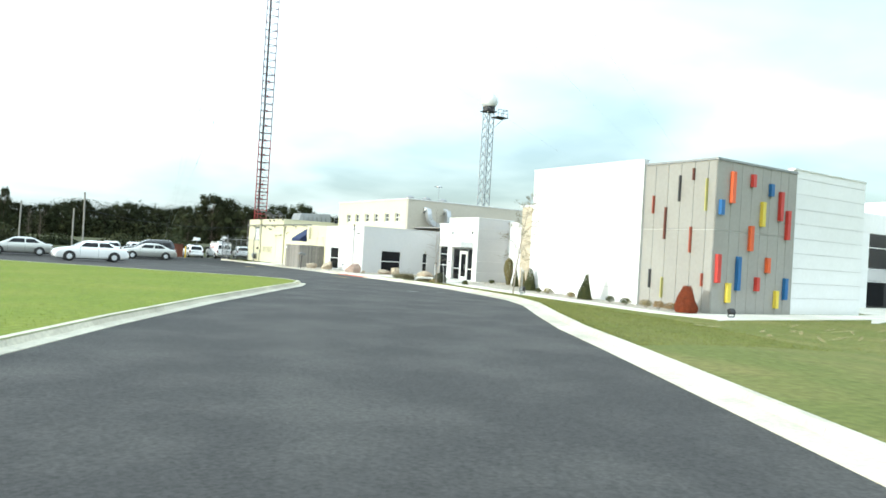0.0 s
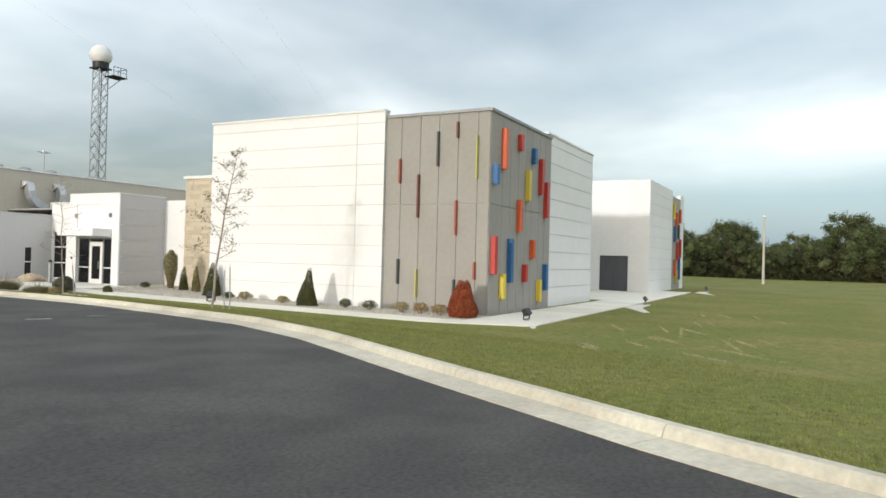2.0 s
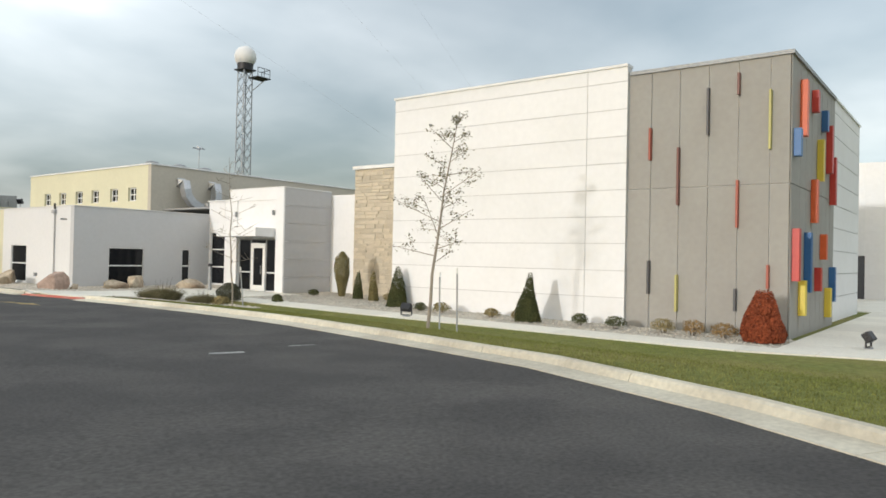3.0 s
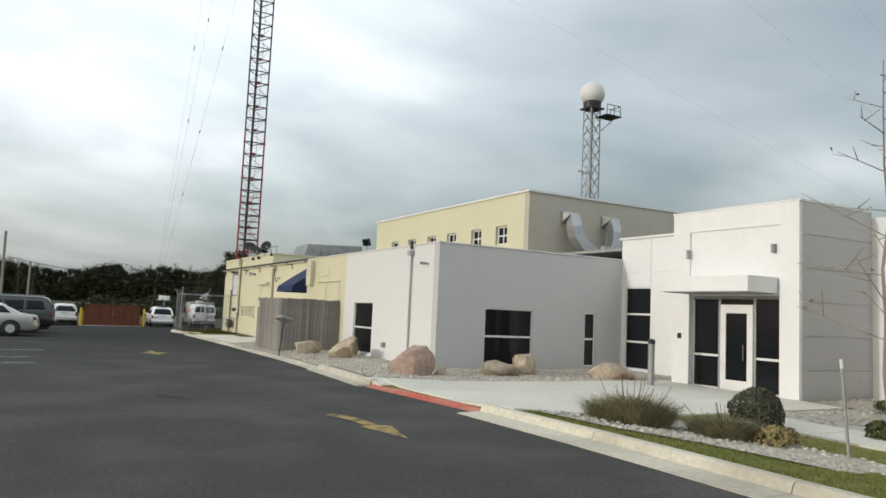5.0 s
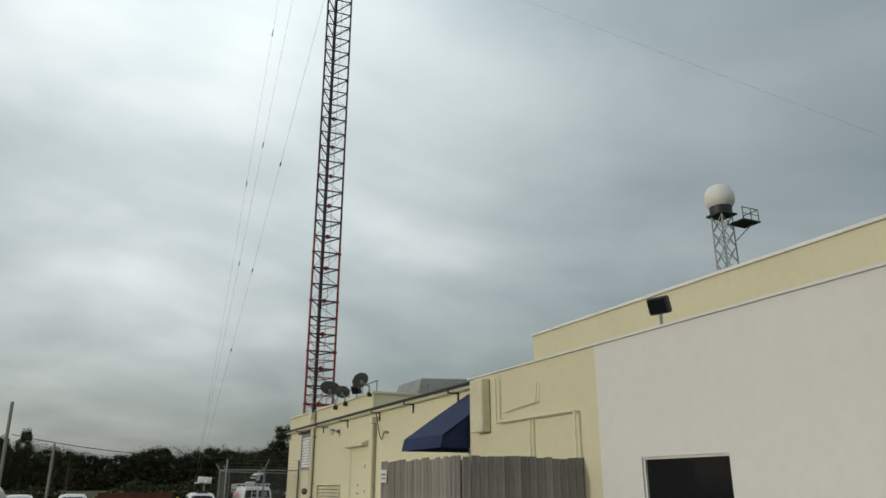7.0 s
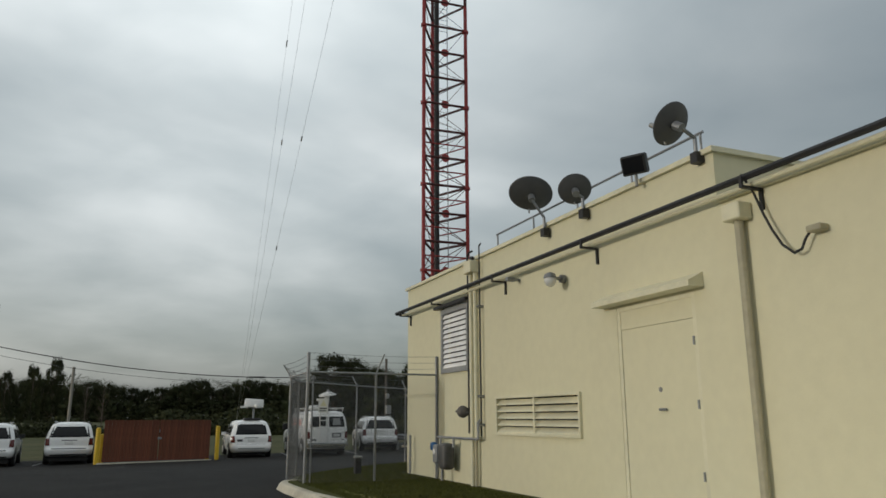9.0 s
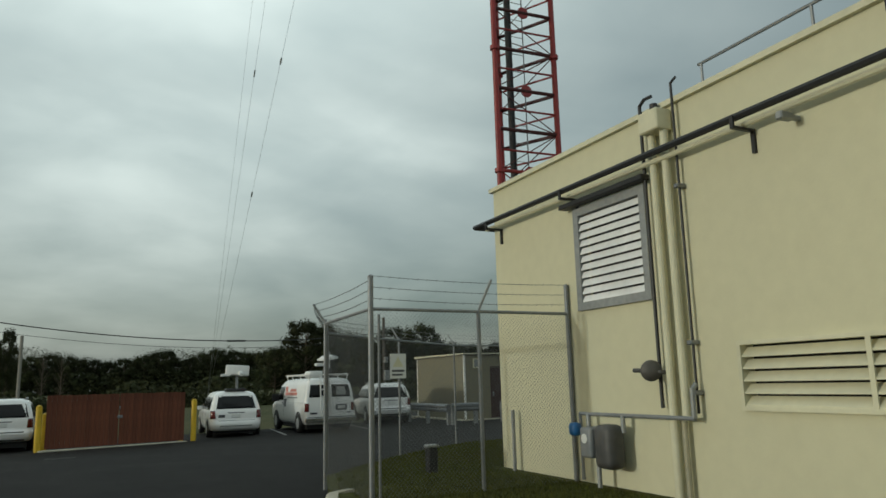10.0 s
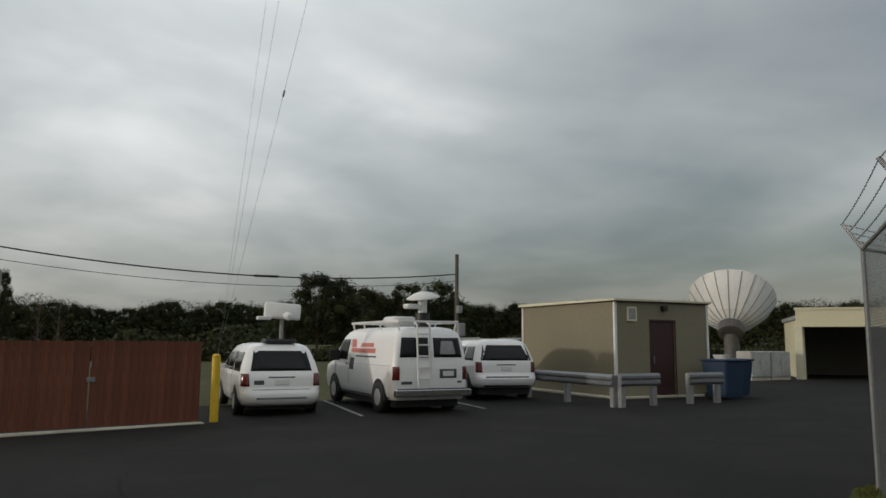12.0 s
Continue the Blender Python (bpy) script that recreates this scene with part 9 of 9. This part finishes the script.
for i in range(150):
    a = -34 + 102 * (i + rng.random() * 0.9) / 150
    x, y, top = ridge_spot(a, 440 + rng.uniform(-6, 6))
    thin = rng.random() < 0.12 and a < 2
    k = 4 if thin else rng.randrange(4)
    plant(x, y, k, top * (1.0 if thin else rng.uniform(0.74, 0.95)) / TREE_H[k], rng.uniform(0, 360))
far_tree = tree_meshes(10.0, 7.6, 321, 900)[1]
far_crown = np.array([v.co[:] for v in far_tree.vertices])
far_faces = np.array([tuple(p.vertices) for p in far_tree.polygons if len(p.vertices) == 4])
far_verts, far_quads = [], []
for i in range(260):
    a = -34 + 102 * (i + rng.random()) / 260
    x, y, top = ridge_spot(a, 452 + rng.uniform(0, 34))
    s_far, turn = top * rng.uniform(0.82, 1.0) / 10.0, rng.uniform(0, 6.28)
    c, n = math.cos(turn) * s_far, math.sin(turn) * s_far
    far_quads.append(far_faces + len(far_crown) * i)
    far_verts.append(far_crown @ np.array(((c, n, 0), (-n, c, 0), (0, 0, s_far))) + np.array((x, y, road_z(y) - 0.1)))
far_wood = bpy.data.meshes.new("woodland")
far_wood.from_pydata(np.concatenate(far_verts).tolist(), [], np.concatenate(far_quads).tolist())
far_wood.materials.append(M["leaf"])
tagged(new("woodland", far_wood), "dense dark green wood along the northern ridge", "woodland", kind="stuff")
# the wood east of the site, with its uneven roofline
EAST_TOP = ((-40, 0, 6.6, 11.7, 14.3, 17.9, 21, 24.6, 26.6, 29.5, 34.6, 36.2, 45, 95), (10.5, 11, 11, 9.4, 7.8, 6.2, 8.5, 11.1, 11.6, 9.5, 9.3, 10.4, 10, 10))
for row, x0 in enumerate((148, 156, 164)):
    for i in range(24):
        y = -35 + 130 * (i + rng.random() * 0.8) / 24
        k = 5 + rng.randrange(3)
        plant(x0 + rng.uniform(-3, 3), y, k, float(np.interp(y, *EAST_TOP)) * rng.uniform(0.66, 0.98) / TREE_H[k], rng.uniform(0, 360))
# tall airy trees before the ridge
for x, y, s, k, slim in ((1.7, 222, 1.10, 1, 0.40), (5.2, 224, 1.18, 3, 0.42), (-2.4, 220, 0.98, 1, 0.40), (-6.5, 224, 0.80, 2, 0.7), (11.0, 223, 1.0, 4, 0.6), (14.0, 226, 0.95, 4, 0.6), (-10.5, 222, 1.0, 4, 0.6)):
    plant(x, y, k, s, rng.uniform(0, 360), slim)
# a nearer clump beyond the lot
for x, y, s in ((62, 262, 1.35), (69, 258, 1.75), (75, 262, 1.9), (80, 256, 1.8), (86, 264, 1.55), (93, 258, 1.5), (99, 266, 1.75), (104, 262, 1.95), (110, 268, 1.5), (118, 262, 1.3), (126, 258, 1.2), (136, 262, 1.3)):
    plant(x, y, rng.randrange(4), s, rng.uniform(0, 360))


def brush(rng2):
    if rng2.random() < 0.72:
        a, r = radians(rng2.uniform(-34, 68)), 431 + rng2.uniform(-4, 5)
        c = Vector((20 + r * math.sin(a), 80 + r * math.cos(a), -0.4 + min(abs(rng2.gauss(0, 5.5)), 11.0)))
    else:
        c = Vector((146 + rng2.uniform(-2, 3), rng2.uniform(-40, 100), -0.4 + abs(rng2.gauss(0, 1.8))))
    return c, Vector((-0.2, -0.4, 0.3))


def thicket(rng2):
    x = rng2.uniform(-75, 150)
    y = 152 + 3.0 * math.sin(x * 0.09) + abs(rng2.gauss(0, 3.0))
    tall = 1.7 + 0.7 * math.sin(x * 0.23 + 1.0) + 0.5 * math.sin(x * 0.61)
    return Vector((x, y, -0.7 + min(abs(rng2.gauss(0, 0.6)), 1.3) * tall)), Vector((-0.2, -0.5, 0.3))


ob = new("thicket", leaf_mesh("thicket", leafy(52000, thicket, 0.42, 402, 0.3), "leaf"))
tagged(ob, "low dark green thicket of brush before the wood", "undergrowth", kind="stuff")
ob = new("undergrowth", leaf_mesh("undergrowth", leafy(40000, brush, 1.8, 401, 0.3), "leaf"))
tagged(ob, "dense dark green undergrowth along the wood's edge", "undergrowth", kind="stuff")


# ---- stones of the ledgestone wall, last ----
rng = random.Random(17)
kinds = []
for k in range(6):
    bm = boxes((0, 0, 0, 0.07, 1.0, 1.0))
    bmesh.ops.bevel(bm, geom=[e for e in bm.edges if min(v.co.x for v in e.verts) < 0.01 and max(v.co.x for v in e.verts) < 0.01], offset=0.012, segments=1, affect="EDGES")
    for v in bm.verts:
        if v.co.x < 0.02:
            v.co.x += rng.uniform(-0.012, 0.012)
    me = bpy.data.meshes.new("stone")
    bm.to_mesh(me)
    bm.free()
    me.materials.append(M["stone"])
    kinds.append(me)
z = -0.05
while z < 5.72:
    h = min(rng.choice((0.09, 0.13, 0.16, 0.19)), 5.79 - z)
    y = 36.9 + rng.uniform(-0.3, 0)
    while y < 40.08:
        ln = min(rng.uniform(0.35, 0.85), 40.09 - y)
        piece("stone", rng.choice(kinds), STONE_WALL, (32.9 - 0.05 + rng.uniform(-0.015, 0.012), y + 0.006, z + 0.006), 0, (1, ln - 0.012, h - 0.012))
        y += ln
    z += h
